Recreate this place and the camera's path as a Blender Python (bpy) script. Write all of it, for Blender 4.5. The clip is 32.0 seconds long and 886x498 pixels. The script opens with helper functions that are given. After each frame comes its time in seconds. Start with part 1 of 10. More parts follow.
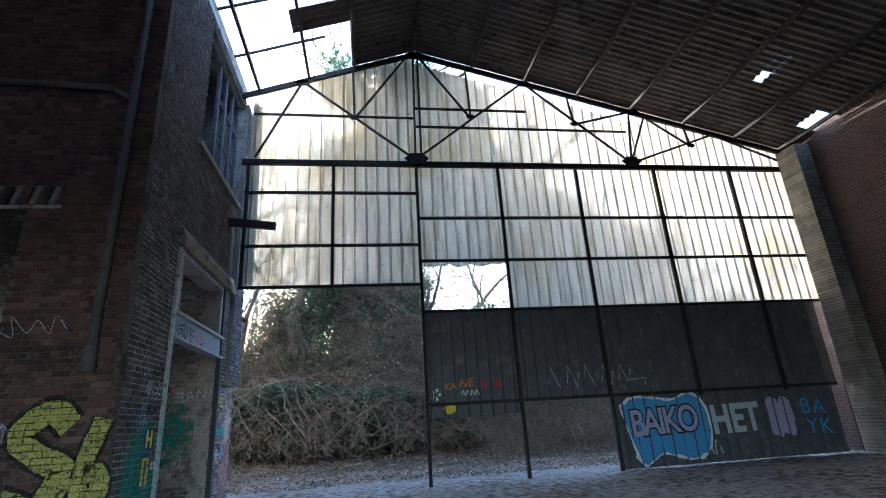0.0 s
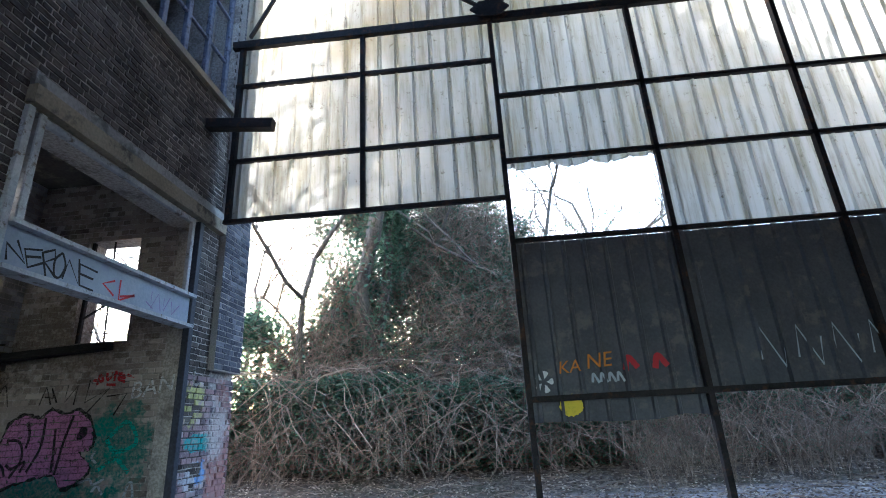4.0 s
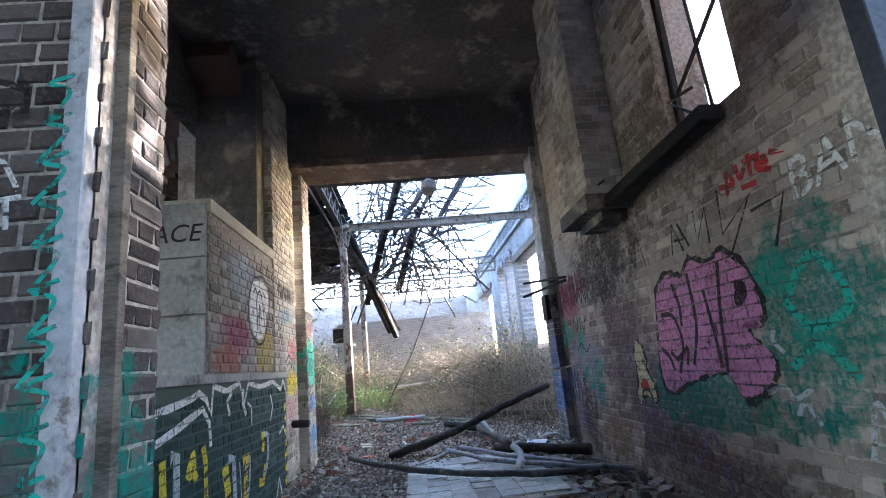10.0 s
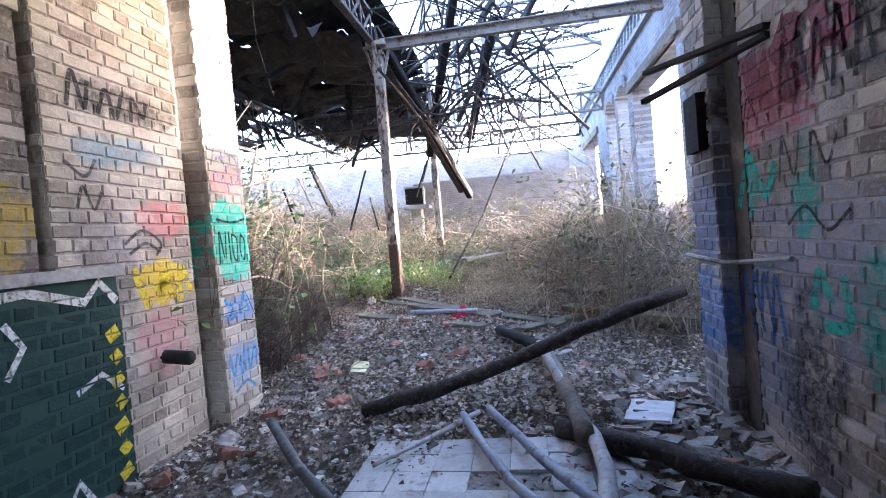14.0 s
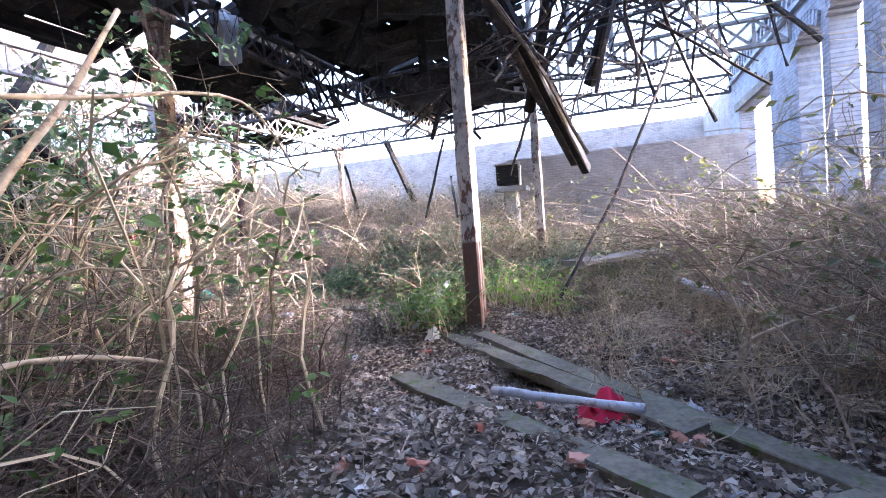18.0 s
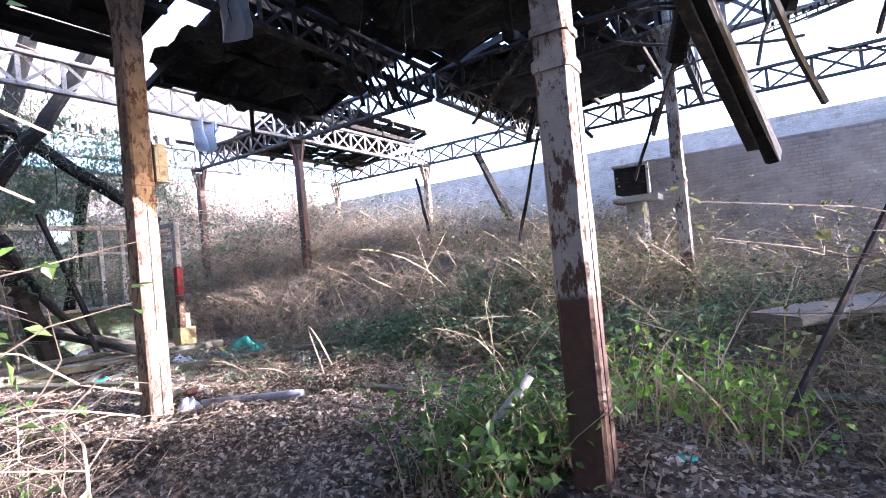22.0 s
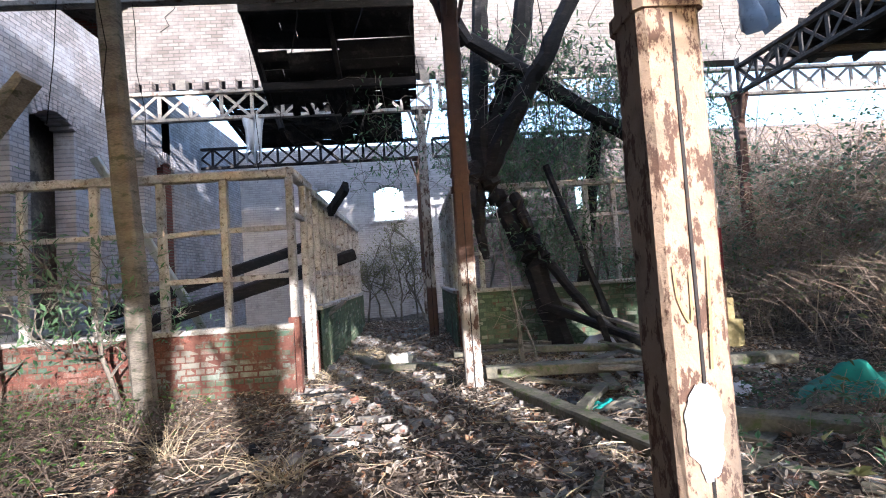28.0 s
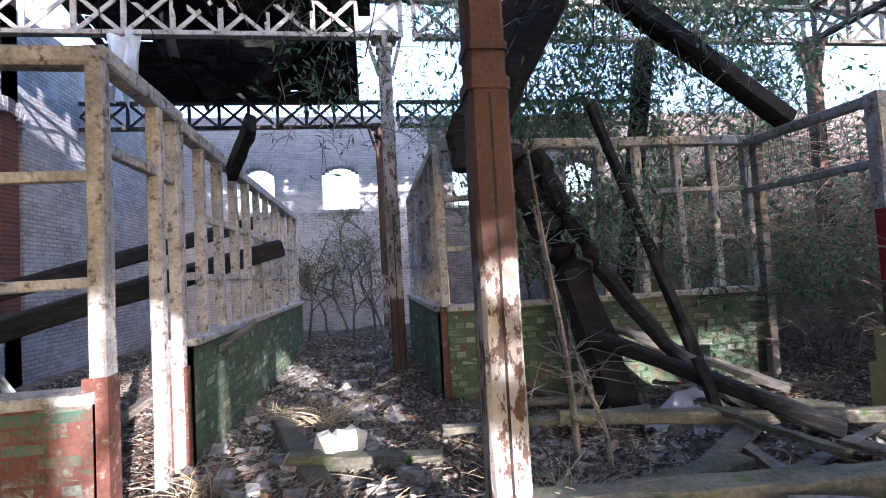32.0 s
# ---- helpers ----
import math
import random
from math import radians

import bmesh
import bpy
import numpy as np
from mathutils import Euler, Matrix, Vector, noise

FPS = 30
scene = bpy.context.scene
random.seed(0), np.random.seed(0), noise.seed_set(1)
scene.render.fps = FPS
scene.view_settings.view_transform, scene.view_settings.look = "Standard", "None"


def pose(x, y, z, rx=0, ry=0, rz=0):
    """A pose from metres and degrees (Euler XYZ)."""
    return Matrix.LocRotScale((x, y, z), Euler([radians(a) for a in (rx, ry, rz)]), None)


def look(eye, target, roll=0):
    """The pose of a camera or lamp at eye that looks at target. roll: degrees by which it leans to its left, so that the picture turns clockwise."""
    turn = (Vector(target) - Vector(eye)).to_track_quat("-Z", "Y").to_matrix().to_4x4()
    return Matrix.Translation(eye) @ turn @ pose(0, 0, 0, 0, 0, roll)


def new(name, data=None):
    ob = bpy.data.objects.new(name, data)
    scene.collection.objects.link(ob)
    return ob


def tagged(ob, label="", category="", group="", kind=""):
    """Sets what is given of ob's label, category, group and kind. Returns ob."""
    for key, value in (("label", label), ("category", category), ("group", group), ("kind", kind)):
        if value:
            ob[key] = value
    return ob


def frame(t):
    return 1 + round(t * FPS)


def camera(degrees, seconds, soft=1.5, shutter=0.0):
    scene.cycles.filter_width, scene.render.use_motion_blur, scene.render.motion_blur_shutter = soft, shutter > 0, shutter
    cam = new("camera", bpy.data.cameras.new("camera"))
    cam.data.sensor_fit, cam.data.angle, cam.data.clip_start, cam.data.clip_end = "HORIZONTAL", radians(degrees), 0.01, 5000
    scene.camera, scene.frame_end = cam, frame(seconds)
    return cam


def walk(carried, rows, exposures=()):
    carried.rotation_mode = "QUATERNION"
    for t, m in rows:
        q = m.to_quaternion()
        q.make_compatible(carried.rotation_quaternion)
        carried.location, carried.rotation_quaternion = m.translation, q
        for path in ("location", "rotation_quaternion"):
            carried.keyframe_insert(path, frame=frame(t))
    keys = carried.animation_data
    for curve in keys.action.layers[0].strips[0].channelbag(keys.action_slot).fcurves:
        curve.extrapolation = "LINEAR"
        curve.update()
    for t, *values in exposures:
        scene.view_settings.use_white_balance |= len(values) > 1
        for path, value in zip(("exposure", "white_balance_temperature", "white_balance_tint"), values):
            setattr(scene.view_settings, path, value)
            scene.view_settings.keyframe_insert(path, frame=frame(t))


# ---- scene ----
cam = camera(82.6, 32.0, soft=1.0)
PATH = [
    (0, (-0.291, -0.308, 1.087), (0.009, 1.562, 1.73), -3.6),
    (0.5, (-0.042, 0.308, 1.13), (0.129, 2.194, 1.773), -3.6),
    (1, (0.161, 0.924, 1.169), (0.253, 2.817, 1.807), -3.3),
    (1.5, (0.28, 1.519, 1.198), (0.253, 3.415, 1.835), -3.3),
    (2, (0.332, 2.113, 1.211), (0.26, 4.004, 1.857), -3.2),
    (2.5, (0.38, 2.723, 1.209), (0.296, 4.616, 1.851), -3.3),
    (3, (0.432, 3.375, 1.211), (0.314, 5.264, 1.858), -3.3),
    (3.5, (0.481, 3.988, 1.197), (0.35, 5.871, 1.859), -3.2),
    (5.5, (0.557, 6.179, 1.142), (0.277, 8.049, 1.793), -3.7),
    (6, (0.618, 6.718, 1.127), (0.199, 8.571, 1.751), -3.4),
    (6.5, (0.491, 7.099, 1.103), (-0.196, 8.883, 1.692), -3.8),
    (7, (0.345, 7.441, 1.05), (-0.71, 9.055, 1.58), -3.9),
    (7.5, (0.219, 7.906, 1.048), (-1.154, 9.284, 1.515), -4.4),
    (8, (-0.061, 8.237, 1.055), (-1.715, 9.261, 1.519), -5.0),
    (8.5, (-0.486, 8.456, 1.098), (-2.301, 9.162, 1.555), -5.3),
    (9, (-0.899, 8.655, 1.103), (-2.784, 9.146, 1.558), -5.6),
    (9.5, (-1.322, 8.788, 1.068), (-3.25, 9.043, 1.537), -6.1),
    (10, (-1.774, 8.917, 1.093), (-3.718, 9.068, 1.538), -5.6),
    (10.5, (-2.242, 9.062, 1.074), (-4.196, 9.196, 1.475), -5.3),
    (11, (-2.7, 9.161, 1.036), (-4.67, 9.205, 1.382), -5.2),
    (11.5, (-3.179, 9.227, 1.074), (-5.164, 9.206, 1.32), -5.2),
    (12, (-3.648, 9.357, 1.119), (-5.643, 9.309, 1.254), -5.3),
    (12.5, (-4.048, 9.483, 1.147), (-6.045, 9.384, 1.184), -5.7),
    (13, (-4.5, 9.581, 1.187), (-6.496, 9.448, 1.175), -5.2),
    (13.5, (-4.948, 9.687, 1.196), (-6.939, 9.504, 1.151), -5.3),
    (14, (-5.395, 9.718, 1.192), (-7.37, 9.403, 1.136), -5.0),
    (14.5, (-5.838, 9.704, 1.199), (-7.799, 9.314, 1.136), -4.2),
    (16.5, (-7.752, 9.289, 1.254), (-9.663, 8.711, 1.142), -4.1),
    (17, (-8.171, 9.185, 1.275), (-10.058, 8.53, 1.17), -4.7),
    (17.5, (-8.574, 9.077, 1.265), (-10.455, 8.404, 1.178), -4.4),
    (18, (-8.98, 8.991, 1.272), (-10.861, 8.316, 1.193), -4.5),
    (18.5, (-9.3, 8.936, 1.283), (-11.178, 8.25, 1.219), -5.1),
    (19, (-9.723, 8.805, 1.289), (-11.598, 8.11, 1.234), -5.2),
    (19.5, (-10.14, 8.695, 1.304), (-12.017, 8.003, 1.274), -5.3),
    (20, (-10.55, 8.652, 1.309), (-12.427, 7.963, 1.297), -5.3),
    (20.5, (-10.914, 8.547, 1.308), (-12.769, 7.801, 1.301), -5.5),
    (21, (-11.305, 8.402, 1.33), (-13.127, 7.579, 1.337), -5.4),
    (21.5, (-11.701, 8.272, 1.343), (-13.481, 7.36, 1.365), -5.1),
    (22, (-12.016, 8.143, 1.345), (-13.714, 7.087, 1.392), -5.5),
    (22.5, (-12.323, 7.962, 1.395), (-13.965, 6.823, 1.462), -5.8),
    (23, (-12.654, 7.814, 1.426), (-14.255, 6.618, 1.502), -6.6),
    (23.5, (-12.891, 7.627, 1.389), (-14.351, 6.267, 1.52), -6.6),
    (24, (-13.225, 7.396, 1.36), (-14.476, 5.845, 1.529), -6.6),
    (24.5, (-13.442, 7.199, 1.368), (-14.452, 5.484, 1.566), -7.1),
    (25, (-13.664, 6.846, 1.357), (-14.314, 4.968, 1.578), -7.3),
    (25.5, (-13.757, 6.448, 1.314), (-14.091, 4.485, 1.502), -6.3),
    (26, (-13.85, 6.045, 1.316), (-14.038, 4.059, 1.46), -5.2),
    (26.5, (-13.992, 5.601, 1.311), (-14.082, 3.606, 1.414), -4.8),
    (28.5, (-13.941, 4.017, 1.351), (-14.094, 2.025, 1.453), -3.0),
    (29, (-13.943, 3.642, 1.341), (-14.164, 1.657, 1.442), -2.7),
    (29.5, (-13.927, 3.255, 1.386), (-14.209, 1.277, 1.483), -2.5),
    (30, (-13.981, 2.823, 1.374), (-14.288, 0.849, 1.466), -2.8),
    (30.5, (-14.026, 2.345, 1.426), (-14.33, 0.37, 1.518), -2.9),
    (31, (-13.994, 1.911, 1.413), (-14.288, -0.065, 1.514), -3.0),
    (31.5, (-13.964, 1.545, 1.4), (-14.258, -0.43, 1.502), -3.1),
    (32, (-13.955, 1.071, 1.412), (-14.244, -0.906, 1.509), -3.2),
]
EXPOSURES = [(0, 3.45, 5450, 12), (3, 3.75, 5350, 12), (4, 3.85, 5400, 13), (6, 4.0, 5500, 14), (8, 4.2, 5650, 15), (9, 4.45, 5800, 16), (11, 5.2, 5700, 18), (13, 5.1, 5700, 22), (17, 4.75, 5650, 30), (20, 4.3, 5400, 28), (23, 3.85, 5400, 28), (25, 3.1, 5400, 23), (26, 2.8, 5400, 18), (29, 2.88, 5600, 16), (32, 3.15, 5500, 22)]
walk(cam, [(t, look(eye, target, roll)) for t, eye, target, roll in PATH], EXPOSURES)
SKY_POWER, SUN_POWER = 0.15, 2.1
# ---- light ----
SUN_YAW, SUN_ELEV = 22.0, 10.8
world = bpy.data.worlds.new("sky")
scene.world = world
world.use_nodes = True
wt = world.node_tree
sky = wt.nodes.new("ShaderNodeTexSky")
sky.sky_type, sky.sun_disc = "NISHITA", False
sky.sun_elevation, sky.sun_rotation = radians(SUN_ELEV), radians(-SUN_YAW)
sky.dust_density, sky.air_density = 2.0, 1.0
wt.links.new(sky.outputs[0], wt.nodes["Background"].inputs[0])
wt.nodes["Background"].inputs[1].default_value = SKY_POWER
sun_data = bpy.data.lights.new("sun", "SUN")
sun_data.energy, sun_data.angle, sun_data.color = SUN_POWER, radians(0.55), (1.0, 0.9, 0.76)
sun = new("sun", sun_data)
sun_way = Vector((-math.sin(radians(SUN_YAW)) * math.cos(radians(SUN_ELEV)), math.cos(radians(SUN_YAW)) * math.cos(radians(SUN_ELEV)), math.sin(radians(SUN_ELEV))))
sun.matrix_world = look(sun_way * 60, (0, 0, 0))

# ---- geometry helpers ----
rng = np.random.default_rng(7)


class Geo:
    """Collects vertices and faces for one mesh."""

    def __init__(self):
        self.v, self.f, self.n = [], [], 0

    def add(self, verts, faces):
        verts = np.asarray(verts, float).reshape(-1, 3)
        self.v.append(verts)
        for face in faces:
            self.f.append(np.asarray(face).reshape(-1, np.asarray(face).shape[-1]) + self.n)
        self.n += len(verts)
        return self

    def box(self, x0, x1, y0, y1, z0, z1):
        v = [(x, y, z) for x in (x0, x1) for y in (y0, y1) for z in (z0, z1)]
        return self.add(v, [[(0, 1, 3, 2), (4, 6, 7, 5), (0, 4, 5, 1), (2, 3, 7, 6), (0, 2, 6, 4), (1, 5, 7, 3)]])

    def beam(self, p0, p1, w, h, cut=0.12, up=(0, 0, 1), jitter=0.0, steps=1):
        """A bar from p0 to p1 with worn, chamfered edges; w across, h along up."""
        p0, p1 = np.array(p0, float), np.array(p1, float)
        d = (p1 - p0) / np.linalg.norm(p1 - p0)
        u = np.array(up, float)
        if abs(d @ u) > 0.95:
            u = np.array((0.0, 1.0, 0.0))
        s = np.cross(d, u)
        s /= np.linalg.norm(s)
        u = np.cross(s, d)
        c = cut * min(w, h)
        prof = [(w / 2, h / 2 - c), (w / 2 - c, h / 2), (-w / 2 + c, h / 2), (-w / 2, h / 2 - c), (-w / 2, -h / 2 + c), (-w / 2 + c, -h / 2), (w / 2 - c, -h / 2), (w / 2, -h / 2 + c)]
        rings = []
        for k in range(steps + 1):
            base = p0 + (p1 - p0) * k / steps
            for a, b in prof:
                q = base + s * a + u * b
                rings.append(q + (rng.normal(0, jitter, 3) if jitter else 0))
        faces = [(8 * k + i, 8 * k + (i + 1) % 8, 8 * k + 8 + (i + 1) % 8, 8 * k + 8 + i) for k in range(steps) for i in range(8)]
        m = 8 * steps
        caps = [tuple(range(7, -1, -1)), tuple(range(m, m + 8))]
        return self.add(rings, [faces, caps])

    def tubes(self, paths, radii, sides=4):
        """Many tubes at once: paths (n, s, 3), radii (n, s)."""
        paths, radii = np.asarray(paths, float), np.asarray(radii, float)
        n, s, _ = paths.shape
        d = np.gradient(paths, axis=1)
        d /= np.linalg.norm(d, axis=2, keepdims=True) + 1e-9
        ref = np.where(np.abs(d[..., 2:3]) > 0.9, np.array([1.0, 0, 0]), np.array([0, 0, 1.0]))
        a = np.cross(d, ref)
        a /= np.linalg.norm(a, axis=2, keepdims=True) + 1e-9
        b = np.cross(d, a)
        ang = np.arange(sides) * 2 * np.pi / sides
        ring = paths[:, :, None] + radii[:, :, None, None] * (np.cos(ang)[:, None] * a[:, :, None] + np.sin(ang)[:, None] * b[:, :, None])
        idx = np.arange(n * s * sides).reshape(n, s, sides)
        nxt = np.roll(idx, -1, axis=2)
        faces = np.stack([idx[:, :-1], nxt[:, :-1], nxt[:, 1:], idx[:, 1:]], -1).reshape(-1, 4)
        caps = [idx[:, -1].reshape(-1, sides), idx[:, 0, ::-1].reshape(-1, sides)]
        return self.add(ring, [faces, *caps])

    def leaves(self, where, size, flat=0.5, long=1.6):
        """Small folded leaves at the given places."""
        where = np.asarray(where, float)
        n = len(where)
        size = np.broadcast_to(size, n)
        yaw = rng.uniform(0, 2 * np.pi, n)
        tilt = rng.normal(0, flat, n)
        d = np.stack([np.cos(yaw) * np.cos(tilt), np.sin(yaw) * np.cos(tilt), np.sin(tilt)], -1)
        up = np.stack([rng.normal(0, 0.45, n), rng.normal(0, 0.45, n), np.ones(n)], -1)
        s = np.cross(d, up)
        s /= np.linalg.norm(s, axis=1, keepdims=True) + 1e-9
        nn = np.cross(s, d)
        L, W = size[:, None] * long, size[:, None] * 0.5
        v = np.stack([where, where + d * L * 0.42 + s * W + nn * W * 0.35, where + d * L, where + d * L * 0.42 - s * W + nn * W * 0.35], 1)
        i = np.arange(n)[:, None] * 4
        return self.add(v, [np.concatenate([i + [0, 1, 2], i + [0, 2, 3]])])

    def mesh(self, name, smooth=False):
        me = bpy.data.meshes.new(name)
        if not self.n:
            return me
        v = np.concatenate(self.v)
        loops = np.concatenate([f.ravel() for f in self.f])
        counts = np.concatenate([np.full(len(f), f.shape[1]) for f in self.f])
        me.vertices.add(len(v))
        me.vertices.foreach_set("co", v.ravel())
        me.loops.add(len(loops))
        me.loops.foreach_set("vertex_index", loops.astype(np.int32))
        me.polygons.add(len(counts))
        me.polygons.foreach_set("loop_start", (np.cumsum(counts) - counts).astype(np.int32))
        me.polygons.foreach_set("loop_total", counts.astype(np.int32))
        me.polygons.foreach_set("use_smooth", np.full(len(counts), smooth))
        me.update(calc_edges=True)
        return me


def part(name, geo, material, parent=None, label="", smooth=False):
    """Links a Geo or a mesh as one object, under a thing where one is given."""
    me = geo.mesh(name, smooth) if isinstance(geo, Geo) else geo
    if material and not me.materials:
        me.materials.append(material)
    ob = new(name, me)
    if parent:
        ob.parent = parent
    if label:
        ob["label"] = label
    return ob


def thing(name, geo, material, label, category, group="", kind="", smooth=False):
    return tagged(part(name, geo, material, smooth=smooth), label, category, group, kind)


def holder(name, at, label, category, group="", kind=""):
    """An Empty at the base of a thing whose parts hang under it; parts keep world places."""
    ob = new(name)
    ob.location = at
    ob.empty_display_size = 0.1
    return tagged(ob, label, category, group, kind)


def under(name, geo, material, root, label="", smooth=False):
    """A part given in world places under a holder that only has a location."""
    me = geo.mesh(name, smooth) if isinstance(geo, Geo) else geo
    if isinstance(geo, Geo):
        me.transform(Matrix.Translation(-root.location))
    if material and not me.materials:
        me.materials.append(material)
    ob = new(name, me)
    ob.parent = root
    if label:
        ob["label"] = label
    return ob


# ---- materials ----
class Nodes:
    def __init__(self, name):
        self.mat = bpy.data.materials.new(name)
        self.mat.use_nodes = True
        self.t = self.mat.node_tree
        self.p = self.t.nodes["Principled BSDF"]
        self.out = self.t.nodes["Material Output"]
        self.pos = self.t.nodes.new("ShaderNodeNewGeometry").outputs["Position"]

    def make(self, kind, inputs=None, **attrs):
        n = self.t.nodes.new(kind)
        if "operation" in attrs:
            n.operation = attrs["operation"]
        if "data_type" in attrs:
            n.data_type = attrs["data_type"]
        if "interpolation_type" in attrs:
            n.interpolation_type = attrs["interpolation_type"]
        for k, v in (inputs or {}).items():
            if isinstance(v, bpy.types.NodeSocket):
                self.t.links.new(v, n.inputs[k])
            else:
                n.inputs[k].default_value = v
        return n

    def noise(self, scale, detail=4.0, rough=0.6, at=None, out=0, distortion=0.0):
        return self.make("ShaderNodeTexNoise", {"Vector": at or self.pos, "Scale": scale, "Detail": detail, "Roughness": rough, "Distortion": distortion}).outputs[out]

    def math(self, op, a, b=0.0, clamp=False):
        n = self.make("ShaderNodeMath", {0: a, 1: b}, operation=op)
        n.use_clamp = clamp
        return n.outputs[0]

    def step(self, value, low, high):
        return self.make("ShaderNodeMapRange", {"Value": value, "From Min": low, "From Max": high}, interpolation_type="SMOOTHSTEP").outputs[0]

    def mix(self, fac, a, b):
        a = (*a, 1) if isinstance(a, tuple) and len(a) == 3 else a
        b = (*b, 1) if isinstance(b, tuple) and len(b) == 3 else b
        return self.make("ShaderNodeMix", {0: fac, 6: a, 7: b}, data_type="RGBA").outputs[2]

    def scaled(self, v):
        return self.make("ShaderNodeVectorMath", {0: self.pos, 1: v}, operation="MULTIPLY").outputs[0]

    def bump(self, height, strength=0.4, dist=0.01):
        b = self.make("ShaderNodeBump", {"Height": height, "Strength": strength, "Distance": dist})
        self.t.links.new(b.outputs[0], self.p.inputs["Normal"])

    def done(self, colour, rough=0.85, metal=0.0, spec=0.4):
        if isinstance(colour, tuple):
            self.p.inputs["Base Color"].default_value = (*colour, 1)
        else:
            self.t.links.new(colour, self.p.inputs["Base Color"])
        if isinstance(rough, float):
            self.p.inputs["Roughness"].default_value = rough
        else:
            self.t.links.new(rough, self.p.inputs["Roughness"])
        self.p.inputs["Metallic"].default_value = metal
        self.p.inputs["Specular IOR Level"].default_value = spec
        return self.mat


def rough_mat(name, dark, light, stain=None, scale=1.2, fine=30.0, rough=0.85, metal=0.0, bump=0.5, stretch=(1, 1, 1), vary=0.0, spec=0.3):
    """Two colours by a broad and a fine noise, a third as stains, and relief."""
    k = Nodes(name)
    at = k.scaled(stretch)
    big, small = k.noise(scale, at=at), k.noise(fine, at=at)
    both = k.step(k.math("ADD", k.math("MULTIPLY", big, 0.6), k.math("MULTIPLY", small, 0.5)), 0.35, 0.75)
    c = k.mix(both, dark, light)
    if stain:
        c = k.mix(k.step(k.noise(scale * 2.3, 6.0, 0.7, at=at), 0.52, 0.66), c, stain)
    if vary:
        r = k.math("FRACT", k.math("ADD", k.make("ShaderNodeObjectInfo").outputs["Random"], k.make("ShaderNodeNewGeometry").outputs["Random Per Island"]))
        h = k.make("ShaderNodeHueSaturation", {"Color": c, "Value": k.math("ADD", k.math("MULTIPLY", r, 2 * vary), 1 - vary)})
        c = h.outputs[0]
    k.bump(k.math("ADD", small, big), bump, 0.006)
    return k.done(c, rough, metal, spec)


def painted(k, c, blobs, across):
    """Sprayed patches over a colour: (u, z, ru, rz, colour, edge); u runs along the wall."""
    sep = k.make("ShaderNodeSeparateXYZ", {0: k.pos})
    wob = k.math("SUBTRACT", k.noise(5.0, 3.0), 0.5)
    wob2 = k.math("SUBTRACT", k.noise(16.0, 3.0), 0.5)
    patchy = k.math("ADD", k.math("MULTIPLY", k.step(k.noise(24.0, 6.0, 0.75), 0.4, 0.58), 0.5), 0.42)
    for u, z, ru, rz, col, edge in blobs:
        du = k.math("DIVIDE", k.math("SUBTRACT", sep.outputs[across], u), ru)
        dz = k.math("DIVIDE", k.math("SUBTRACT", sep.outputs[2], z), rz)
        r = k.math("ADD", k.math("POWER", k.math("ABSOLUTE", du), 2.2), k.math("POWER", k.math("ABSOLUTE", dz), 2.2))
        r = k.math("ADD", r, k.math("ADD", k.math("MULTIPLY", wob, 2.6), k.math("MULTIPLY", wob2, 1.5)))
        c = k.mix(k.math("MULTIPLY", k.step(r, 1.0, 1.0 - edge), patchy), c, col)
    return c


def brick_mat(name, dark, mid, light, blobs=(), across="Y", soot=None, worn=0.25):
    """Single bricks: each its own tone, with soot or lime over them and sprayed patches."""
    k = Nodes(name)
    r = k.math("FRACT", k.math("ADD", k.math("MULTIPLY", k.make("ShaderNodeObjectInfo").outputs["Random"], 7.3), k.make("ShaderNodeNewGeometry").outputs["Random Per Island"]))
    c = k.mix(k.step(r, 0.0, 0.6), dark, mid)
    c = k.mix(k.math("MULTIPLY", k.step(r, 0.72, 1.0), 0.8), c, light)
    grain = k.noise(60.0, 5.0)
    c = k.mix(k.math("MULTIPLY", k.step(grain, 0.45, 0.75), 0.5), c, light)
    c = k.mix(k.math("MULTIPLY", k.step(k.noise(1.1, 5.0, 0.65), 0.5, 0.68), 0.75), c, soot or dark)
    if blobs:
        c = painted(k, c, blobs, across)
    c = k.mix(k.math("MULTIPLY", k.step(k.noise(9.0, 6.0, 0.75), 0.6, 0.72), worn), c, mid)
    k.bump(k.math("ADD", k.noise(25.0, 5.0), grain), 0.55, 0.008)
    return k.done(c, 0.88, 0.0, 0.25)


def mortar_mat(name, dark, light, blobs=(), across="Y"):
    """Lime mortar between bricks, sooty in places, with the spray that went over the wall."""
    k = Nodes(name)
    c = k.mix(k.step(k.noise(30.0, 5.0), 0.35, 0.65), dark, light)
    c = k.mix(k.math("MULTIPLY", k.step(k.noise(2.3, 6.0, 0.7), 0.48, 0.64), 0.7), c, tuple(v * 0.35 for v in dark))
    if blobs:
        c = painted(k, c, blobs, across)
    k.bump(k.noise(45.0, 5.0), 0.6, 0.006)
    return k.done(c, 0.92, 0.0, 0.2)


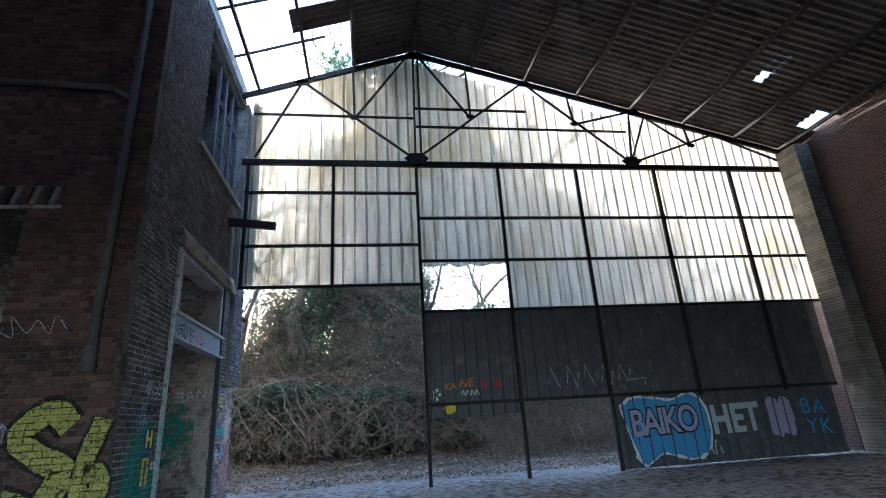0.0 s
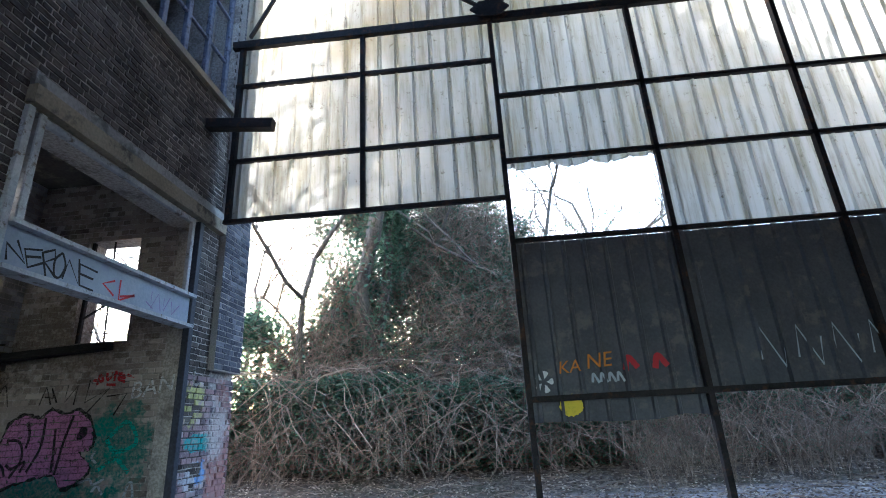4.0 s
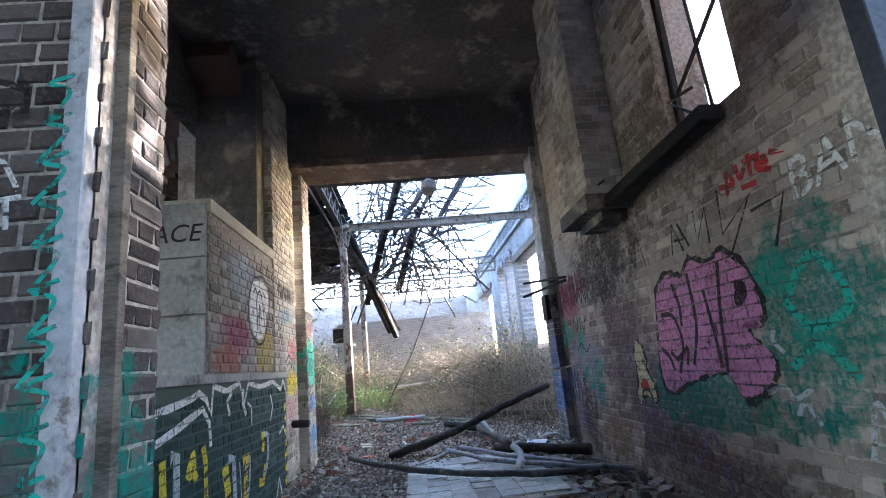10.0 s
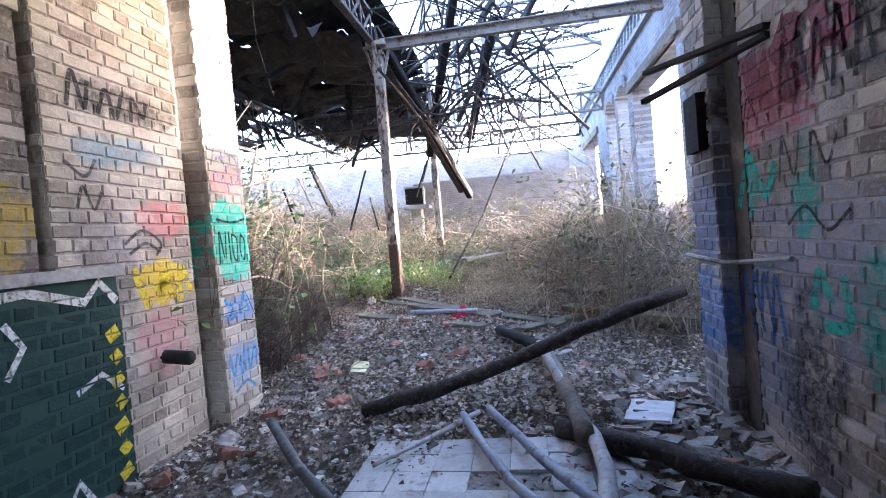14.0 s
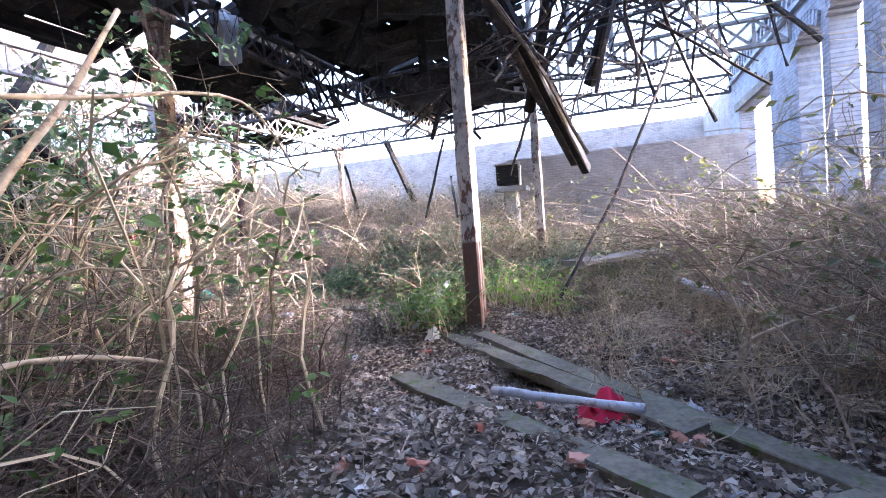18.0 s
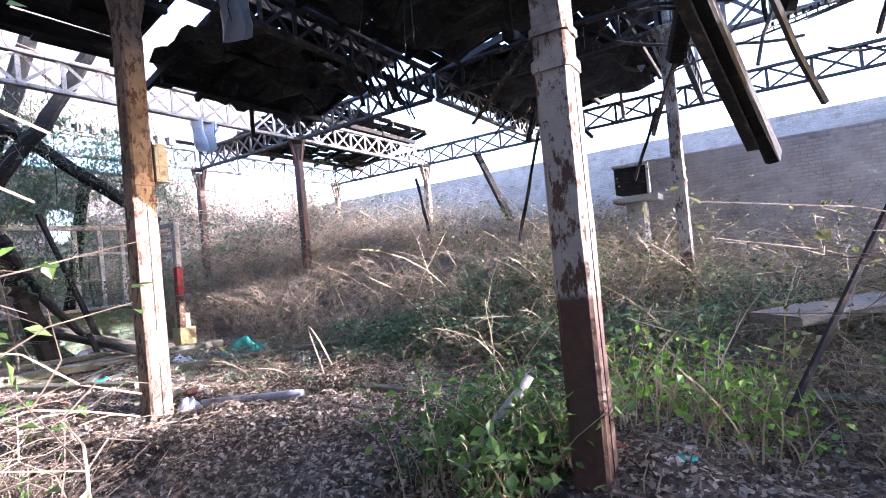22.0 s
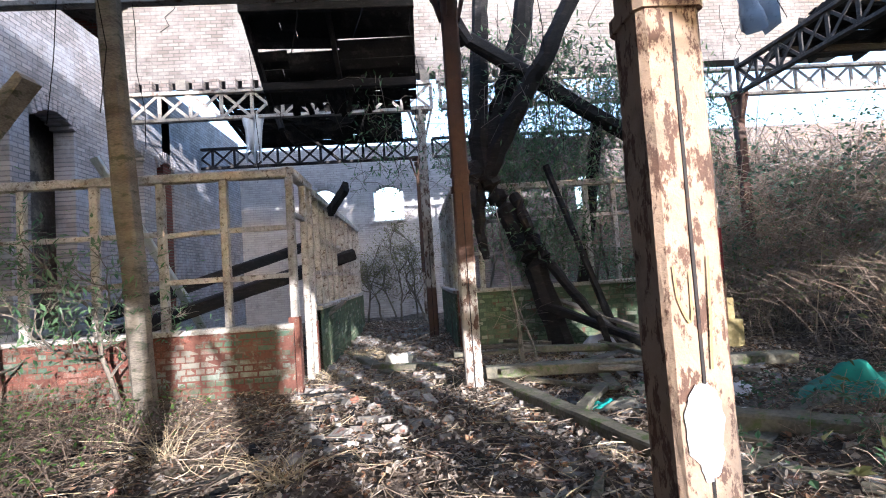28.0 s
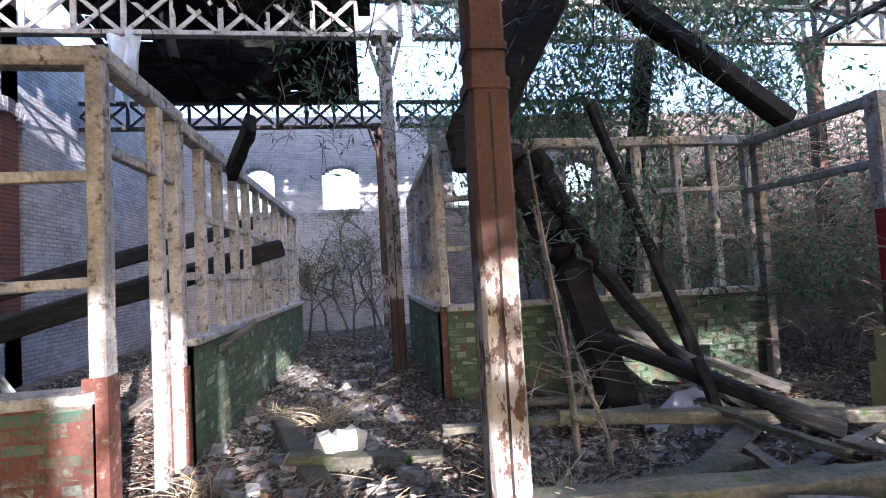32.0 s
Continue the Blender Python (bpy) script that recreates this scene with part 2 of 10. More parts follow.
def laid_brick(name, brick_a, brick_b, mortar, along="x", blobs=(), across="X", size=(0.215, 0.065), wash=None, wash_amount=0.5):
    """Far brickwork: courses by a texture with relief, laid on a wall that runs along x or y."""
    k = Nodes(name)
    sep = k.make("ShaderNodeSeparateXYZ", {0: k.pos})
    flat = k.make("ShaderNodeCombineXYZ", {0: sep.outputs["X" if along == "x" else "Y"], 1: sep.outputs["Z"], 2: 0.0}).outputs[0]
    b = k.make("ShaderNodeTexBrick", {"Vector": flat, "Color1": (*brick_a, 1), "Color2": (*brick_b, 1), "Mortar": (*mortar, 1), "Scale": 1.0, "Mortar Size": 0.011, "Mortar Smooth": 0.25, "Bias": 0.0, "Brick Width": size[0] + 0.012, "Row Height": size[1] + 0.012})
    c = b.outputs["Color"]
    if wash:
        c = k.mix(k.math("MULTIPLY", k.step(k.noise(1.3, 8.0, 0.75), 0.6 - wash_amount * 0.3, 0.7), 0.7), c, wash)
    c = k.mix(k.math("MULTIPLY", k.step(k.noise(1.7, 7.0, 0.7), 0.55, 0.72), 0.6), c, tuple(v * 0.35 for v in brick_a))
    c = k.mix(k.math("MULTIPLY", k.noise(30.0), 0.25), c, mortar)
    if blobs:
        c = painted(k, c, blobs, across)
    k.bump(k.math("ADD", k.math("MULTIPLY", b.outputs["Fac"], -1.2), k.math("MULTIPLY", k.noise(22.0, 5.0), 0.6)), 0.7, 0.012)
    return k.done(c, 0.9, 0.0, 0.2)


BLACK = (0.012, 0.012, 0.014)
TEAL, PINK, VIOLET, BLUE, YELLOW, WHITE, RED, ORANGE = (0.0, 0.32, 0.24), (0.55, 0.22, 0.42), (0.22, 0.16, 0.3), (0.05, 0.2, 0.5), (0.75, 0.6, 0.04), (0.75, 0.76, 0.76), (0.5, 0.03, 0.04), (0.7, 0.24, 0.03)


def spray_mat(name, col, rough=0.6):
    k = Nodes(name)
    c = k.mix(k.math("MULTIPLY", k.step(k.noise(14.0, 6.0, 0.7), 0.5, 0.7), 0.45), col, tuple(0.35 * v + 0.03 for v in col))
    k.bump(k.noise(40.0), 0.3, 0.004)
    return k.done(c, rough, 0.0, 0.3)


def brick_spray(name, col):
    """Spray paint on brickwork: the joints show through and the paint is worn off in places."""
    k = Nodes(name)
    sep = k.make("ShaderNodeSeparateXYZ", {0: k.pos})
    flat = k.make("ShaderNodeCombineXYZ", {0: k.math("ADD", sep.outputs["X"], sep.outputs["Y"]), 1: k.math("ADD", sep.outputs["Z"], 0.2), 2: 0.0}).outputs[0]
    b = k.make("ShaderNodeTexBrick", {"Vector": flat, "Scale": 1.0, "Mortar Size": 0.008, "Mortar Smooth": 0.6, "Brick Width": 0.227, "Row Height": 0.077})
    joint = b.outputs["Fac"]
    c = k.mix(k.math("MULTIPLY", k.step(k.noise(7.0, 6.0, 0.7), 0.42, 0.7), 0.5), col, tuple(0.4 * v + 0.04 for v in col))
    c = k.mix(k.math("MULTIPLY", joint, 0.65), c, tuple(0.3 * v + 0.02 for v in col))
    k.bump(k.math("ADD", k.math("MULTIPLY", joint, -1.0), k.math("MULTIPLY", k.noise(30.0, 5.0), 0.6)), 0.7, 0.01)
    k.done(c, 0.75, 0.0, 0.25)
    worn = k.math("MAXIMUM", k.math("MULTIPLY", k.step(joint, 0.3, 0.9), k.step(k.noise(6.0, 4.0), 0.45, 0.6)), k.math("MAXIMUM", k.step(k.noise(9.0, 7.0, 0.75), 0.54, 0.64), k.math("MULTIPLY", k.step(k.noise(48.0, 5.0, 0.7), 0.5, 0.62), 0.6)))
    clear = k.make("ShaderNodeBsdfTransparent")
    m = k.make("ShaderNodeMixShader", {0: k.math("MULTIPLY", worn, 0.85), 1: k.p.outputs[0], 2: clear.outputs[0]})
    k.t.links.new(m.outputs[0], k.out.inputs["Surface"])
    return k.mat


COLOURS = dict(black=BLACK, dull_yellow=(0.4, 0.37, 0.1), crimson=(0.3, 0.09, 0.13), teal=(0.02, 0.42, 0.34), pink=PINK, violet=VIOLET, blue=(0.08, 0.3, 0.62), yellow=YELLOW, white=WHITE, red=RED, orange=ORANGE, green=(0.012, 0.05, 0.042), pale=(0.45, 0.5, 0.55), olive=(0.5, 0.5, 0.08), cream=(0.62, 0.55, 0.36), navy=(0.03, 0.09, 0.3), lilac=(0.4, 0.36, 0.55))
SPRAY = {n: spray_mat("spray_" + n, c) for n, c in COLOURS.items()}
BRICK_SPRAY = {n: brick_spray("brick_spray_" + n, c) for n, c in COLOURS.items()}
MORTAR = rough_mat("mortar", (0.18, 0.17, 0.16), (0.42, 0.4, 0.37), scale=2.0, fine=50.0, bump=0.6)
STEEL = rough_mat("dark_rusty_steel", (0.012, 0.011, 0.012), (0.035, 0.03, 0.03), (0.07, 0.035, 0.02), scale=3.0, fine=45.0, rough=0.7, metal=0.3)
TRUSS_PAINT = rough_mat("flaking_cream_steel", (0.17, 0.155, 0.14), (0.34, 0.32, 0.29), (0.09, 0.05, 0.035), scale=4.0, fine=40.0, rough=0.75)
TRUSS_DARK = rough_mat("sooty_steel", (0.02, 0.019, 0.02), (0.06, 0.055, 0.055), (0.12, 0.1, 0.09), scale=3.0, rough=0.75)
CHAR = rough_mat("charred_wood", (0.005, 0.005, 0.0055), (0.016, 0.015, 0.015), (0.032, 0.028, 0.026), scale=3.0, fine=25.0, stretch=(1, 1, 4), bump=0.9)
OLD_WOOD = rough_mat("weathered_grey_wood", (0.1, 0.085, 0.07), (0.26, 0.23, 0.19), (0.07, 0.075, 0.05), scale=2.0, fine=30.0, stretch=(1, 1, 3), bump=0.8, vary=0.25)
MOSSY_WOOD = rough_mat("mossy_plank_wood", (0.075, 0.07, 0.055), (0.19, 0.175, 0.13), (0.07, 0.1, 0.03), scale=3.0, fine=30.0, bump=0.8, vary=0.2)
PEEL = rough_mat("peeling_white_joinery", (0.24, 0.22, 0.195), (0.5, 0.475, 0.44), (0.12, 0.085, 0.06), scale=6.0, fine=40.0, bump=0.8, vary=0.15)
CONCRETE = rough_mat("stained_concrete", (0.22, 0.215, 0.21), (0.42, 0.41, 0.39), (0.12, 0.12, 0.115), scale=1.1, fine=25.0)
DARK_PLASTER = rough_mat("dark_plaster", (0.05, 0.047, 0.044), (0.13, 0.123, 0.115), (0.27, 0.24, 0.2), scale=0.8, fine=18.0, bump=0.7)
# ---- plan: hall east of x = HX, passage block west of it, ruined shed beyond ----
HX, GY = -3.3, 10.95


def lay_bricks(axis, plane, out, u0, u1, z0, z1, holes=(), L=0.215, H=0.065, J=0.012, proud=0.012, ragged=0.0):
    """Places of bricks in running bond on a wall: rows of centre u, centre z, length."""
    rows = []
    nz = int((z1 - z0) / (H + J))
    for r in range(nz):
        z = z0 + (r + 0.5) * (H + J)
        size = (L - J) / 2 if r % 2 else L
        u = u0 - (0.25 * (L + J) if r % 2 else 0)
        while u < u1:
            a, b = max(u, u0), min(u + size, u1)
            if b - a > 0.04 and not any(h[0] < (a + b) / 2 < h[1] and h[2] < z < h[3] for h in holes):
                if rng.random() >= ragged:
                    rows.append(((a + b) / 2, z, b - a))
            u += size + J
    return rows


def brick_mesh(L, H, depth, seed):
    g = Geo()
    r = np.random.default_rng(seed)
    c = 0.006
    v = []
    for (sx, sy) in ((1, 1), (-1, 1), (-1, -1), (1, -1)):
        v.append((sx * L / 2, 0.0, sy * H / 2))
    for (sx, sy) in ((1, 1), (-1, 1), (-1, -1), (1, -1)):
        v.append((sx * L / 2, depth - c, sy * H / 2))
    for (sx, sy) in ((1, 1), (-1, 1), (-1, -1), (1, -1)):
        v.append((sx * (L / 2 - c), depth, sy * (H / 2 - c)))
    v = np.array(v) + r.normal(0, 0.0026, (12, 3)) * (1, 0.6, 1)
    f = [(i, (i + 1) % 4, 4 + (i + 1) % 4, 4 + i) for i in range(4)] + [(4 + i, 4 + (i + 1) % 4, 8 + (i + 1) % 4, 8 + i) for i in range(4)] + [(8, 9, 10, 11)]
    return g.add(v, [f])


BRICK_MESHES = {}


def face_bricks(wall, material, axis, plane, out, rows, near=None, depth=0.009, H=0.065):
    """Bricks on a wall face. axis: the wall runs along 'x' or 'y'; out: +1 or -1. Those in near=(u0, u1, z0, z1) are parts of their own."""
    rest, count = [], 0
    turn = {("x", 1): 0, ("x", -1): 180, ("y", 1): -90, ("y", -1): 90}[(axis, out)]
    base = Matrix.Rotation(radians(turn), 4, "Z")
    inv = wall.matrix_world.inverted() if wall else Matrix()
    for u, z, length in rows:
        at = (u, plane, z) if axis == "x" else (plane, u, z)
        if near and near[0] < u < near[1] and near[2] < z < near[3] and count < 290:
            key = (material.name, round(length, 2), H, int(rng.integers(3)))
            if key not in BRICK_MESHES:
                me = brick_mesh(key[1], H, depth, key[3]).mesh("brick")
                me.materials.append(material)
                BRICK_MESHES[key] = me
            ob = new("brick", BRICK_MESHES[key])
            ob.parent = wall
            off = rng.normal(0, 0.002)
            nrm = base @ Vector((0, 1, 0))
            ob.matrix_local = Matrix.Translation(-wall.location) @ Matrix.Translation(Vector(at) + nrm * off) @ base @ Matrix.Rotation(rng.normal(0, 0.006), 4, "Y")
            count += 1
        else:
            rest.append((u, z, length))
    if rest:
        g = Geo()
        rest = np.array(rest)
        n = len(rest)
        proto = np.concatenate(brick_mesh(1.0, H, depth, 1).v)
        v = np.repeat(proto[None], n, 0)
        v[:, :, 0] = np.sign(v[:, :, 0]) * (rest[:, 2:3] / 2 - (0.5 - np.abs(v[:, :, 0])).clip(0))
        v += rng.normal(0, 0.0028, v.shape) * (1, 0.6, 1)
        v[:, :, 1] += rng.normal(0, 0.002, (n, 1))
        v[:, :, 2] += rest[:, 1:2]
        s = 1 if turn in (0, -90) else -1
        if axis == "x":
            w = np.stack([rest[:, 0:1] + v[:, :, 0] * (1 if out > 0 else -1), plane + out * v[:, :, 1], v[:, :, 2]], -1)
        else:
            w = np.stack([plane + out * v[:, :, 1], rest[:, 0:1] + v[:, :, 0] * (-1 if out > 0 else 1), v[:, :, 2]], -1)
        f = np.array([(i, (i + 1) % 4, 4 + (i + 1) % 4, 4 + i) for i in range(4)] + [(4 + i, 4 + (i + 1) % 4, 8 + (i + 1) % 4, 8 + i) for i in range(4)] + [(8, 9, 10, 11)])
        f = (f[None] + 12 * np.arange(n)[:, None, None]).reshape(-1, 4)
        g.add(w, [f])
        me = g.mesh("brickwork")
        me.transform(Matrix.Translation(-wall.location))
        ob = part("brickwork", me, material, wall)
        ob["kind"] = "stuff"


def wall_x(g, y0, y1, x0, x1, z0, z1, holes=()):
    """A slab that runs along x, with rectangular holes (x0, x1, z0, z1)."""
    xs = sorted({x0, x1, *[h[0] for h in holes], *[h[1] for h in holes]})
    for a, b in zip(xs, xs[1:]):
        spans = sorted((h[2], h[3]) for h in holes if h[0] <= a and h[1] >= b)
        z = z0
        for lo, hi in spans:
            if lo > z:
                g.box(a, b, y0, y1, z, lo)
            z = max(z, hi)
        if z < z1:
            g.box(a, b, y0, y1, z, z1)
    return g


def wall_y(g, x0, x1, y0, y1, z0, z1, holes=()):
    ys = sorted({y0, y1, *[h[0] for h in holes], *[h[1] for h in holes]})
    for a, b in zip(ys, ys[1:]):
        spans = sorted((h[2], h[3]) for h in holes if h[0] <= a and h[1] >= b)
        z = z0
        for lo, hi in spans:
            if lo > z:
                g.box(x0, x1, a, b, z, lo)
            z = max(z, hi)
        if z < z1:
            g.box(x0, x1, a, b, z, z1)
    return g


def structure(name, geo, material, label, category="wall"):
    return thing(name, geo, material, label, category, kind="structure")


# ---- ground: one sheet to the horizon ----
def smooth(a, b, v):
    t = np.clip((v - a) / (b - a), 0, 1)
    return t * t * (3 - 2 * t)


def value_noise(x, y, f, seed):
    r = np.random.default_rng(seed).random((256, 256))
    x, y = x * f, y * f
    i, j = np.floor(x).astype(int), np.floor(y).astype(int)
    u, v = x - i, y - j
    u, v = u * u * (3 - 2 * u), v * v * (3 - 2 * v)
    g = lambda a, b: r[a % 256, b % 256]
    return (g(i, j) * (1 - u) + g(i + 1, j) * u) * (1 - v) + (g(i, j + 1) * (1 - u) + g(i + 1, j + 1) * u) * v - 0.5


def ground_z(x, y):
    x, y = np.asarray(x, float), np.asarray(y, float)
    ruin = smooth(-8.6, -10.5, x)
    hall = smooth(-4.6, -3.2, x)
    z = -0.06 + 0.07 * ruin - 0.12 * hall
    z = z + ruin * (0.16 * value_noise(x, y, 0.7, 3) + 0.10 * value_noise(x, y, 2.1, 4) + 0.05 * value_noise(x, y, 5.0, 5))
    z = z + (1 - ruin) * (1 - hall) * 0.05 * value_noise(x, y, 2.0, 6) + hall * 0.05 * value_noise(x, y, 1.1, 9)
    heap = smooth(-18.5, -25.0, x) * smooth(9.5, 4.0, y) * smooth(-9, -3, y)
    z = z + heap * 1.5
    z = z + 0.25 * np.exp(-(((x + 15.2) / 0.8) ** 2 + ((y - 7.3) / 0.8) ** 2))
    z = z + smooth(14.2, 18.0, y) * 0.35 * smooth(-40, -8, x)
    return z


def build_ground():
    xs = np.concatenate([[-1500, -400, -150, -80, -55, -44], np.linspace(-38, 14, 330), [18, 26, 45, 90, 200, 500, 1500]])
    ys = np.concatenate([[-1500, -400, -120, -60, -35, -24], np.linspace(-18, 24, 270), [27, 32, 42, 60, 100, 250, 600, 1500]])
    X, Y = np.meshgrid(xs, ys, indexing="ij")
    Z = ground_z(X, Y)
    v = np.stack([X, Y, Z], -1).reshape(-1, 3)
    i = np.arange(len(xs) * len(ys)).reshape(len(xs), len(ys))
    f = np.stack([i[:-1, :-1], i[1:, :-1], i[1:, 1:], i[:-1, 1:]], -1).reshape(-1, 4)
    k = Nodes("littered_ground")
    sep = k.make("ShaderNodeSeparateXYZ", {0: k.pos})
    big, mid, fine = k.noise(0.6, 5.0), k.noise(6.0, 6.0, 0.7), k.noise(38.0, 6.0, 0.7)
    soil = k.mix(k.step(mid, 0.38, 0.62), (0.065, 0.052, 0.043), (0.21, 0.17, 0.14))
    soil = k.mix(k.step(fine, 0.55, 0.7), soil, (0.32, 0.25, 0.195))
    soil = k.mix(k.math("MULTIPLY", k.step(big, 0.5, 0.62), 0.45), soil, (0.05, 0.06, 0.025))
    dust = k.mix(k.step(mid, 0.35, 0.65), (0.2, 0.19, 0.185), (0.42, 0.4, 0.39))
    c = k.mix(k.math("MULTIPLY", k.math("MULTIPLY", k.step(sep.outputs["X"], -8.2, -6.8), k.step(sep.outputs["Y"], 12.4, 11.6)), k.step(k.math("ADD", mid, k.math("MULTIPLY", big, 0.6)), 0.6, 0.9)), soil, dust)
    track = k.math("MULTIPLY", k.step(k.math("ADD", sep.outputs["Y"], k.math("MULTIPLY", big, 2.0)), 12.2, 13.2), k.step(k.math("ADD", sep.outputs["Y"], k.math("MULTIPLY", big, 2.0)), 16.6, 15.4))
    pale = k.mix(k.step(mid, 0.3, 0.7), (0.25, 0.23, 0.23), (0.45, 0.42, 0.42))
    c = k.mix(k.math("MULTIPLY", track, 0.85), c, pale)
    k.bump(k.math("ADD", fine, mid), 0.9, 0.03)
    structure("ground", Geo().add(v, [f]), k.done(c, 0.95, 0, 0.15), "damp earth strewn with leaf litter, rubble dust and a pale track", "ground")


build_ground()
# ---- writing and sprayed strokes ----
def letters(body, size, m, material, parent=None, name="lettering", slant=0.0, spread=1.0, bold=0.0, stretch=1.0):
    """Words in the built-in font as a flat mesh; m places the baseline start, x along the words, z out of the face."""
    cu = bpy.data.curves.new("words", "FONT")
    cu.body, cu.size, cu.shear, cu.space_character, cu.offset, cu.extrude = body, size, slant, spread, bold, 0.001
    tmp = bpy.data.objects.new("words", cu)
    me = bpy.data.meshes.new_from_object(tmp)
    bpy.data.objects.remove(tmp)
    me.name = name
    me.transform(m @ Matrix.Diagonal((stretch, 1, 1, 1)))
    if parent:
        me.transform(Matrix.Translation(-parent.location))
    me.materials.clear()
    return part(name, me, material, parent)


def on_wall(axis, out, plane, u, z, tilt=0.0):
    """Pose of a flat piece on a wall face: x runs to the right for someone who faces the wall."""
    turn = {("x", 1): 180, ("x", -1): 0, ("y", 1): 90, ("y", -1): -90}[(axis, out)]
    at = (u, plane, z) if axis == "x" else (plane, u, z)
    return Matrix.Translation(at) @ Matrix.Rotation(radians(turn), 4, "Z") @ Matrix.Rotation(radians(90), 4, "X") @ Matrix.Rotation(radians(tilt), 4, "Z")


def curve_through(pts, n=8):
    p = np.array(pts, float)
    q = np.vstack([2 * p[0] - p[1], p, 2 * p[-1] - p[-2]])
    out = []
    for i in range(1, len(q) - 2):
        for t in np.linspace(0, 1, n, endpoint=False):
            a, b, c, d = q[i - 1 : i + 3]
            out.append(0.5 * (2 * b + (c - a) * t + (2 * a - 5 * b + 4 * c - d) * t**2 + (3 * b - a - 3 * c + d) * t**3))
    return np.array(out + [p[-1]])


def ribbon(g, pts, width, m, lift=0.0, soft=True):
    """A sprayed stroke: a flat ribbon along points (u, v) of the face pose m."""
    p = curve_through(pts) if soft and len(pts) > 2 else np.array(pts, float)
    d = np.gradient(p, axis=0)
    d /= np.linalg.norm(d, axis=1, keepdims=True) + 1e-9
    s = np.stack([-d[:, 1], d[:, 0]], 1)
    w = width * (0.9 + 0.2 * rng.random((len(p), 1)))
    flat = np.concatenate([p + s * w / 2, p - s * w / 2])
    v = np.array([m @ Vector((a, b, lift)) for a, b in flat])
    n = len(p)
    i = np.arange(n - 1)
    return g.add(v, [np.stack([i, i + n, i + n + 1, i + 1], 1)])


def blob(g, pts, m, lift=0.0, n=6, wobble=0.012):
    """A filled sprayed shape with an uneven outline."""
    p = curve_through(list(pts) + [pts[0]], n)[:-1]
    p = p + rng.normal(0, wobble, p.shape)
    c = p.mean(0)
    v = np.array([m @ Vector((a, b, lift)) for a, b in [c, *p]])
    k = len(p)
    i = np.arange(k)
    return g.add(v, [np.stack([np.zeros(k, int), 1 + i, 1 + (i + 1) % k], 1)])


def spray(parent, colour, draw, name="graffiti"):
    g = Geo()
    draw(g)
    me = g.mesh(name)
    me.transform(Matrix.Translation(-parent.location))
    on_brick = parent.name.startswith(("wall_west", "wall_block", "wall_passage", "wall_pier"))
    return part(name, me, (BRICK_SPRAY if on_brick else SPRAY)[colour], parent)


# ---- hall: gate wall of ribbed sheets in a steel frame ----
def sheet_panel(x0, x1, low, high, y, pitch=0.27, rib=0.035, depth=0.045, rows=3):
    """A ribbed sheet between x0 and x1; low and high give its edges by x."""
    xs = [x0]
    a = math.ceil(x0 / pitch) * pitch
    while a < x1 - rib:
        for d in (-rib, -rib * 0.5, rib * 0.5, rib):
            if x0 < a + d < x1:
                xs.append(a + d)
        a += pitch
    xs = np.array(sorted(set(xs + [x1])))
    ph = np.abs((xs / pitch + 0.5) % 1 - 0.5) * pitch
    off = np.where(ph < rib * 0.75, -depth, 0.0)
    lo, hi = np.array([low(x) for x in xs]), np.array([high(x) for x in xs])
    g = Geo()
    v, n = [], len(xs)
    for k in range(rows + 1):
        t = k / rows
        v += [(x, y + o + rng.normal(0, 0.004), l + (h - l) * t) for x, o, l, h in zip(xs, off, lo, hi)]
    i = np.arange(n - 1)
    f = np.concatenate([np.stack([i + n * k, i + 1 + n * k, i + 1 + n * (k + 1), i + n * (k + 1)], 1) for k in range(rows)])
    return g.add(v, [f])


def translucent_mat():
    k = Nodes("weathered_translucent_sheet")
    streak = k.noise(1.0, 6.0, 0.7, at=k.scaled((6.0, 1.0, 0.5)))
    spots = k.noise(9.0, 6.0, 0.75)
    c = k.mix(k.step(streak, 0.42, 0.7), (0.3, 0.3, 0.28), (0.17, 0.16, 0.12))
    c = k.mix(k.math("MULTIPLY", k.step(spots, 0.57, 0.7), 0.8), c, (0.08, 0.068, 0.04))
    c = k.mix(k.math("MULTIPLY", k.step(k.noise(0.45, 4.0), 0.5, 0.7), 0.6), c, (0.22, 0.185, 0.1))
    t = k.make("ShaderNodeBsdfTranslucent", {"Color": c})
    d = k.make("ShaderNodeBsdfDiffuse", {"Color": c})
    m = k.make("ShaderNodeMixShader", {0: 0.72, 1: d.outputs[0], 2: t.outputs[0]})
    k.t.links.new(m.outputs[0], k.out.inputs["Surface"])
    return k.mat


LIGHT_SHEET = translucent_mat()
DARK_SHEET = rough_mat("black_painted_sheet", (0.06, 0.063, 0.072), (0.1, 0.105, 0.118), (0.14, 0.13, 0.125), scale=2.0, fine=30.0, rough=0.55, bump=0.3)
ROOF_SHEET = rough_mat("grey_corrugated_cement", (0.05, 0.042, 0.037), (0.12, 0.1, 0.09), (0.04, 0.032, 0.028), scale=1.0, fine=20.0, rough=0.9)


def roof_h(x):
    return 10.62 - (0.274 * (x - 1.05) if x > 1.05 else 0.35 * (1.05 - x))


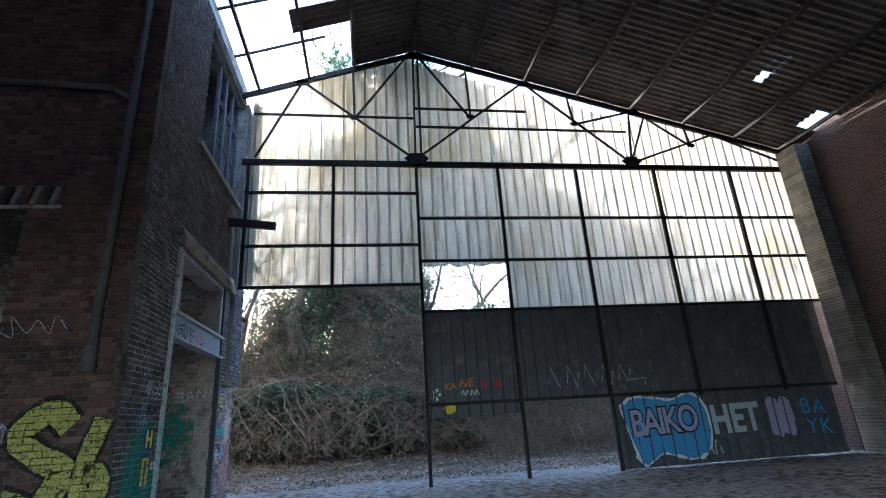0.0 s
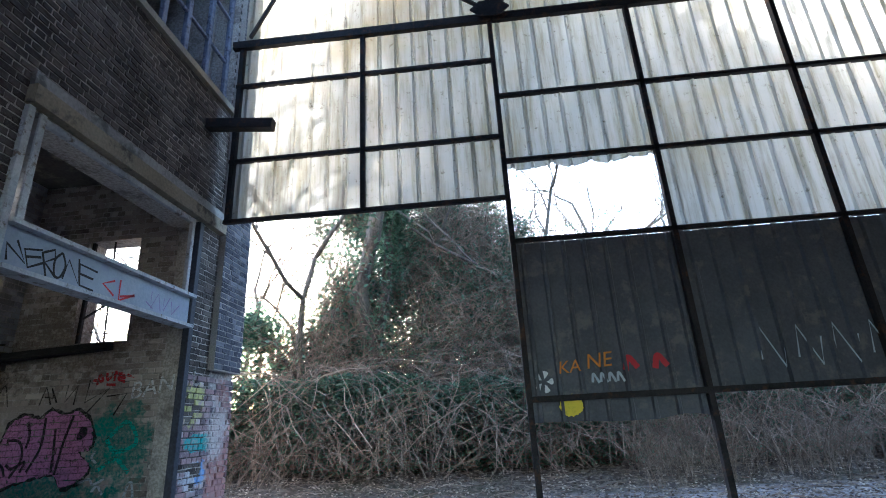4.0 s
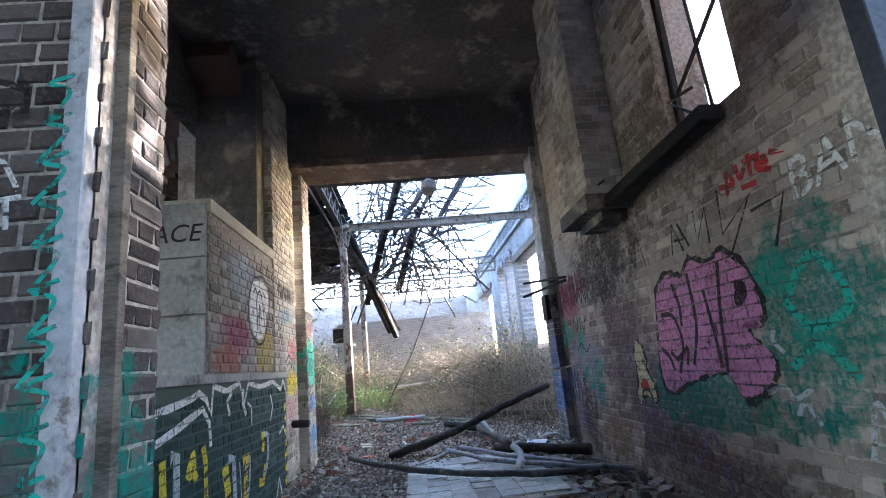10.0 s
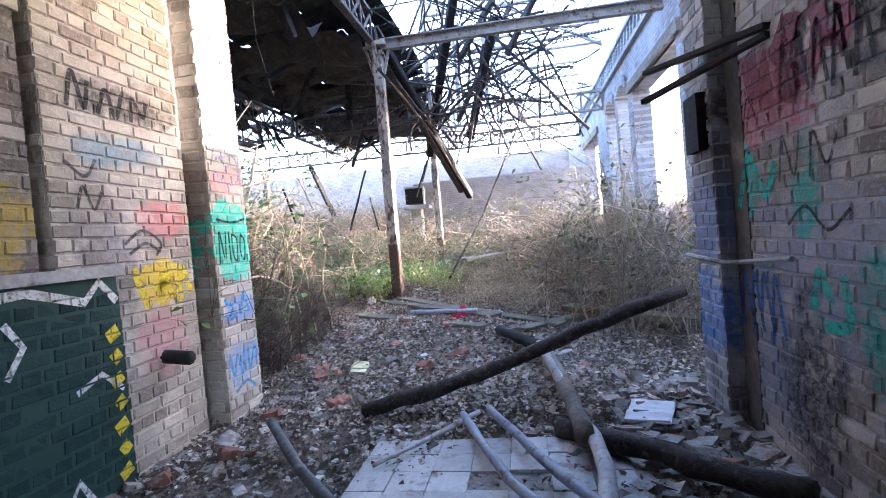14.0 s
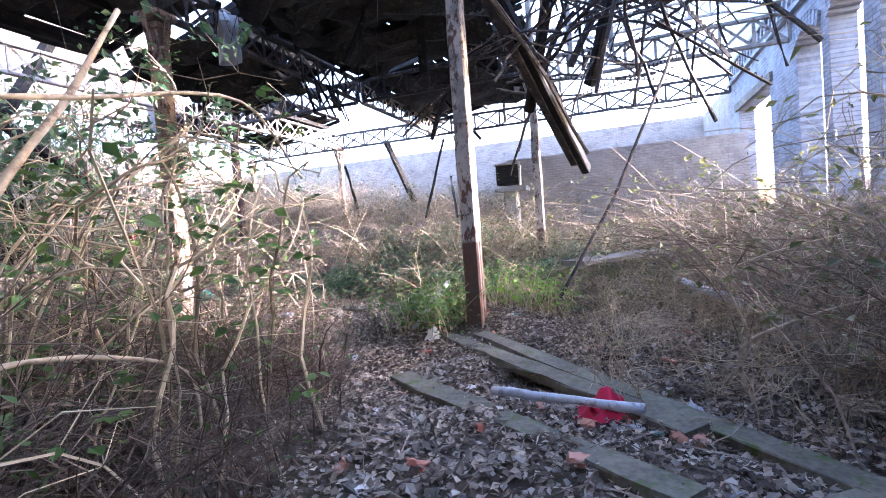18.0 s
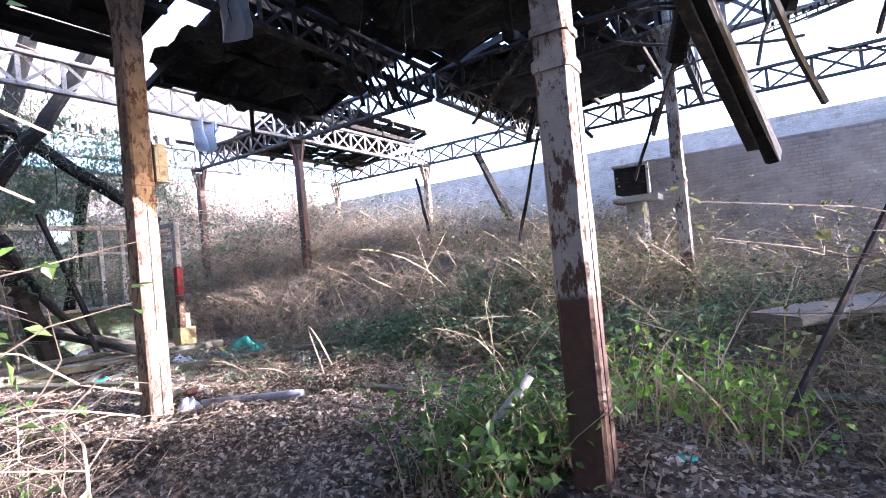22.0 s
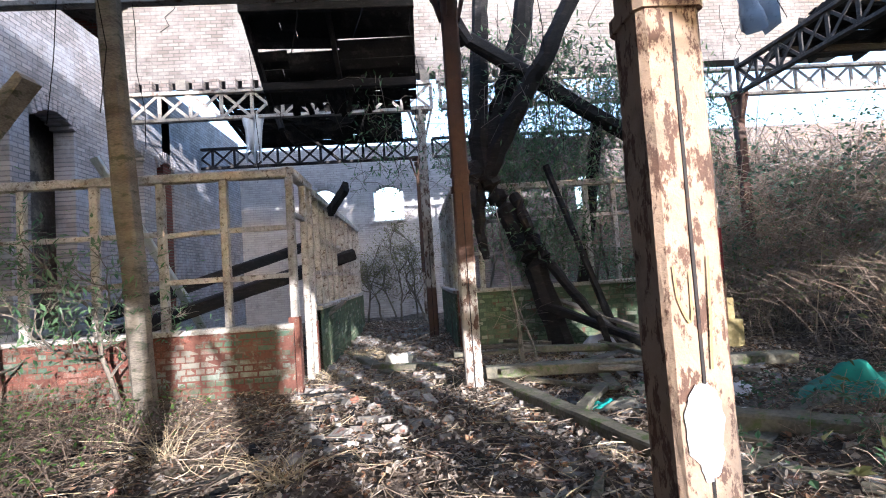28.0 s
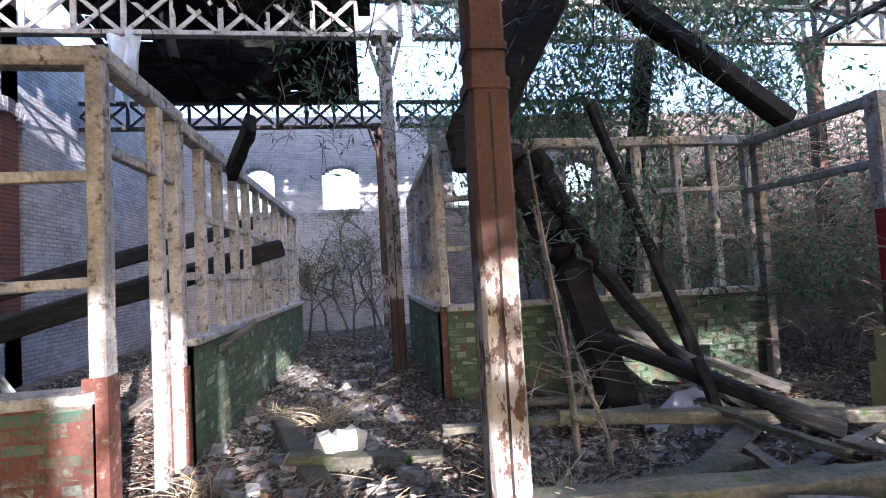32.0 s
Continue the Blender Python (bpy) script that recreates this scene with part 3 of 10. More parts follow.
def build_gate():
    root = structure("wall_north", Geo().box(11.45, 11.6, GY - 0.1, GY + 0.25, -0.4, 7.6), STEEL, "steel-framed gate wall of pale translucent and black ribbed sheets")
    xs = [-3.05, -1.07, 0.96, 3.06, 5.16, 7.38, 9.62, 11.45]
    for a, b in zip(xs[:2], xs[1:3]):
        for lo, hi in ((4.12, 5.07), (5.07, 6.41), (6.41, 7.2)):
            part("panel", sheet_panel(a, b, lambda x: lo, lambda x: hi, GY + 0.05), LIGHT_SHEET, root)
    for n, (a, b) in enumerate(zip(xs[2:-1], xs[3:])):
        for lo, hi in ((3.45, 4.66), (4.66, 5.75), (5.75, 7.2)):
            if n == 0 and lo == 3.45:
                part("panel", sheet_panel(a, b, lambda x: 4.66 - 0.12 - 0.1 * value_noise(np.array(x), np.array(0.0), 6.0, 2), lambda x: 4.66, GY + 0.05), LIGHT_SHEET, root, "torn edge of a broken sheet")
                continue
            part("panel", sheet_panel(a, b, lambda x: lo, lambda x: hi, GY + 0.05), LIGHT_SHEET, root)
    for a, b in zip(xs, xs[1:]):
        gap = 0.32 if (0.9 < a < 1.0 or 3 < a < 7.2) else 0.02
        part("panel", sheet_panel(a, b, lambda x: 7.2, lambda x: roof_h(x) - gap, GY + 0.05, rows=2), LIGHT_SHEET, root)
    for a, b in zip(xs[2:-1], xs[3:]):
        part("black_panel", sheet_panel(a, b if b < 11 else 11.1, lambda x: 1.42, lambda x: 3.43, GY + 0.06), DARK_SHEET, root, "black painted ribbed sheet")
    for a, b in zip(xs[4:-1], xs[5:]):
        part("black_panel", sheet_panel(a, b if b < 11 else 10.9, lambda x: -0.16, lambda x: 1.4, GY + 0.06), DARK_SHEET, root, "black painted ribbed sheet")
    part("black_panel", sheet_panel(0.98, 3.04, lambda x: 1.14 + 0.1 * value_noise(np.array(x), np.array(1.0), 2.5, 3), lambda x: 1.42, GY + 0.06), DARK_SHEET, root, "torn strip of black sheet")
    bars = []
    for x in xs:
        lo = 4.1 if x < 0.9 else (-0.2 if x < 6 else 1.3)
        bars.append(((x, GY, lo), (x, GY, 7.25), 0.07, 0.09))
    for z in (4.1, 5.07, 6.41):
        bars.append(((-3.1, GY - 0.01, z), (0.96, GY - 0.01, z), 0.07, 0.06))
    for z in (3.45, 4.66, 5.75):
        bars.append(((0.96, GY - 0.01, z), (11.45, GY - 0.01, z), 0.07, 0.06))
    bars += [((0.96, GY - 0.02, 1.42), (11.0, GY - 0.02, 1.38), 0.07, 0.07), ((-3.2, GY - 0.03, 7.2), (11.5, GY - 0.03, 7.2), 0.09, 0.14)]
    for z, a, b in ((8.55, -3.0, 1.0), (8.85, 1.0, 4.0), (8.3, 1.0, 6.8)):
        bars.append(((a, GY - 0.02, z), (b, GY - 0.02, z), 0.05, 0.05))
    for p, q, w, h in bars:
        part("frame_bar", Geo().beam(p, q, w, h, 0.05), STEEL, root)
    for a, b in (((-2.9, 7.3), (-1.85, 9.5)), ((-1.85, 9.5), (0.95, 7.3)), ((-0.55, 8.45), (0.85, 10.45)), ((0.95, 7.3), (3.95, 9.7)), ((1.1, 10.5), (2.45, 8.55)), ((2.42, 9.95), (2.45, 8.6)), ((4.0, 9.7), (6.75, 7.3)), ((5.3, 8.45), (7.0, 8.9)), ((5.3, 8.45), (5.2, 9.3)), ((6.75, 7.3), (6.95, 8.95)), ((6.75, 7.3), (7.4, 8.8)), ((7.3, 8.8), (8.6, 7.85)), ((6.75, 7.3), (9.4, 8.25)), ((8.6, 7.85), (8.5, 8.5)), ((9.4, 8.2), (11.3, 7.4)), ((0.95, 7.3), (1.0, 10.5)), ((1.1, 7.3), (1.12, 10.5)), ((-0.55, 8.45), (-0.6, 10.0))):
        part("truss_member", Geo().beam((a[0], GY - 0.09, a[1]), (b[0], GY - 0.09, b[1]), 0.05, 0.05, 0.05, up=(0, 1, 0)), STEEL, root)
    for x, z, r in ((0.98, 7.32, 0.24), (6.75, 7.34, 0.22), (4.0, 9.68, 0.16), (7.05, 8.88, 0.16), (1.05, 10.45, 0.2), (-0.55, 8.45, 0.1), (2.45, 8.58, 0.1), (5.3, 8.45, 0.1), (8.6, 7.86, 0.1), (-1.85, 9.45, 0.14)):
        ang = np.linspace(0, 2 * np.pi, 7)[:-1]
        ring = [(x + r * 1.3 * math.cos(t), yy, z + r * 0.7 * math.sin(t)) for yy in (GY - 0.13, GY - 0.11) for t in ang]
        g = Geo().add(ring, [[(0, 1, 2, 3, 4, 5), (11, 10, 9, 8, 7, 6)], [(i, 6 + i, 6 + (i + 1) % 6, (i + 1) % 6) for i in range(6)]])
        part("gusset_plate", g, STEEL, root)
    part("rafter", Geo().beam((1.05, GY - 0.09, 10.5), (11.6, GY - 0.09, roof_h(11.6) - 0.1), 0.08, 0.13, 0.05), STEEL, root)
    part("rafter", Geo().beam((1.05, GY - 0.09, 10.5), (-3.3, GY - 0.09, roof_h(-3.3) - 0.1), 0.08, 0.13, 0.05), STEEL, root)
    face = on_wall("x", -1, GY + 0.02, 0, 0)
    spray(root, "yellow", lambda g: blob(g, [(1.45 + 0.14 * math.cos(t), 1.33 + 0.13 * math.sin(t)) for t in np.arange(0, 6.2, 0.8)], face, wobble=0.005))
    letters("KA", 0.21, on_wall("x", -1, GY - 0.0, 1.34, 1.7, 4), SPRAY["orange"], root, slant=0.2)
    letters("NE", 0.25, on_wall("x", -1, GY - 0.0, 1.68, 1.74, 4), SPRAY["orange"], root, slant=0.2)
    spray(root, "pale", lambda g: [ribbon(g, [(1.74 + 0.1 * i, 1.58), (1.76 + 0.1 * i, 1.68), (1.82 + 0.1 * i, 1.57)], 0.03, face) for i in range(4)])
    spray(root, "white", lambda g: [blob(g, [(1.16 + 0.03 * math.cos(a), 1.62 + 0.03 * math.sin(a)), (1.16 + 0.11 * math.cos(a + 0.3), 1.62 + 0.13 * math.sin(a + 0.3)), (1.16 + 0.11 * math.cos(a - 0.3), 1.62 + 0.13 * math.sin(a - 0.3))], face, n=3, wobble=0.003) for a in np.arange(0, 6, 1.256)])
    spray(root, "pale", lambda g: [ribbon(g, [(3.75 + 0.42 * i, 1.72), (3.8 + 0.42 * i, 2.1), (4.0 + 0.42 * i, 1.62), (4.05 + 0.42 * i, 1.95)], 0.022, face, soft=False) for i in range(5)] + [ribbon(g, [(5.6, 1.72), (6.1, 1.75), (6.05, 1.6)], 0.02, face, soft=False)])
    spray(root, "red", lambda g: [ribbon(g, [(2.15 + 0.35 * i, 1.7), (2.2 + 0.35 * i, 1.85), (2.3 + 0.35 * i, 1.72)], 0.07, face) for i in range(2)])
    outline = [(5.35, 1.12), (5.75, 1.3), (6.6, 1.22), (7.1, 1.34), (7.42, 0.9), (7.35, 0.2), (6.9, -0.02), (6.2, 0.12), (5.75, -0.1), (5.55, 0.3)]
    spray(root, "white", lambda g: blob(g, [(6.4 + (u - 6.4) * 1.05, 0.62 + (v - 0.62) * 1.09) for u, v in outline], face))
    spray(root, "blue", lambda g: blob(g, outline, face, 0.004))
    letters("BAIKO", 0.78, on_wall("x", -1, GY + 0.008, 5.52, 0.5, 2), SPRAY["black"], root, spread=0.86, bold=0.05, stretch=0.8)
    letters("BAIKO", 0.78, on_wall("x", -1, GY + 0.004, 5.52, 0.5, 2), SPRAY["lilac"], root, spread=0.86, bold=0.015, stretch=0.8)
    letters("HET", 0.85, on_wall("x", -1, GY + 0.006, 7.5, 0.45, 1), SPRAY["pale"], root, spread=1.02, bold=0.03, stretch=0.8)
    spray(root, "lilac", lambda g: [blob(g, [(u, 0.35), (u + 0.3, 0.3), (u + 0.32, 1.05), (u + 0.02, 1.08)], face) for u in (8.98, 9.3)])
    spray(root, "pale", lambda g: [ribbon(g, [(6.8 + 0.22 * i, 0.0), (6.85 + 0.22 * i, 0.3), (6.98 + 0.22 * i, 0.02)], 0.03, face) for i in range(4)])
    letters("BA", 0.5, on_wall("x", -1, GY + 0.008, 9.85, 0.75, -3), SPRAY["blue"], root, spread=1.2)
    letters("YK", 0.5, on_wall("x", -1, GY + 0.008, 9.9, 0.3, -3), SPRAY["blue"], root, spread=1.2)
    return root


gate = build_gate()


def build_hall_roof():
    root = holder("hall_roof", (1.05, 0, 10.6), "dark corrugated roof with holes and missing sheets over steel purlins", "roof", kind="structure")
    pitch, y0, y1 = 0.177, -8.0, GY

    def sheet(xa, xb, ya, yb):
        n = int((yb - ya) / pitch) * 4 + 1
        ys = np.linspace(ya, yb, n)
        wave = 0.025 * np.cos(ys / pitch * 2 * np.pi)
        v = [(x, y, roof_h(x) + 0.06 + w) for x in (xa, xb) for y, w in zip(ys, wave)]
        i = np.arange(n - 1)
        return Geo().add(v, [np.stack([i, i + 1, i + 1 + n, i + n], 1)])

    for i in range(6):
        xa = 1.05 + i * 1.78
        for j in range(int((y1 - y0) / 1.062)):
            ya = y1 - (j + 1) * 1.062
            if (i, j) == (5, 1):
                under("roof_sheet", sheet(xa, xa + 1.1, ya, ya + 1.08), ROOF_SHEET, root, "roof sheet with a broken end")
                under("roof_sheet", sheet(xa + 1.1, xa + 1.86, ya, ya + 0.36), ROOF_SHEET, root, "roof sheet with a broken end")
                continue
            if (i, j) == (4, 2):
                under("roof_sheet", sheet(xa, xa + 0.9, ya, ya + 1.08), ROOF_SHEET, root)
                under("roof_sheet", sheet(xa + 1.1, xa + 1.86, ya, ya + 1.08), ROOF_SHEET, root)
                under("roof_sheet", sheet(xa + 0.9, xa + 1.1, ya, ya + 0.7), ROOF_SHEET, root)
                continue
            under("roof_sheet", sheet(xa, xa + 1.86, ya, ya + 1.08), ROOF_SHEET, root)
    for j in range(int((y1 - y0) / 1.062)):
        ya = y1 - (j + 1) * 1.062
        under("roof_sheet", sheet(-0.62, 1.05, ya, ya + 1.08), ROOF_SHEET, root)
        # These southern rows are out of view and cut sky light on the left wall.
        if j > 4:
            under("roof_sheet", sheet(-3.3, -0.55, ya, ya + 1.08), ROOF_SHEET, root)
    # Unseen sheets west of the hall, added to shade the upper red wall.
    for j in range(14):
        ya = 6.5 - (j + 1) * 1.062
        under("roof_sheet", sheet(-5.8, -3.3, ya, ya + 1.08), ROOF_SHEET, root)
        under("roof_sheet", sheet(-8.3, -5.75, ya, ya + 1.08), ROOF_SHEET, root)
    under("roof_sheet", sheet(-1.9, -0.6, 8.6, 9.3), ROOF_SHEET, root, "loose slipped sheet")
    for x in (-2.9, -1.7, -0.55, 1.0, 2.6, 4.05, 5.5, 7.0, 8.5, 10.0, 11.3):
        under("purlin", Geo().beam((x, -8, roof_h(x) - 0.04), (x, GY, roof_h(x) - 0.04), 0.06, 0.1, 0.05), STEEL, root)
    for y in (9.6, 8.2, 6.8):
        under("glazing_bar", Geo().beam((-3.2, y, roof_h(-3.2) + 0.02), (-1.2, y, roof_h(-1.2) + 0.02), 0.04, 0.05, 0.05), STEEL, root)
    for yt in (4.2, -2.5):
        for a, b in (((-3.3, 7.3), (11.5, 7.3)), ((1.05, 10.5), (-3.3, roof_h(-3.3) - 0.1)), ((1.05, 10.5), (11.6, roof_h(11.6) - 0.1)), ((0.95, 7.3), (3.95, 9.7)), ((4.0, 9.7), (6.75, 7.3)), ((6.75, 7.3), (7.2, 8.9)), ((6.75, 7.3), (9.4, 8.25)), ((-1.85, 9.5), (0.95, 7.3)), ((1.0, 7.3), (1.05, 10.5))):
            under("truss_member", Geo().beam((a[0], yt, a[1]), (b[0], yt, b[1]), 0.06, 0.08, 0.05), STEEL, root)


build_hall_roof()

HALL_BRICK = laid_brick("red_hall_brick", (0.11, 0.055, 0.042), (0.065, 0.034, 0.028), (0.13, 0.11, 0.1), "y")
HALL_BRICK_X = laid_brick("dark_red_hall_brick", (0.12, 0.035, 0.025), (0.07, 0.022, 0.018), (0.085, 0.072, 0.065), "x")
structure("wall_east", wall_y(Geo(), 11.6, 12.0, -8.4, 12.2, -0.5, 7.9), HALL_BRICK, "tall red brick side wall of the hall")
# The south wall is unseen; its wide opening is added to light the red wall.
structure("wall_south", wall_x(Geo(), -8.4, -8.0, -8.1, 12.0, -0.5, 10.7, [(-7.2, 7.0, -0.5, 4.6)]), HALL_BRICK_X, "unseen plain brick end wall of the hall with a wide opening added to let in light")
pil = thing("pilaster", Geo().box(11.15, 11.6, 10.2, 10.85, -0.3, 7.6), laid_brick("limewashed_brick", (0.2, 0.17, 0.14), (0.36, 0.32, 0.27), (0.1, 0.09, 0.08), "x", wash=(0.45, 0.42, 0.37), wash_amount=0.6), "limewashed brick pilaster beside the gate", "pilaster", kind="structure")

# ---- block between hall and shed ----
BLUE_BRICK = brick_mat("dark_blue_grey_brick", (0.05, 0.052, 0.07), (0.11, 0.115, 0.145), (0.24, 0.24, 0.27), soot=(0.05, 0.05, 0.06))
AP_BLOBS = [(7.5, 0.75, 0.6, 0.62, (0.0, 0.22, 0.17), 0.3), (7.75, 0.85, 0.16, 0.2, (0.14, 0.12, 0.12), 0.3), (7.45, 1.75, 0.12, 0.1, (0.34, 0.35, 0.4), 0.3)]
AP_BRICK = brick_mat("hall_face_brick", (0.042, 0.036, 0.036), (0.1, 0.086, 0.08), (0.19, 0.165, 0.15), AP_BLOBS, "Y", soot=(0.025, 0.022, 0.022))
AP_MORTAR = mortar_mat("hall_face_mortar", (0.32, 0.29, 0.26), (0.56, 0.52, 0.47), AP_BLOBS, "Y")
PIER_BLOBS = [(10.95, 1.65, 0.28, 0.3, (0.55, 0.55, 0.2), 0.7), (11.2, 1.15, 0.4, 0.12, (0.02, 0.4, 0.4), 0.25), (11.1, 0.75, 0.35, 0.2, (0.6, 0.62, 0.66), 0.7), (11.25, 0.78, 0.12, 0.16, (0.15, 0.35, 0.7), 0.3), (11.65, 1.0, 0.3, 1.1, (0.42, 0.2, 0.17), 0.9), (11.6, 1.3, 0.3, 0.5, (0.6, 0.56, 0.55), 0.9), (11.7, 0.3, 0.4, 0.4, (0.5, 0.28, 0.27), 0.9)]
PIER_MORTAR = mortar_mat("pier_mortar", (0.26, 0.24, 0.25), (0.55, 0.52, 0.5), PIER_BLOBS, "Y")
PIER_BRICK = brick_mat("painted_pier_brick", (0.12, 0.1, 0.13), (0.34, 0.22, 0.23), (0.6, 0.52, 0.52), PIER_BLOBS, "Y", soot=(0.1, 0.09, 0.11), worn=0.7)


def build_block():
    win = (8.35, 11.2, 6.2, 8.9)
    door = (7.98, 10.9, -0.5, 4.0)
    g = wall_y(Geo(), HX - 0.42, HX, 6.65, 11.3, -0.5, 9.3, [win, door])
    wall = structure("wall_west", g, AP_MORTAR, "dark brick hall wall with a wide doorway, a stone ledge and an upper window")
    part("front_skin", Geo().box(HX - 0.09, HX, 10.72, 10.91, -0.4, 4.0), AP_MORTAR, wall)
    rows = lay_bricks("y", HX, 1, 6.65, 11.3, -0.3, 9.2, [win, (7.98, 10.72, -0.5, 4.0), (7.9, 11.3, 4.0, 4.35)])
    face_bricks(wall, AP_BRICK, "y", HX, 1, rows, near=(6.7, 7.98, 0.0, 2.9))
    face_bricks(wall, AP_BRICK, "x", 7.98, 1, lay_bricks("x", 7.98, 1, HX - 0.42, HX - 0.14, -0.3, 4.0))
    part("stone_ledge", Geo().box(HX - 0.1, HX + 0.1, 7.9, 11.3, 4.02, 4.2), rough_mat("sandstone_band", (0.2, 0.17, 0.12), (0.36, 0.31, 0.23), (0.08, 0.07, 0.06)), wall)
    part("lintel", Geo().box(HX - 0.44, HX + 0.06, 7.9, 11.3, 4.2, 4.34), CONCRETE, wall)
    # south face towards the hall, with an arched opening
    holes = [(-8.0, -4.72, 1.2, 4.05)]
    g = wall_x(Geo(), 6.5, 6.66, -9.4, HX, -0.5, 9.3, holes)
    south = structure("wall_block_south", g, mortar_mat("sooty_red_mortar", (0.06, 0.052, 0.048), (0.14, 0.125, 0.115)), "red brick wall with an arched opening and a striped brick arch")
    rows = lay_bricks("x", 6.5, -1, -7.0, HX, -0.3, 9.2, holes)
    face_bricks(south, RED_BRICK, "x", 6.5, -1, rows, near=(-5.2, -3.3, 0.2, 2.0))
    return wall, south


RED_BRICK = brick_mat("sooty_red_brick", (0.05, 0.027, 0.023), (0.1, 0.05, 0.04), (0.17, 0.1, 0.08), soot=(0.03, 0.022, 0.02))
west_wall, block_south = build_block()

# yellow outlined letters, white tags and a grey patch on the red wall
f0 = on_wall("x", -1, 6.5 - 0.024, 0, 0)


def hall_tags():
    s_path = [(-3.72, 1.28), (-3.95, 1.46), (-4.25, 1.2), (-4.0, 0.95), (-3.75, 0.8), (-3.95, 0.42), (-4.35, 0.52)]
    for col, w, lift in (("black", 0.36, 0.0), ("dull_yellow", 0.27, 0.004)):
        spray(block_south, col, lambda g: ribbon(g, s_path, w, f0, lift))
        spray(block_south, col, lambda g: ribbon(g, [(-3.38, 1.35), (-3.55, 0.75), (-3.5, 0.5), (-3.34, 0.55), (-3.36, 0.75), (-3.52, 0.74)], w * 0.75, f0, lift))
        spray(block_south, col, lambda g: ribbon(g, [(-4.62, 0.78), (-4.72, 0.62), (-4.6, 0.48), (-4.48, 0.62), (-4.62, 0.78)], w * 0.6, f0, lift))
    spray(block_south, "lilac", lambda g: [ribbon(g, [(-4.75, 0.95), (-4.65, 1.3), (-4.45, 1.32), (-4.42, 1.15), (-4.62, 1.12)], 0.05, f0), ribbon(g, [(-4.4, 1.25), (-4.2, 1.38), (-4.05, 1.3)], 0.04, f0)])
    spray(block_south, "pale", lambda g: ribbon(g, [(-4.75, 2.45), (-4.55, 2.35), (-4.6, 2.6), (-4.4, 2.4), (-4.3, 2.55), (-4.15, 2.38), (-4.1, 2.6), (-3.95, 2.42)], 0.012, f0))


hall_tags()
drain = holder("drainpipe", (-3.62, 6.44, 2.0), "grey cast-iron drainpipe clamped to the red brick wall", "pipe")
PIPE_GREY = rough_mat("grey_painted_iron", (0.06, 0.06, 0.062), (0.13, 0.13, 0.13), (0.09, 0.05, 0.03), rough=0.6)
under("pipe", Geo().tubes([[(-3.62, 6.42, 1.95), (-3.6, 6.42, 4.5), (-3.58, 6.42, 9.2)]], [[0.055] * 3], 10), PIPE_GREY, drain, smooth=True)
under("socket", Geo().tubes([[(-3.62, 6.42, 1.9), (-3.62, 6.42, 2.2)]], [[0.08, 0.075]], 10), PIPE_GREY, drain, smooth=True)
under("branch_pipe", Geo().tubes([[(-7.4, 6.42, 6.05), (-3.9, 6.42, 5.92), (-3.62, 6.42, 5.75)]], [[0.05] * 3], 8), PIPE_GREY, drain, smooth=True)
for z in (3.2, 4.8, 6.4):
    under("clamp", Geo().tubes([[(-3.61, 6.42, z), (-3.61, 6.42, z + 0.06)]], [[0.07, 0.07]], 10), PIPE_GREY, drain)
stripe = thing("striped_arch", Geo().box(-5.7, -4.3, 6.47, 6.5, 4.05, 4.1), CONCRETE, "row of pale and dark voussoir bricks over an opening", "arch", kind="structure")
PALE_BRICK = rough_mat("pale_sooty_brick", (0.12, 0.11, 0.1), (0.24, 0.22, 0.2), scale=4.0, vary=0.3)
for i in range(12):
    x = -5.68 + i * 0.115
    part("voussoir", Geo().beam((x, 6.47, 4.1), (x + 0.06, 6.47, 4.36), 0.065, 0.05, 0.1, up=(0, 1, 0)), PALE_BRICK if i % 2 else RED_BRICK, stripe)

# upper window towards the hall
BLUE_JOINERY = rough_mat("blue_grey_joinery", (0.12, 0.13, 0.19), (0.24, 0.26, 0.33), (0.06, 0.06, 0.08), scale=5.0)
w1 = structure("window_1", Geo().beam((HX - 0.15, 8.35, 6.24), (HX - 0.15, 11.2, 6.24), 0.14, 0.08), BLUE_JOINERY, "tall upper window with blue-grey bars and no glass", "window")
part("window_frame", Geo().beam((HX - 0.15, 8.35, 8.86), (HX - 0.15, 11.2, 8.86), 0.12, 0.08), BLUE_JOINERY, w1)
for y in (8.39, 9.55, 10.05, 10.6, 11.16):
    part("mullion", Geo().beam((HX - 0.15, y, 6.2), (HX - 0.15, y, 8.9), 0.07, 0.09), BLUE_JOINERY, w1)
for z in (7.1, 8.0):
    part("glazing_bar", Geo().beam((HX - 0.15, 9.55, z), (HX - 0.15, 11.2, z), 0.05, 0.05), BLUE_JOINERY, w1)
part("window_sill", Geo().box(HX - 0.2, HX + 0.07, 8.25, 11.3, 6.1, 6.2), rough_mat("sill_stone", (0.2, 0.18, 0.14), (0.34, 0.3, 0.24)), w1)
bracket_beam = thing("steel_bracket", Geo().beam((HX - 0.2, 10.6, 5.55), (HX + 1.0, 10.6, 5.42), 0.14, 0.16, 0.05), STEEL, "rusty steel beam stub that sticks out of the wall", "beam")

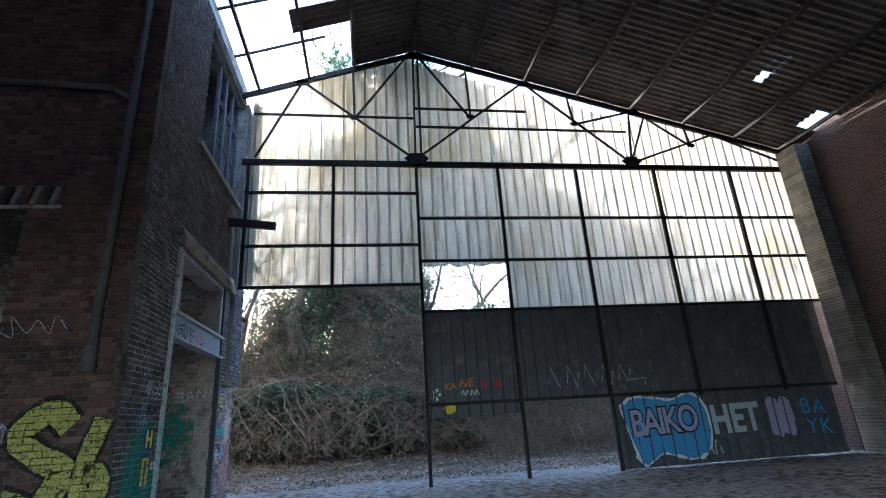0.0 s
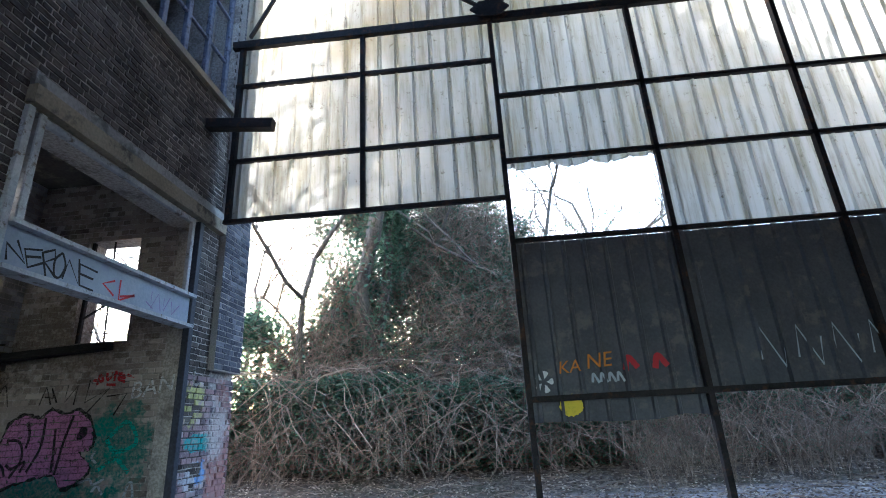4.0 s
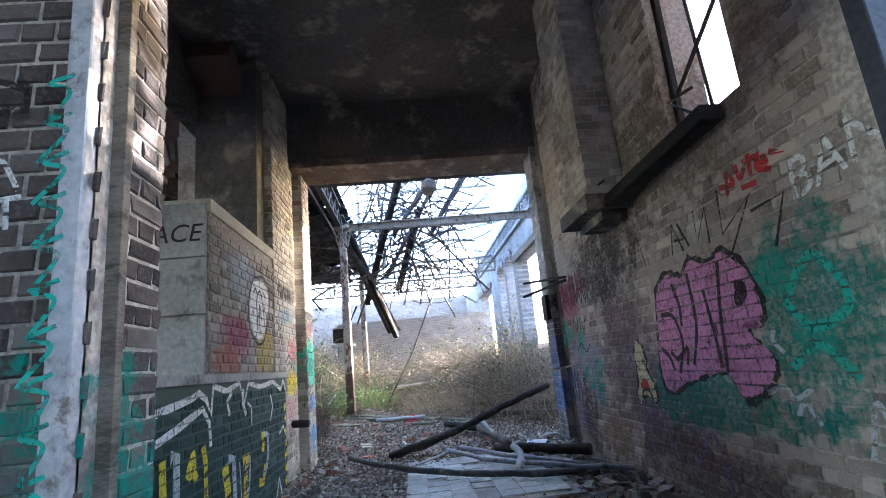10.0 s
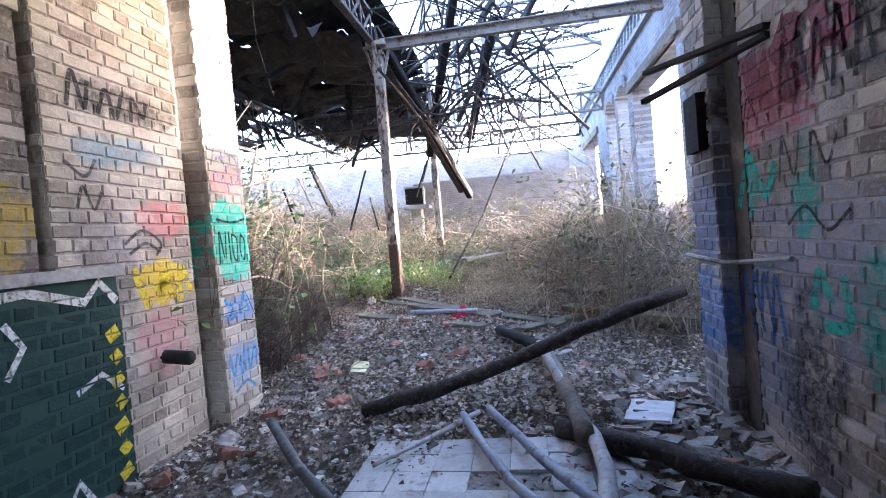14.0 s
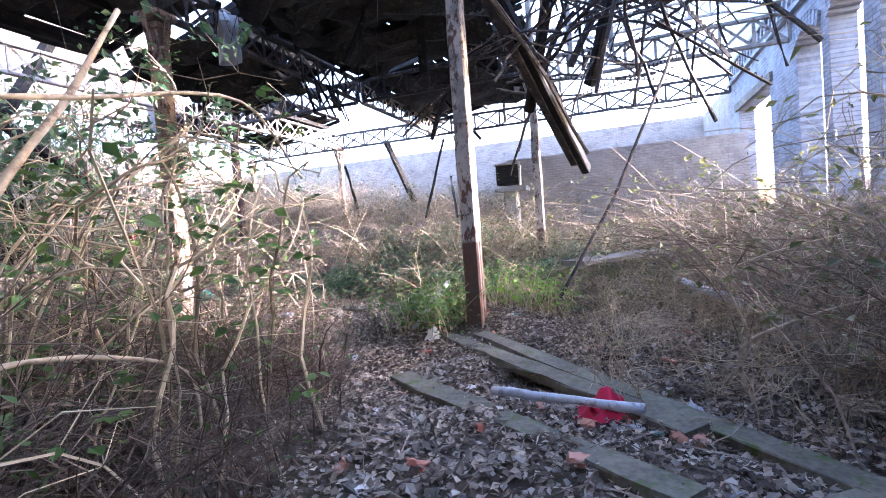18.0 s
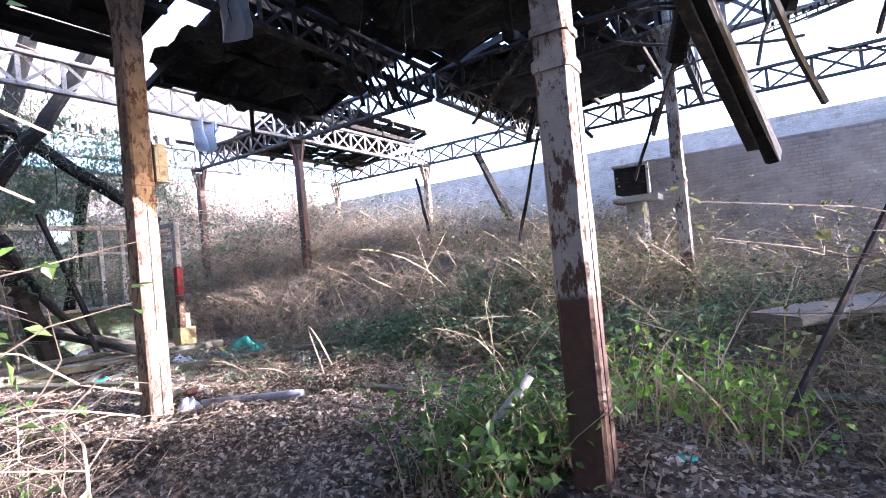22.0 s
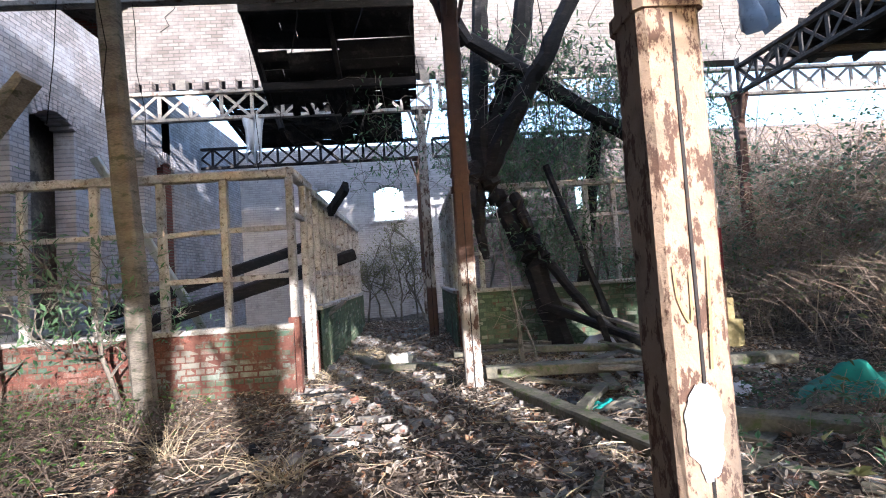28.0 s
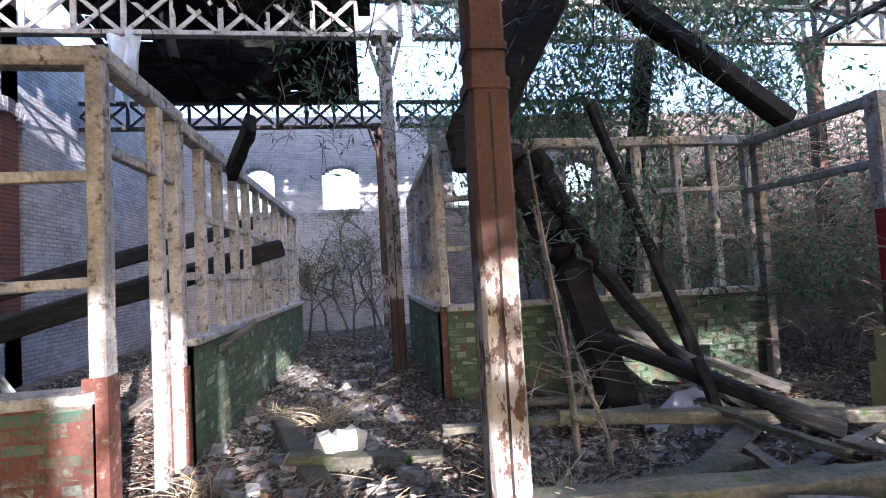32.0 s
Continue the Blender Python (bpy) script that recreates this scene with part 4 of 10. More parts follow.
# doorway frame with the sprayed beam
FRAME_GREY = rough_mat("flaking_grey_paint", (0.3, 0.32, 0.35), (0.52, 0.54, 0.57), (0.16, 0.13, 0.11), scale=4.0, fine=35.0, rough=0.6)
door1 = structure("door_1", Geo().beam((HX + 0.02, 7.945, -0.2), (HX + 0.02, 7.945, 4.0), 0.07, 0.07, 0.06), FRAME_GREY, "grey steel door frame without a door, under a sprayed transom beam", "door frame")
part("inner_post", Geo().beam((HX - 0.1, 8.0, -0.2), (HX - 0.1, 8.0, 2.55), 0.04, 0.05, 0.05), OLD_WOOD, door1, "worn timber post")
part("steel_post", Geo().beam((HX + 0.01, 10.67, -0.3), (HX + 0.01, 10.67, 4.0), 0.09, 0.09, 0.05), rough_mat("blue_black_steel", (0.02, 0.022, 0.03), (0.06, 0.065, 0.085), rough=0.5), door1, "blue-black steel post")
part("beam_web", Geo().box(HX - 0.03, HX + 0.02, 7.99, 10.62, 2.58, 2.92), rough_mat("sprayed_blue_grey_steel", (0.25, 0.29, 0.36), (0.34, 0.38, 0.46), (0.3, 0.33, 0.45), scale=1.5, rough=0.5), door1)
for z in (2.555, 2.945):
    part("beam_flange", Geo().box(HX - 0.08, HX + 0.1, 7.97, 10.64, z - 0.02, z + 0.02), FRAME_GREY, door1)
part("transom_frame", Geo().beam((HX, 10.52, 2.97), (HX, 10.52, 4.0), 0.06, 0.06), FRAME_GREY, door1)
part("transom_frame", Geo().beam((HX, 8.08, 3.96), (HX, 10.55, 3.96), 0.06, 0.06), FRAME_GREY, door1)
part("transom_frame", Geo().beam((HX, 8.08, 2.97), (HX, 8.08, 4.0), 0.08, 0.08), FRAME_GREY, door1)
fb = on_wall("y", 1, HX + 0.025, 0, 0)
# the name NERONE, hand-drawn
spray(door1, "black", lambda g: [ribbon(g, p, 0.022, fb, soft=False) for p in ([(8.06, 2.63), (8.03, 2.77), (8.23, 2.65), (8.12, 2.82)], [(8.37, 2.815), (8.2, 2.77), (8.26, 2.625), (8.41, 2.715)], [(8.22, 2.71), (8.37, 2.75)], [(8.447, 2.6), (8.37, 2.8)], [(8.38, 2.8), (8.49, 2.86), (8.51, 2.785), (8.41, 2.72), (8.545, 2.62)], [(8.62, 2.63), (8.66, 2.82), (8.81, 2.625), (8.77, 2.865)], [(9.02, 2.804), (8.79, 2.82), (8.825, 2.623), (9.0, 2.61)], [(8.81, 2.73), (8.98, 2.72)])] + [ribbon(g, [(8.57, 2.857), (8.51, 2.77), (8.53, 2.64), (8.59, 2.634), (8.63, 2.744), (8.59, 2.84), (8.56, 2.856)], 0.022, fb)])
spray(door1, "red", lambda g: [ribbon(g, p, 0.024, fb, soft=False) for p in ([(9.27, 2.786), (9.11, 2.717), (9.28, 2.63)], [(9.348, 2.816), (9.356, 2.6), (9.586, 2.709)], [(9.37, 2.645), (9.585, 2.7)])])
spray(door1, "violet", lambda g: [ribbon(g, p, 0.014, fb, soft=False) for p in ([(9.78, 2.69), (9.91, 2.63)], [(9.865, 2.825), (9.87, 2.63), (9.99, 2.83), (10.05, 2.63)], [(10.1, 2.8), (10.1, 2.64), (10.21, 2.83)], [(10.24, 2.79), (10.27, 2.64), (10.41, 2.78)])])
def face_tags():
    m = on_wall("y", 1, HX + 0.026, 0, 0)
    spray(west_wall, "black", lambda g: [ribbon(g, p, 0.035, m, soft=False) for p in ([(7.44, 1.88), (7.52, 2.1), (7.58, 1.9)], [(7.46, 1.98), (7.57, 1.98)], [(7.64, 1.9), (7.66, 2.1), (7.78, 2.06), (7.78, 1.99), (7.65, 1.98)], [(7.4, 1.37), (7.48, 1.6), (7.55, 1.38)], [(7.42, 1.46), (7.53, 1.46)], [(7.59, 1.37), (7.61, 1.58), (7.73, 1.54), (7.73, 1.47), (7.6, 1.46)], [(7.45, 1.68), (7.53, 1.8), (7.56, 1.68), (7.64, 1.8)])])
    spray(west_wall, "white", lambda g: [ribbon(g, p, 0.016, m, 0.002) for p in ([(7.56, 1.8), (7.66, 1.74), (7.72, 1.82), (7.78, 1.72)], [(7.57, 1.66), (7.63, 1.71), (7.68, 1.66), (7.63, 1.61), (7.57, 1.66)], [(7.7, 1.69), (7.79, 1.7)], [(7.75, 1.69), (7.755, 1.6)], [(7.3, 1.3), (7.36, 1.36), (7.42, 1.28)])])
    spray(west_wall, "pale", lambda g: [ribbon(g, p, 0.014, m, 0.003) for p in ([(7.08, 2.1), (7.14, 2.22), (7.2, 2.08), (7.26, 2.2), (7.32, 2.1)], [(7.12, 1.98), (7.2, 2.04), (7.16, 1.9), (7.3, 1.98), (7.38, 1.88)], [(7.1, 1.72), (7.18, 1.84), (7.22, 1.68), (7.34, 1.8)], [(7.14, 1.52), (7.24, 1.62), (7.28, 1.48), (7.38, 1.6)], [(7.2, 1.3), (7.26, 1.42), (7.36, 1.36), (7.3, 1.26), (7.2, 1.3)])])
    spray(west_wall, "blue", lambda g: [ribbon(g, p, 0.02, m, 0.003) for p in ([(7.08, 1.5), (7.16, 1.36), (7.26, 1.5)], [(7.1, 1.28), (7.18, 1.2), (7.28, 1.3)])])
    letters("H", 0.3, on_wall("y", 1, HX + 0.032, 7.46, 0.985), SPRAY["yellow"], west_wall, bold=0.012)
    spray(west_wall, "navy", lambda g: [blob(g, [(7.42, 0.94), (7.42, 1.24), (7.68, 1.22), (7.68, 0.94)], m, n=1, wobble=0.004), blob(g, [(7.42, 0.5), (7.42, 0.91), (7.66, 0.9), (7.66, 0.5)], m, n=1, wobble=0.004)])
    spray(west_wall, "yellow", lambda g: ribbon(g, [(7.47, 0.5), (7.47, 0.83), (7.61, 0.83), (7.61, 0.5)], 0.085, m, 0.003, soft=False))
    spray(west_wall, "white", lambda g: blob(g, [(7.72, 0.68), (7.72, 0.76), (7.86, 0.8), (7.86, 0.7)], m, 0.002))
    spray(west_wall, "black", lambda g: [ribbon(g, [(7.7, 1.2), (7.72, 1.0), (7.78, 0.88)], 0.03, m, soft=True)])
    spray(west_wall, "teal", lambda g: [ribbon(g, [(7.86 + rng.normal(0, 0.01), z), (7.93, z + 0.1), (7.87, z + 0.13), (7.94, z + 0.16)], 0.014, on_wall("y", 1, HX + 0.05, 0, 0), 0.01) for z in np.arange(0.1, 1.95, 0.13)])


face_tags()

# pier outside the gate
def build_pier():
    low = structure("gate_pier", wall_y(Geo(), HX - 0.6, HX, 11.3, 11.95, -0.4, 9.0), PIER_MORTAR, "brick pier by the gate, broken and sprayed below, dark blue brick above", "pier")
    rows = lay_bricks("y", HX, 1, 10.76, 11.95, -0.25, 2.05, ragged=0.16)
    face_bricks(low, PIER_BRICK, "y", HX, 1, rows, near=(10.7, 12.0, 0.0, 2.05), depth=0.026)
    g = Geo().box(HX - 0.6, HX + 0.1, 11.22, 11.98, 2.07, 9.0)
    upper = part("upper_pier", g, MORTAR, low)
    rows = lay_bricks("y", HX + 0.1, 1, 11.22, 11.98, 2.08, 8.9)
    face_bricks(low, BLUE_BRICK, "y", HX + 0.1, 1, rows)
    rows = lay_bricks("x", 11.98, 1, HX - 0.6, HX + 0.1, 2.08, 8.9)
    face_bricks(low, BLUE_BRICK, "x", 11.98, 1, rows)
    rows = lay_bricks("x", 11.95, 1, HX - 0.6, HX, -0.25, 2.05, ragged=0.1)
    face_bricks(low, PIER_BRICK, "x", 11.95, 1, rows)
    return low


build_pier()
# ---- passage through the block ----
PX1, PN, PS, PC = HX - 0.42, 10.92, 7.4, 4.9
PE = HX - 0.1
N_BLOBS = [(-7.8, 1.95, 0.75, 0.6, (0.5, 0.47, 0.5), 0.9), (-7.7, 0.95, 0.8, 0.45, (0.26, 0.27, 0.36), 0.9), (-5.0, 1.55, 1.5, 0.35, (0.33, 0.29, 0.25), 0.9), (-7.6, 3.0, 1.2, 1.2, (0.42, 0.36, 0.3), 0.9), (-8.3, 2.2, 0.45, 0.5, (0.46, 0.44, 0.43), 0.9), (-8.05, 1.72, 0.45, 0.28, (0.34, 0.08, 0.12), 0.7), (-8.35, 1.32, 0.16, 0.22, (0.03, 0.4, 0.38), 0.5), (-7.75, 1.25, 0.12, 0.25, (0.02, 0.3, 0.26), 0.6), (-7.3, 0.75, 0.16, 0.3, (0.02, 0.24, 0.21), 0.7), (-8.2, 0.5, 0.45, 0.5, (0.2, 0.23, 0.32), 0.8), (-7.8, 0.35, 0.3, 0.5, (0.03, 0.03, 0.035), 0.9), (-6.5, 1.0, 0.7, 0.8, (0.12, 0.075, 0.11), 0.8), (-5.9, 0.5, 0.8, 0.5, (0.13, 0.085, 0.12), 0.8), (-5.2, 0.7, 1.1, 0.28, (0.0, 0.16, 0.13), 0.6), (-4.2, 1.15, 0.5, 0.6, (0.0, 0.17, 0.14), 0.6), (-5.4, 0.12, 1.5, 0.35, (0.1, 0.075, 0.065), 0.8), (-6.9, 2.0, 0.9, 0.5, (0.025, 0.023, 0.023), 0.9), (-7.0, 0.2, 0.5, 0.25, (0.2, 0.15, 0.11), 0.8), (-6.2, 2.2, 0.7, 0.5, (0.05, 0.045, 0.042), 0.9), (-5.0, 2.6, 1.2, 0.7, (0.14, 0.11, 0.09), 0.9), (-4.4, 1.4, 0.14, 0.14, (0.01, 0.26, 0.2), 0.5), (-4.2, 1.05, 0.16, 0.12, (0.01, 0.26, 0.2), 0.5)]
N_MORTAR = mortar_mat("sprayed_passage_mortar", (0.3, 0.27, 0.25), (0.5, 0.46, 0.43), N_BLOBS, "X")
N_BRICK = brick_mat("sprayed_passage_brick", (0.17, 0.14, 0.125), (0.36, 0.31, 0.275), (0.55, 0.49, 0.44), N_BLOBS, "X", soot=(0.06, 0.055, 0.058))
S_BLOBS = [(-8.2, 2.0, 0.6, 0.5, (0.5, 0.47, 0.42), 1.0), (-8.1, 1.35, 0.3, 0.2, (0.56, 0.52, 0.5), 0.8), (-7.85, 0.7, 0.25, 0.3, (0.5, 0.47, 0.42), 0.8), (-8.35, 1.05, 0.2, 0.17, (0.72, 0.52, 0.02), 0.4), (-8.4, 1.45, 0.26, 0.16, (0.5, 0.2, 0.2), 0.7), (-8.1, 1.85, 0.4, 0.1, (0.2, 0.3, 0.38), 0.7), (-8.2, 2.15, 0.5, 0.12, (0.08, 0.07, 0.065), 0.8), (-7.9, 1.2, 0.25, 0.5, (0.2, 0.18, 0.17), 0.9), (-8.3, 0.7, 0.25, 0.25, (0.5, 0.28, 0.27), 0.8), (-9.0, 1.25, 0.26, 0.33, (0.01, 0.56, 0.4), 0.1), (-9.0, 0.75, 0.24, 0.12, (0.16, 0.26, 0.5), 0.7), (-9.0, 0.35, 0.24, 0.2, (0.2, 0.3, 0.48), 0.8), (-9.0, 1.75, 0.3, 0.12, (0.5, 0.3, 0.28), 0.8)]
S_MORTAR = mortar_mat("pale_pier_mortar", (0.38, 0.345, 0.3), (0.56, 0.52, 0.455), S_BLOBS, "X")
S_BRICK = brick_mat("pale_pier_brick", (0.24, 0.21, 0.175), (0.42, 0.38, 0.32), (0.58, 0.53, 0.46), S_BLOBS, "X", soot=(0.14, 0.12, 0.1))
LW_BLOBS = [(-6.3, 1.5, 0.45, 0.24, (0.26, 0.05, 0.1), 0.8), (-6.1, 1.3, 0.4, 0.16, (0.3, 0.1, 0.07), 0.8), (-7.2, 1.4, 0.36, 0.26, (0.38, 0.28, 0.06), 0.5), (-6.5, 2.05, 0.5, 0.3, (0.27, 0.31, 0.36), 0.9), (-6.8, 1.9, 0.3, 0.4, (0.2, 0.2, 0.24), 0.8)]
LW_MORTAR = mortar_mat("low_wall_mortar", (0.16, 0.14, 0.12), (0.34, 0.31, 0.28), LW_BLOBS, "X")
LW_BRICK = brick_mat("sprayed_low_wall_brick", (0.14, 0.12, 0.105), (0.26, 0.23, 0.2), (0.42, 0.38, 0.34), LW_BLOBS, "X", soot=(0.05, 0.045, 0.045))
GREEN_BRICK = brick_mat("dark_green_painted_brick", (0.01, 0.032, 0.03), (0.015, 0.045, 0.04), (0.025, 0.06, 0.055), soot=(0.008, 0.02, 0.02), worn=0.1)


def build_passage():
    win, niche = (-5.1, -4.3, 2.5, 3.98), (-7.35, -7.02, 2.4, 3.75)
    north = structure("wall_passage_north", wall_x(Geo(), PN, PN + 0.36, -8.85, PE, -0.5, 3.98, [win]).box(-8.85, PX1, PN, PN + 0.36, 3.98, 9.3), N_MORTAR, "sprayed brick wall with a small window and a brick flue on a corbel")
    rows = lay_bricks("x", PN, -1, -8.3, PE, -0.2, PC, [win, niche])
    face_bricks(north, N_BRICK, "x", PN, -1, rows, near=(-8.6, -5.2, 0.1, 1.5))
    # No recess here: a flat dark sheet stands in for the niche's shade.
    part("niche_back", Geo().box(-7.36, -7.0, PN - 0.006, PN - 0.002, 2.38, 3.77), DARK_PLASTER, north)
    # flue on its corbel
    flue = thing("flue", Geo().box(-6.62, -5.92, PN - 0.36, PN - 0.02, 2.42, PC), MORTAR, "square brick flue standing on a dark stone corbel", "flue", kind="structure")
    for a, o, u0, u1, pl in (("x", -1, -6.62, -5.92, PN - 0.36), ("y", 1, PN - 0.36, PN - 0.02, -5.92), ("y", -1, PN - 0.36, PN - 0.02, -6.62)):
        face_bricks(flue, S_BRICK if a == "x" else BLUE_WASH, a, pl, o, lay_bricks(a, pl, o, u0, u1, 2.43, PC))
    part("corbel", Geo().box(-6.66, -5.88, PN - 0.4, PN - 0.02, 2.28, 2.42).box(-6.5, -5.95, PN - 0.25, PN - 0.02, 2.2, 2.28), DARK_PLASTER, flue, "black stone corbel")
    # window
    w2 = structure("window_2", Geo().beam((-5.08, PN + 0.1, 2.5), (-5.08, PN + 0.1, 4.3), 0.05, 0.05), STEEL, "small window with thin bent steel bars and no glass", "window")
    part("glazing_bar", Geo().beam((-4.7, PN + 0.1, 2.5), (-4.78, PN + 0.1, 4.3), 0.02, 0.02), STEEL, w2)
    part("glazing_bar", Geo().beam((-5.08, PN + 0.1, 2.85), (-4.3, PN + 0.1, 3.3), 0.025, 0.025), STEEL, w2)
    shelf = thing("fallen_lintel", Geo().beam((-5.95, PN - 0.16, 2.34), (-4.45, PN - 0.1, 2.42), 0.16, 0.1, 0.1), CHAR, "charred timber rail hanging below the small window", "beam")
    part("hook", Geo().tubes([[(-5.95, PN - 0.2, 2.4), (-6.0, PN - 0.25, 2.52), (-5.8, PN - 0.25, 2.5)], [(-4.5, PN - 0.2, 2.45), (-4.62, PN - 0.25, 2.58), (-4.4, PN - 0.22, 2.56)]], np.full((2, 3), 0.012), 5), STEEL, shelf)
    # low wall, sill and the upper part on the south side
    low = structure("wall_passage_south", Geo().box(-7.96, PX1, 6.67, PS, -0.4, 1.12).box(-7.5, -5.68, 6.68, PS, 1.18, 2.5), LW_MORTAR, "low brick wall painted dark green with a concrete sill and a stub of sprayed brick")
    part("painted_joint", Geo().box(-7.95, PX1, PS - 0.002, PS + 0.005, -0.3, 1.12), SPRAY["green"], low)
    face_bricks(low, GREEN_BRICK, "x", PS, 1, lay_bricks("x", PS, 1, -7.96, PX1, -0.2, 1.1), near=(-7.9, -5.0, 0.1, 1.1))
    face_bricks(low, LW_BRICK, "x", PS, 1, lay_bricks("x", PS, 1, -7.5, -5.68, 1.19, 2.42), near=(-7.6, -5.6, 1.1, 2.5))
    part("sill", Geo().box(-7.96, PX1, 6.64, PS + 0.05, 1.122, 1.182), CONCRETE, low, "worn concrete sill")
    part("coping", Geo().box(-7.52, -5.67, 6.64, PS + 0.02, 2.44, 2.55), rough_mat("pale_coping", (0.3, 0.27, 0.22), (0.5, 0.45, 0.36)), low, "crumbling pale coping")
    for i, z in enumerate((1.19, 1.64, 2.08)):
        part("concrete_block", Geo().box(-5.68, -5.645, 6.68, PS - 0.01, z, z + 0.43), CONCRETE, low)
    # piers of the west opening
    for nm, x0, x1, y in (("pier_a", -8.66, -7.6, 7.385), ("pier_b", -9.22, -8.76, 7.5)):
        p = structure("wall_pier_south_" + nm[-1], Geo().box(x0, x1, 6.3, y, -0.4, PC if nm == "pier_a" else 6.2), S_MORTAR, "pale brick pier with peeling limewash and spray", "pier")
        face_bricks(p, S_BRICK, "x", y, 1, lay_bricks("x", y, 1, x0, x1, -0.2, PC), near=(x0, x1, 0, 2.6))
        face_bricks(p, S_BRICK, "y", x1, 1, lay_bricks("y", x1, 1, 6.62, y, -0.2, PC))
        face_bricks(p, S_BRICK, "y", x0, -1, lay_bricks("y", x0, -1, 6.3, y, -0.2, PC))
    structure("wall_rebate_south", Geo().box(-8.76, -8.66, 6.3, 7.28, -0.4, PC), DARK_PLASTER, "dark rebate between two brick piers", "pier")
    # The north rebate is only a flat strip, its shade given as dark colour.
    structure("wall_rebate_north", Geo().box(-8.48, -8.3, PN - 0.012, PN - 0.002, -0.4, PC), DARK_PLASTER, "flat dark strip for the shaded rebate beside the jamb", "pier")
    jamb = structure("wall_jamb_north", Geo().box(-8.85, -8.48, PN - 0.1, PN + 0.38, -0.4, 6.2), JAMB_MORTAR, "white and blue sprayed brick jamb", "pier")
    face_bricks(jamb, JAMB_BRICK, "x", PN - 0.1, -1, lay_bricks("x", PN - 0.1, -1, -8.85, -8.48, -0.2, PC), near=(-8.9, -8.4, 0, 2.5))
    face_bricks(jamb, JAMB_BRICK, "y", -8.48, 1, lay_bricks("y", -8.48, 1, PN - 0.1, PN, -0.2, PC))
    face_bricks(jamb, JAMB_BRICK, "y", -8.85, -1, lay_bricks("y", -8.85, -1, PN - 0.1, PN + 0.38, -0.2, PC))
    lint = structure("lintel_west", Geo().box(-9.22, -8.45, 7.2, PN + 0.1, 4.04, 6.2), DARK_PLASTER, "deep dark concrete lintel over the west opening", "lintel")
    part("steel_joist", Geo().box(-9.2, -8.5, 7.2, PN + 0.05, 3.96, 4.04), rough_mat("rusty_joist", (0.07, 0.05, 0.04), (0.2, 0.16, 0.13), (0.3, 0.26, 0.22)), lint, "rusty pale steel joist")
    arches = [(3.9, 5.25, 1.4, 4.3), (5.45, 6.55, 1.4, 4.3)]
    hw = structure("wall_hall_west", wall_y(Geo(), -8.95, -8.6, 2.5, 6.9, -0.5, 9.0, arches), RED_WALL_Y, "sooty brick wall with two segmental arched openings and a pale string course")
    for y0, y1, _, z1 in arches:
        n = 11
        for i in range(n):
            t = (i + 0.5) / n
            y = y0 + (y1 - y0) * t
            dz = 0.3 * (1 - (2 * t - 1) ** 2)
            part("voussoir", Geo().beam((-8.6, y, z1 - 0.32 + dz), (-8.6, y + (2 * t - 1) * 0.12, z1 - 0.02 + dz), 0.075, 0.09, 0.1, up=(1, 0, 0)), PALE_BRICK if i % 2 else S_BRICK, hw)
            part("arch_fill", Geo().box(-8.94, -8.61, y - (y1 - y0) / n / 2, y + (y1 - y0) / n / 2, z1 - 0.32 + dz, z1 + 0.02), RED_WALL_Y, hw)
    part("string_course", Geo().box(-8.6, -8.54, 2.5, 6.6, 5.1, 5.16), CONCRETE, hw)
    structure("wall_pillar_dark", Geo().box(-7.6, -7.3, 6.62, 7.3, 1.12, PC), DARK_PLASTER, "dark plastered pillar", "pier")
    structure("ceiling", Geo().box(-8.45, PX1 + 0.4, 6.66, PN + 0.3, PC, PC + 0.25), DARK_PLASTER, "dark flaking plaster ceiling", "ceiling")
    beam = structure("ceiling_beam", Geo().beam((-6.9, 6.9, 4.78), (-8.3, 6.9, 4.1), 0.5, 0.3, 0.1), RED_BRICK, "broken brick haunch under the ceiling", "beam")
    structure("wall_block_roof", Geo().box(-9.22, HX, 6.3, 11.3, 9.3, 9.5), CONCRETE, "flat concrete roof of the block", "roof")
    structure("wall_block_west", Geo().box(-9.22, -8.85, 6.3, 11.3, 6.2, 9.3), DARK_PLASTER, "plastered upper wall of the block")
    pipe = thing("pipe_stub", Geo().tubes([[(-8.32, 7.3, 0.57), (-8.25, 7.6, 0.56)]], [[0.045, 0.045]], 9), STEEL, "rusty pipe stub sticking out of the pier", "pipe", smooth=True)
    br = holder("wall_bracket", (-8.2, PN, 1.95), "rusty steel brackets on the opening's jamb", "bracket")
    under("arm", Geo().beam((-7.95, PN - 0.02, 2.02), (-8.8, PN - 0.35, 2.1), 0.05, 0.03, 0.1), STEEL, br)
    under("arm", Geo().beam((-7.95, PN - 0.02, 1.98), (-8.7, PN - 0.4, 1.9), 0.04, 0.03, 0.1), STEEL, br)
    under("box", Geo().box(-8.74, -8.52, PN - 0.16, PN - 0.08, 1.55, 1.88), CHAR, br, "burnt wooden block")
    rail = thing("conduit", Geo().tubes([[(-8.95, PN - 0.14, 0.92), (-8.4, PN - 0.1, 0.9), (-7.85, PN - 0.03, 0.95)]], [[0.014] * 3], 6), CONCRETE, "thin pale conduit along the jamb", "conduit")
    return north, low


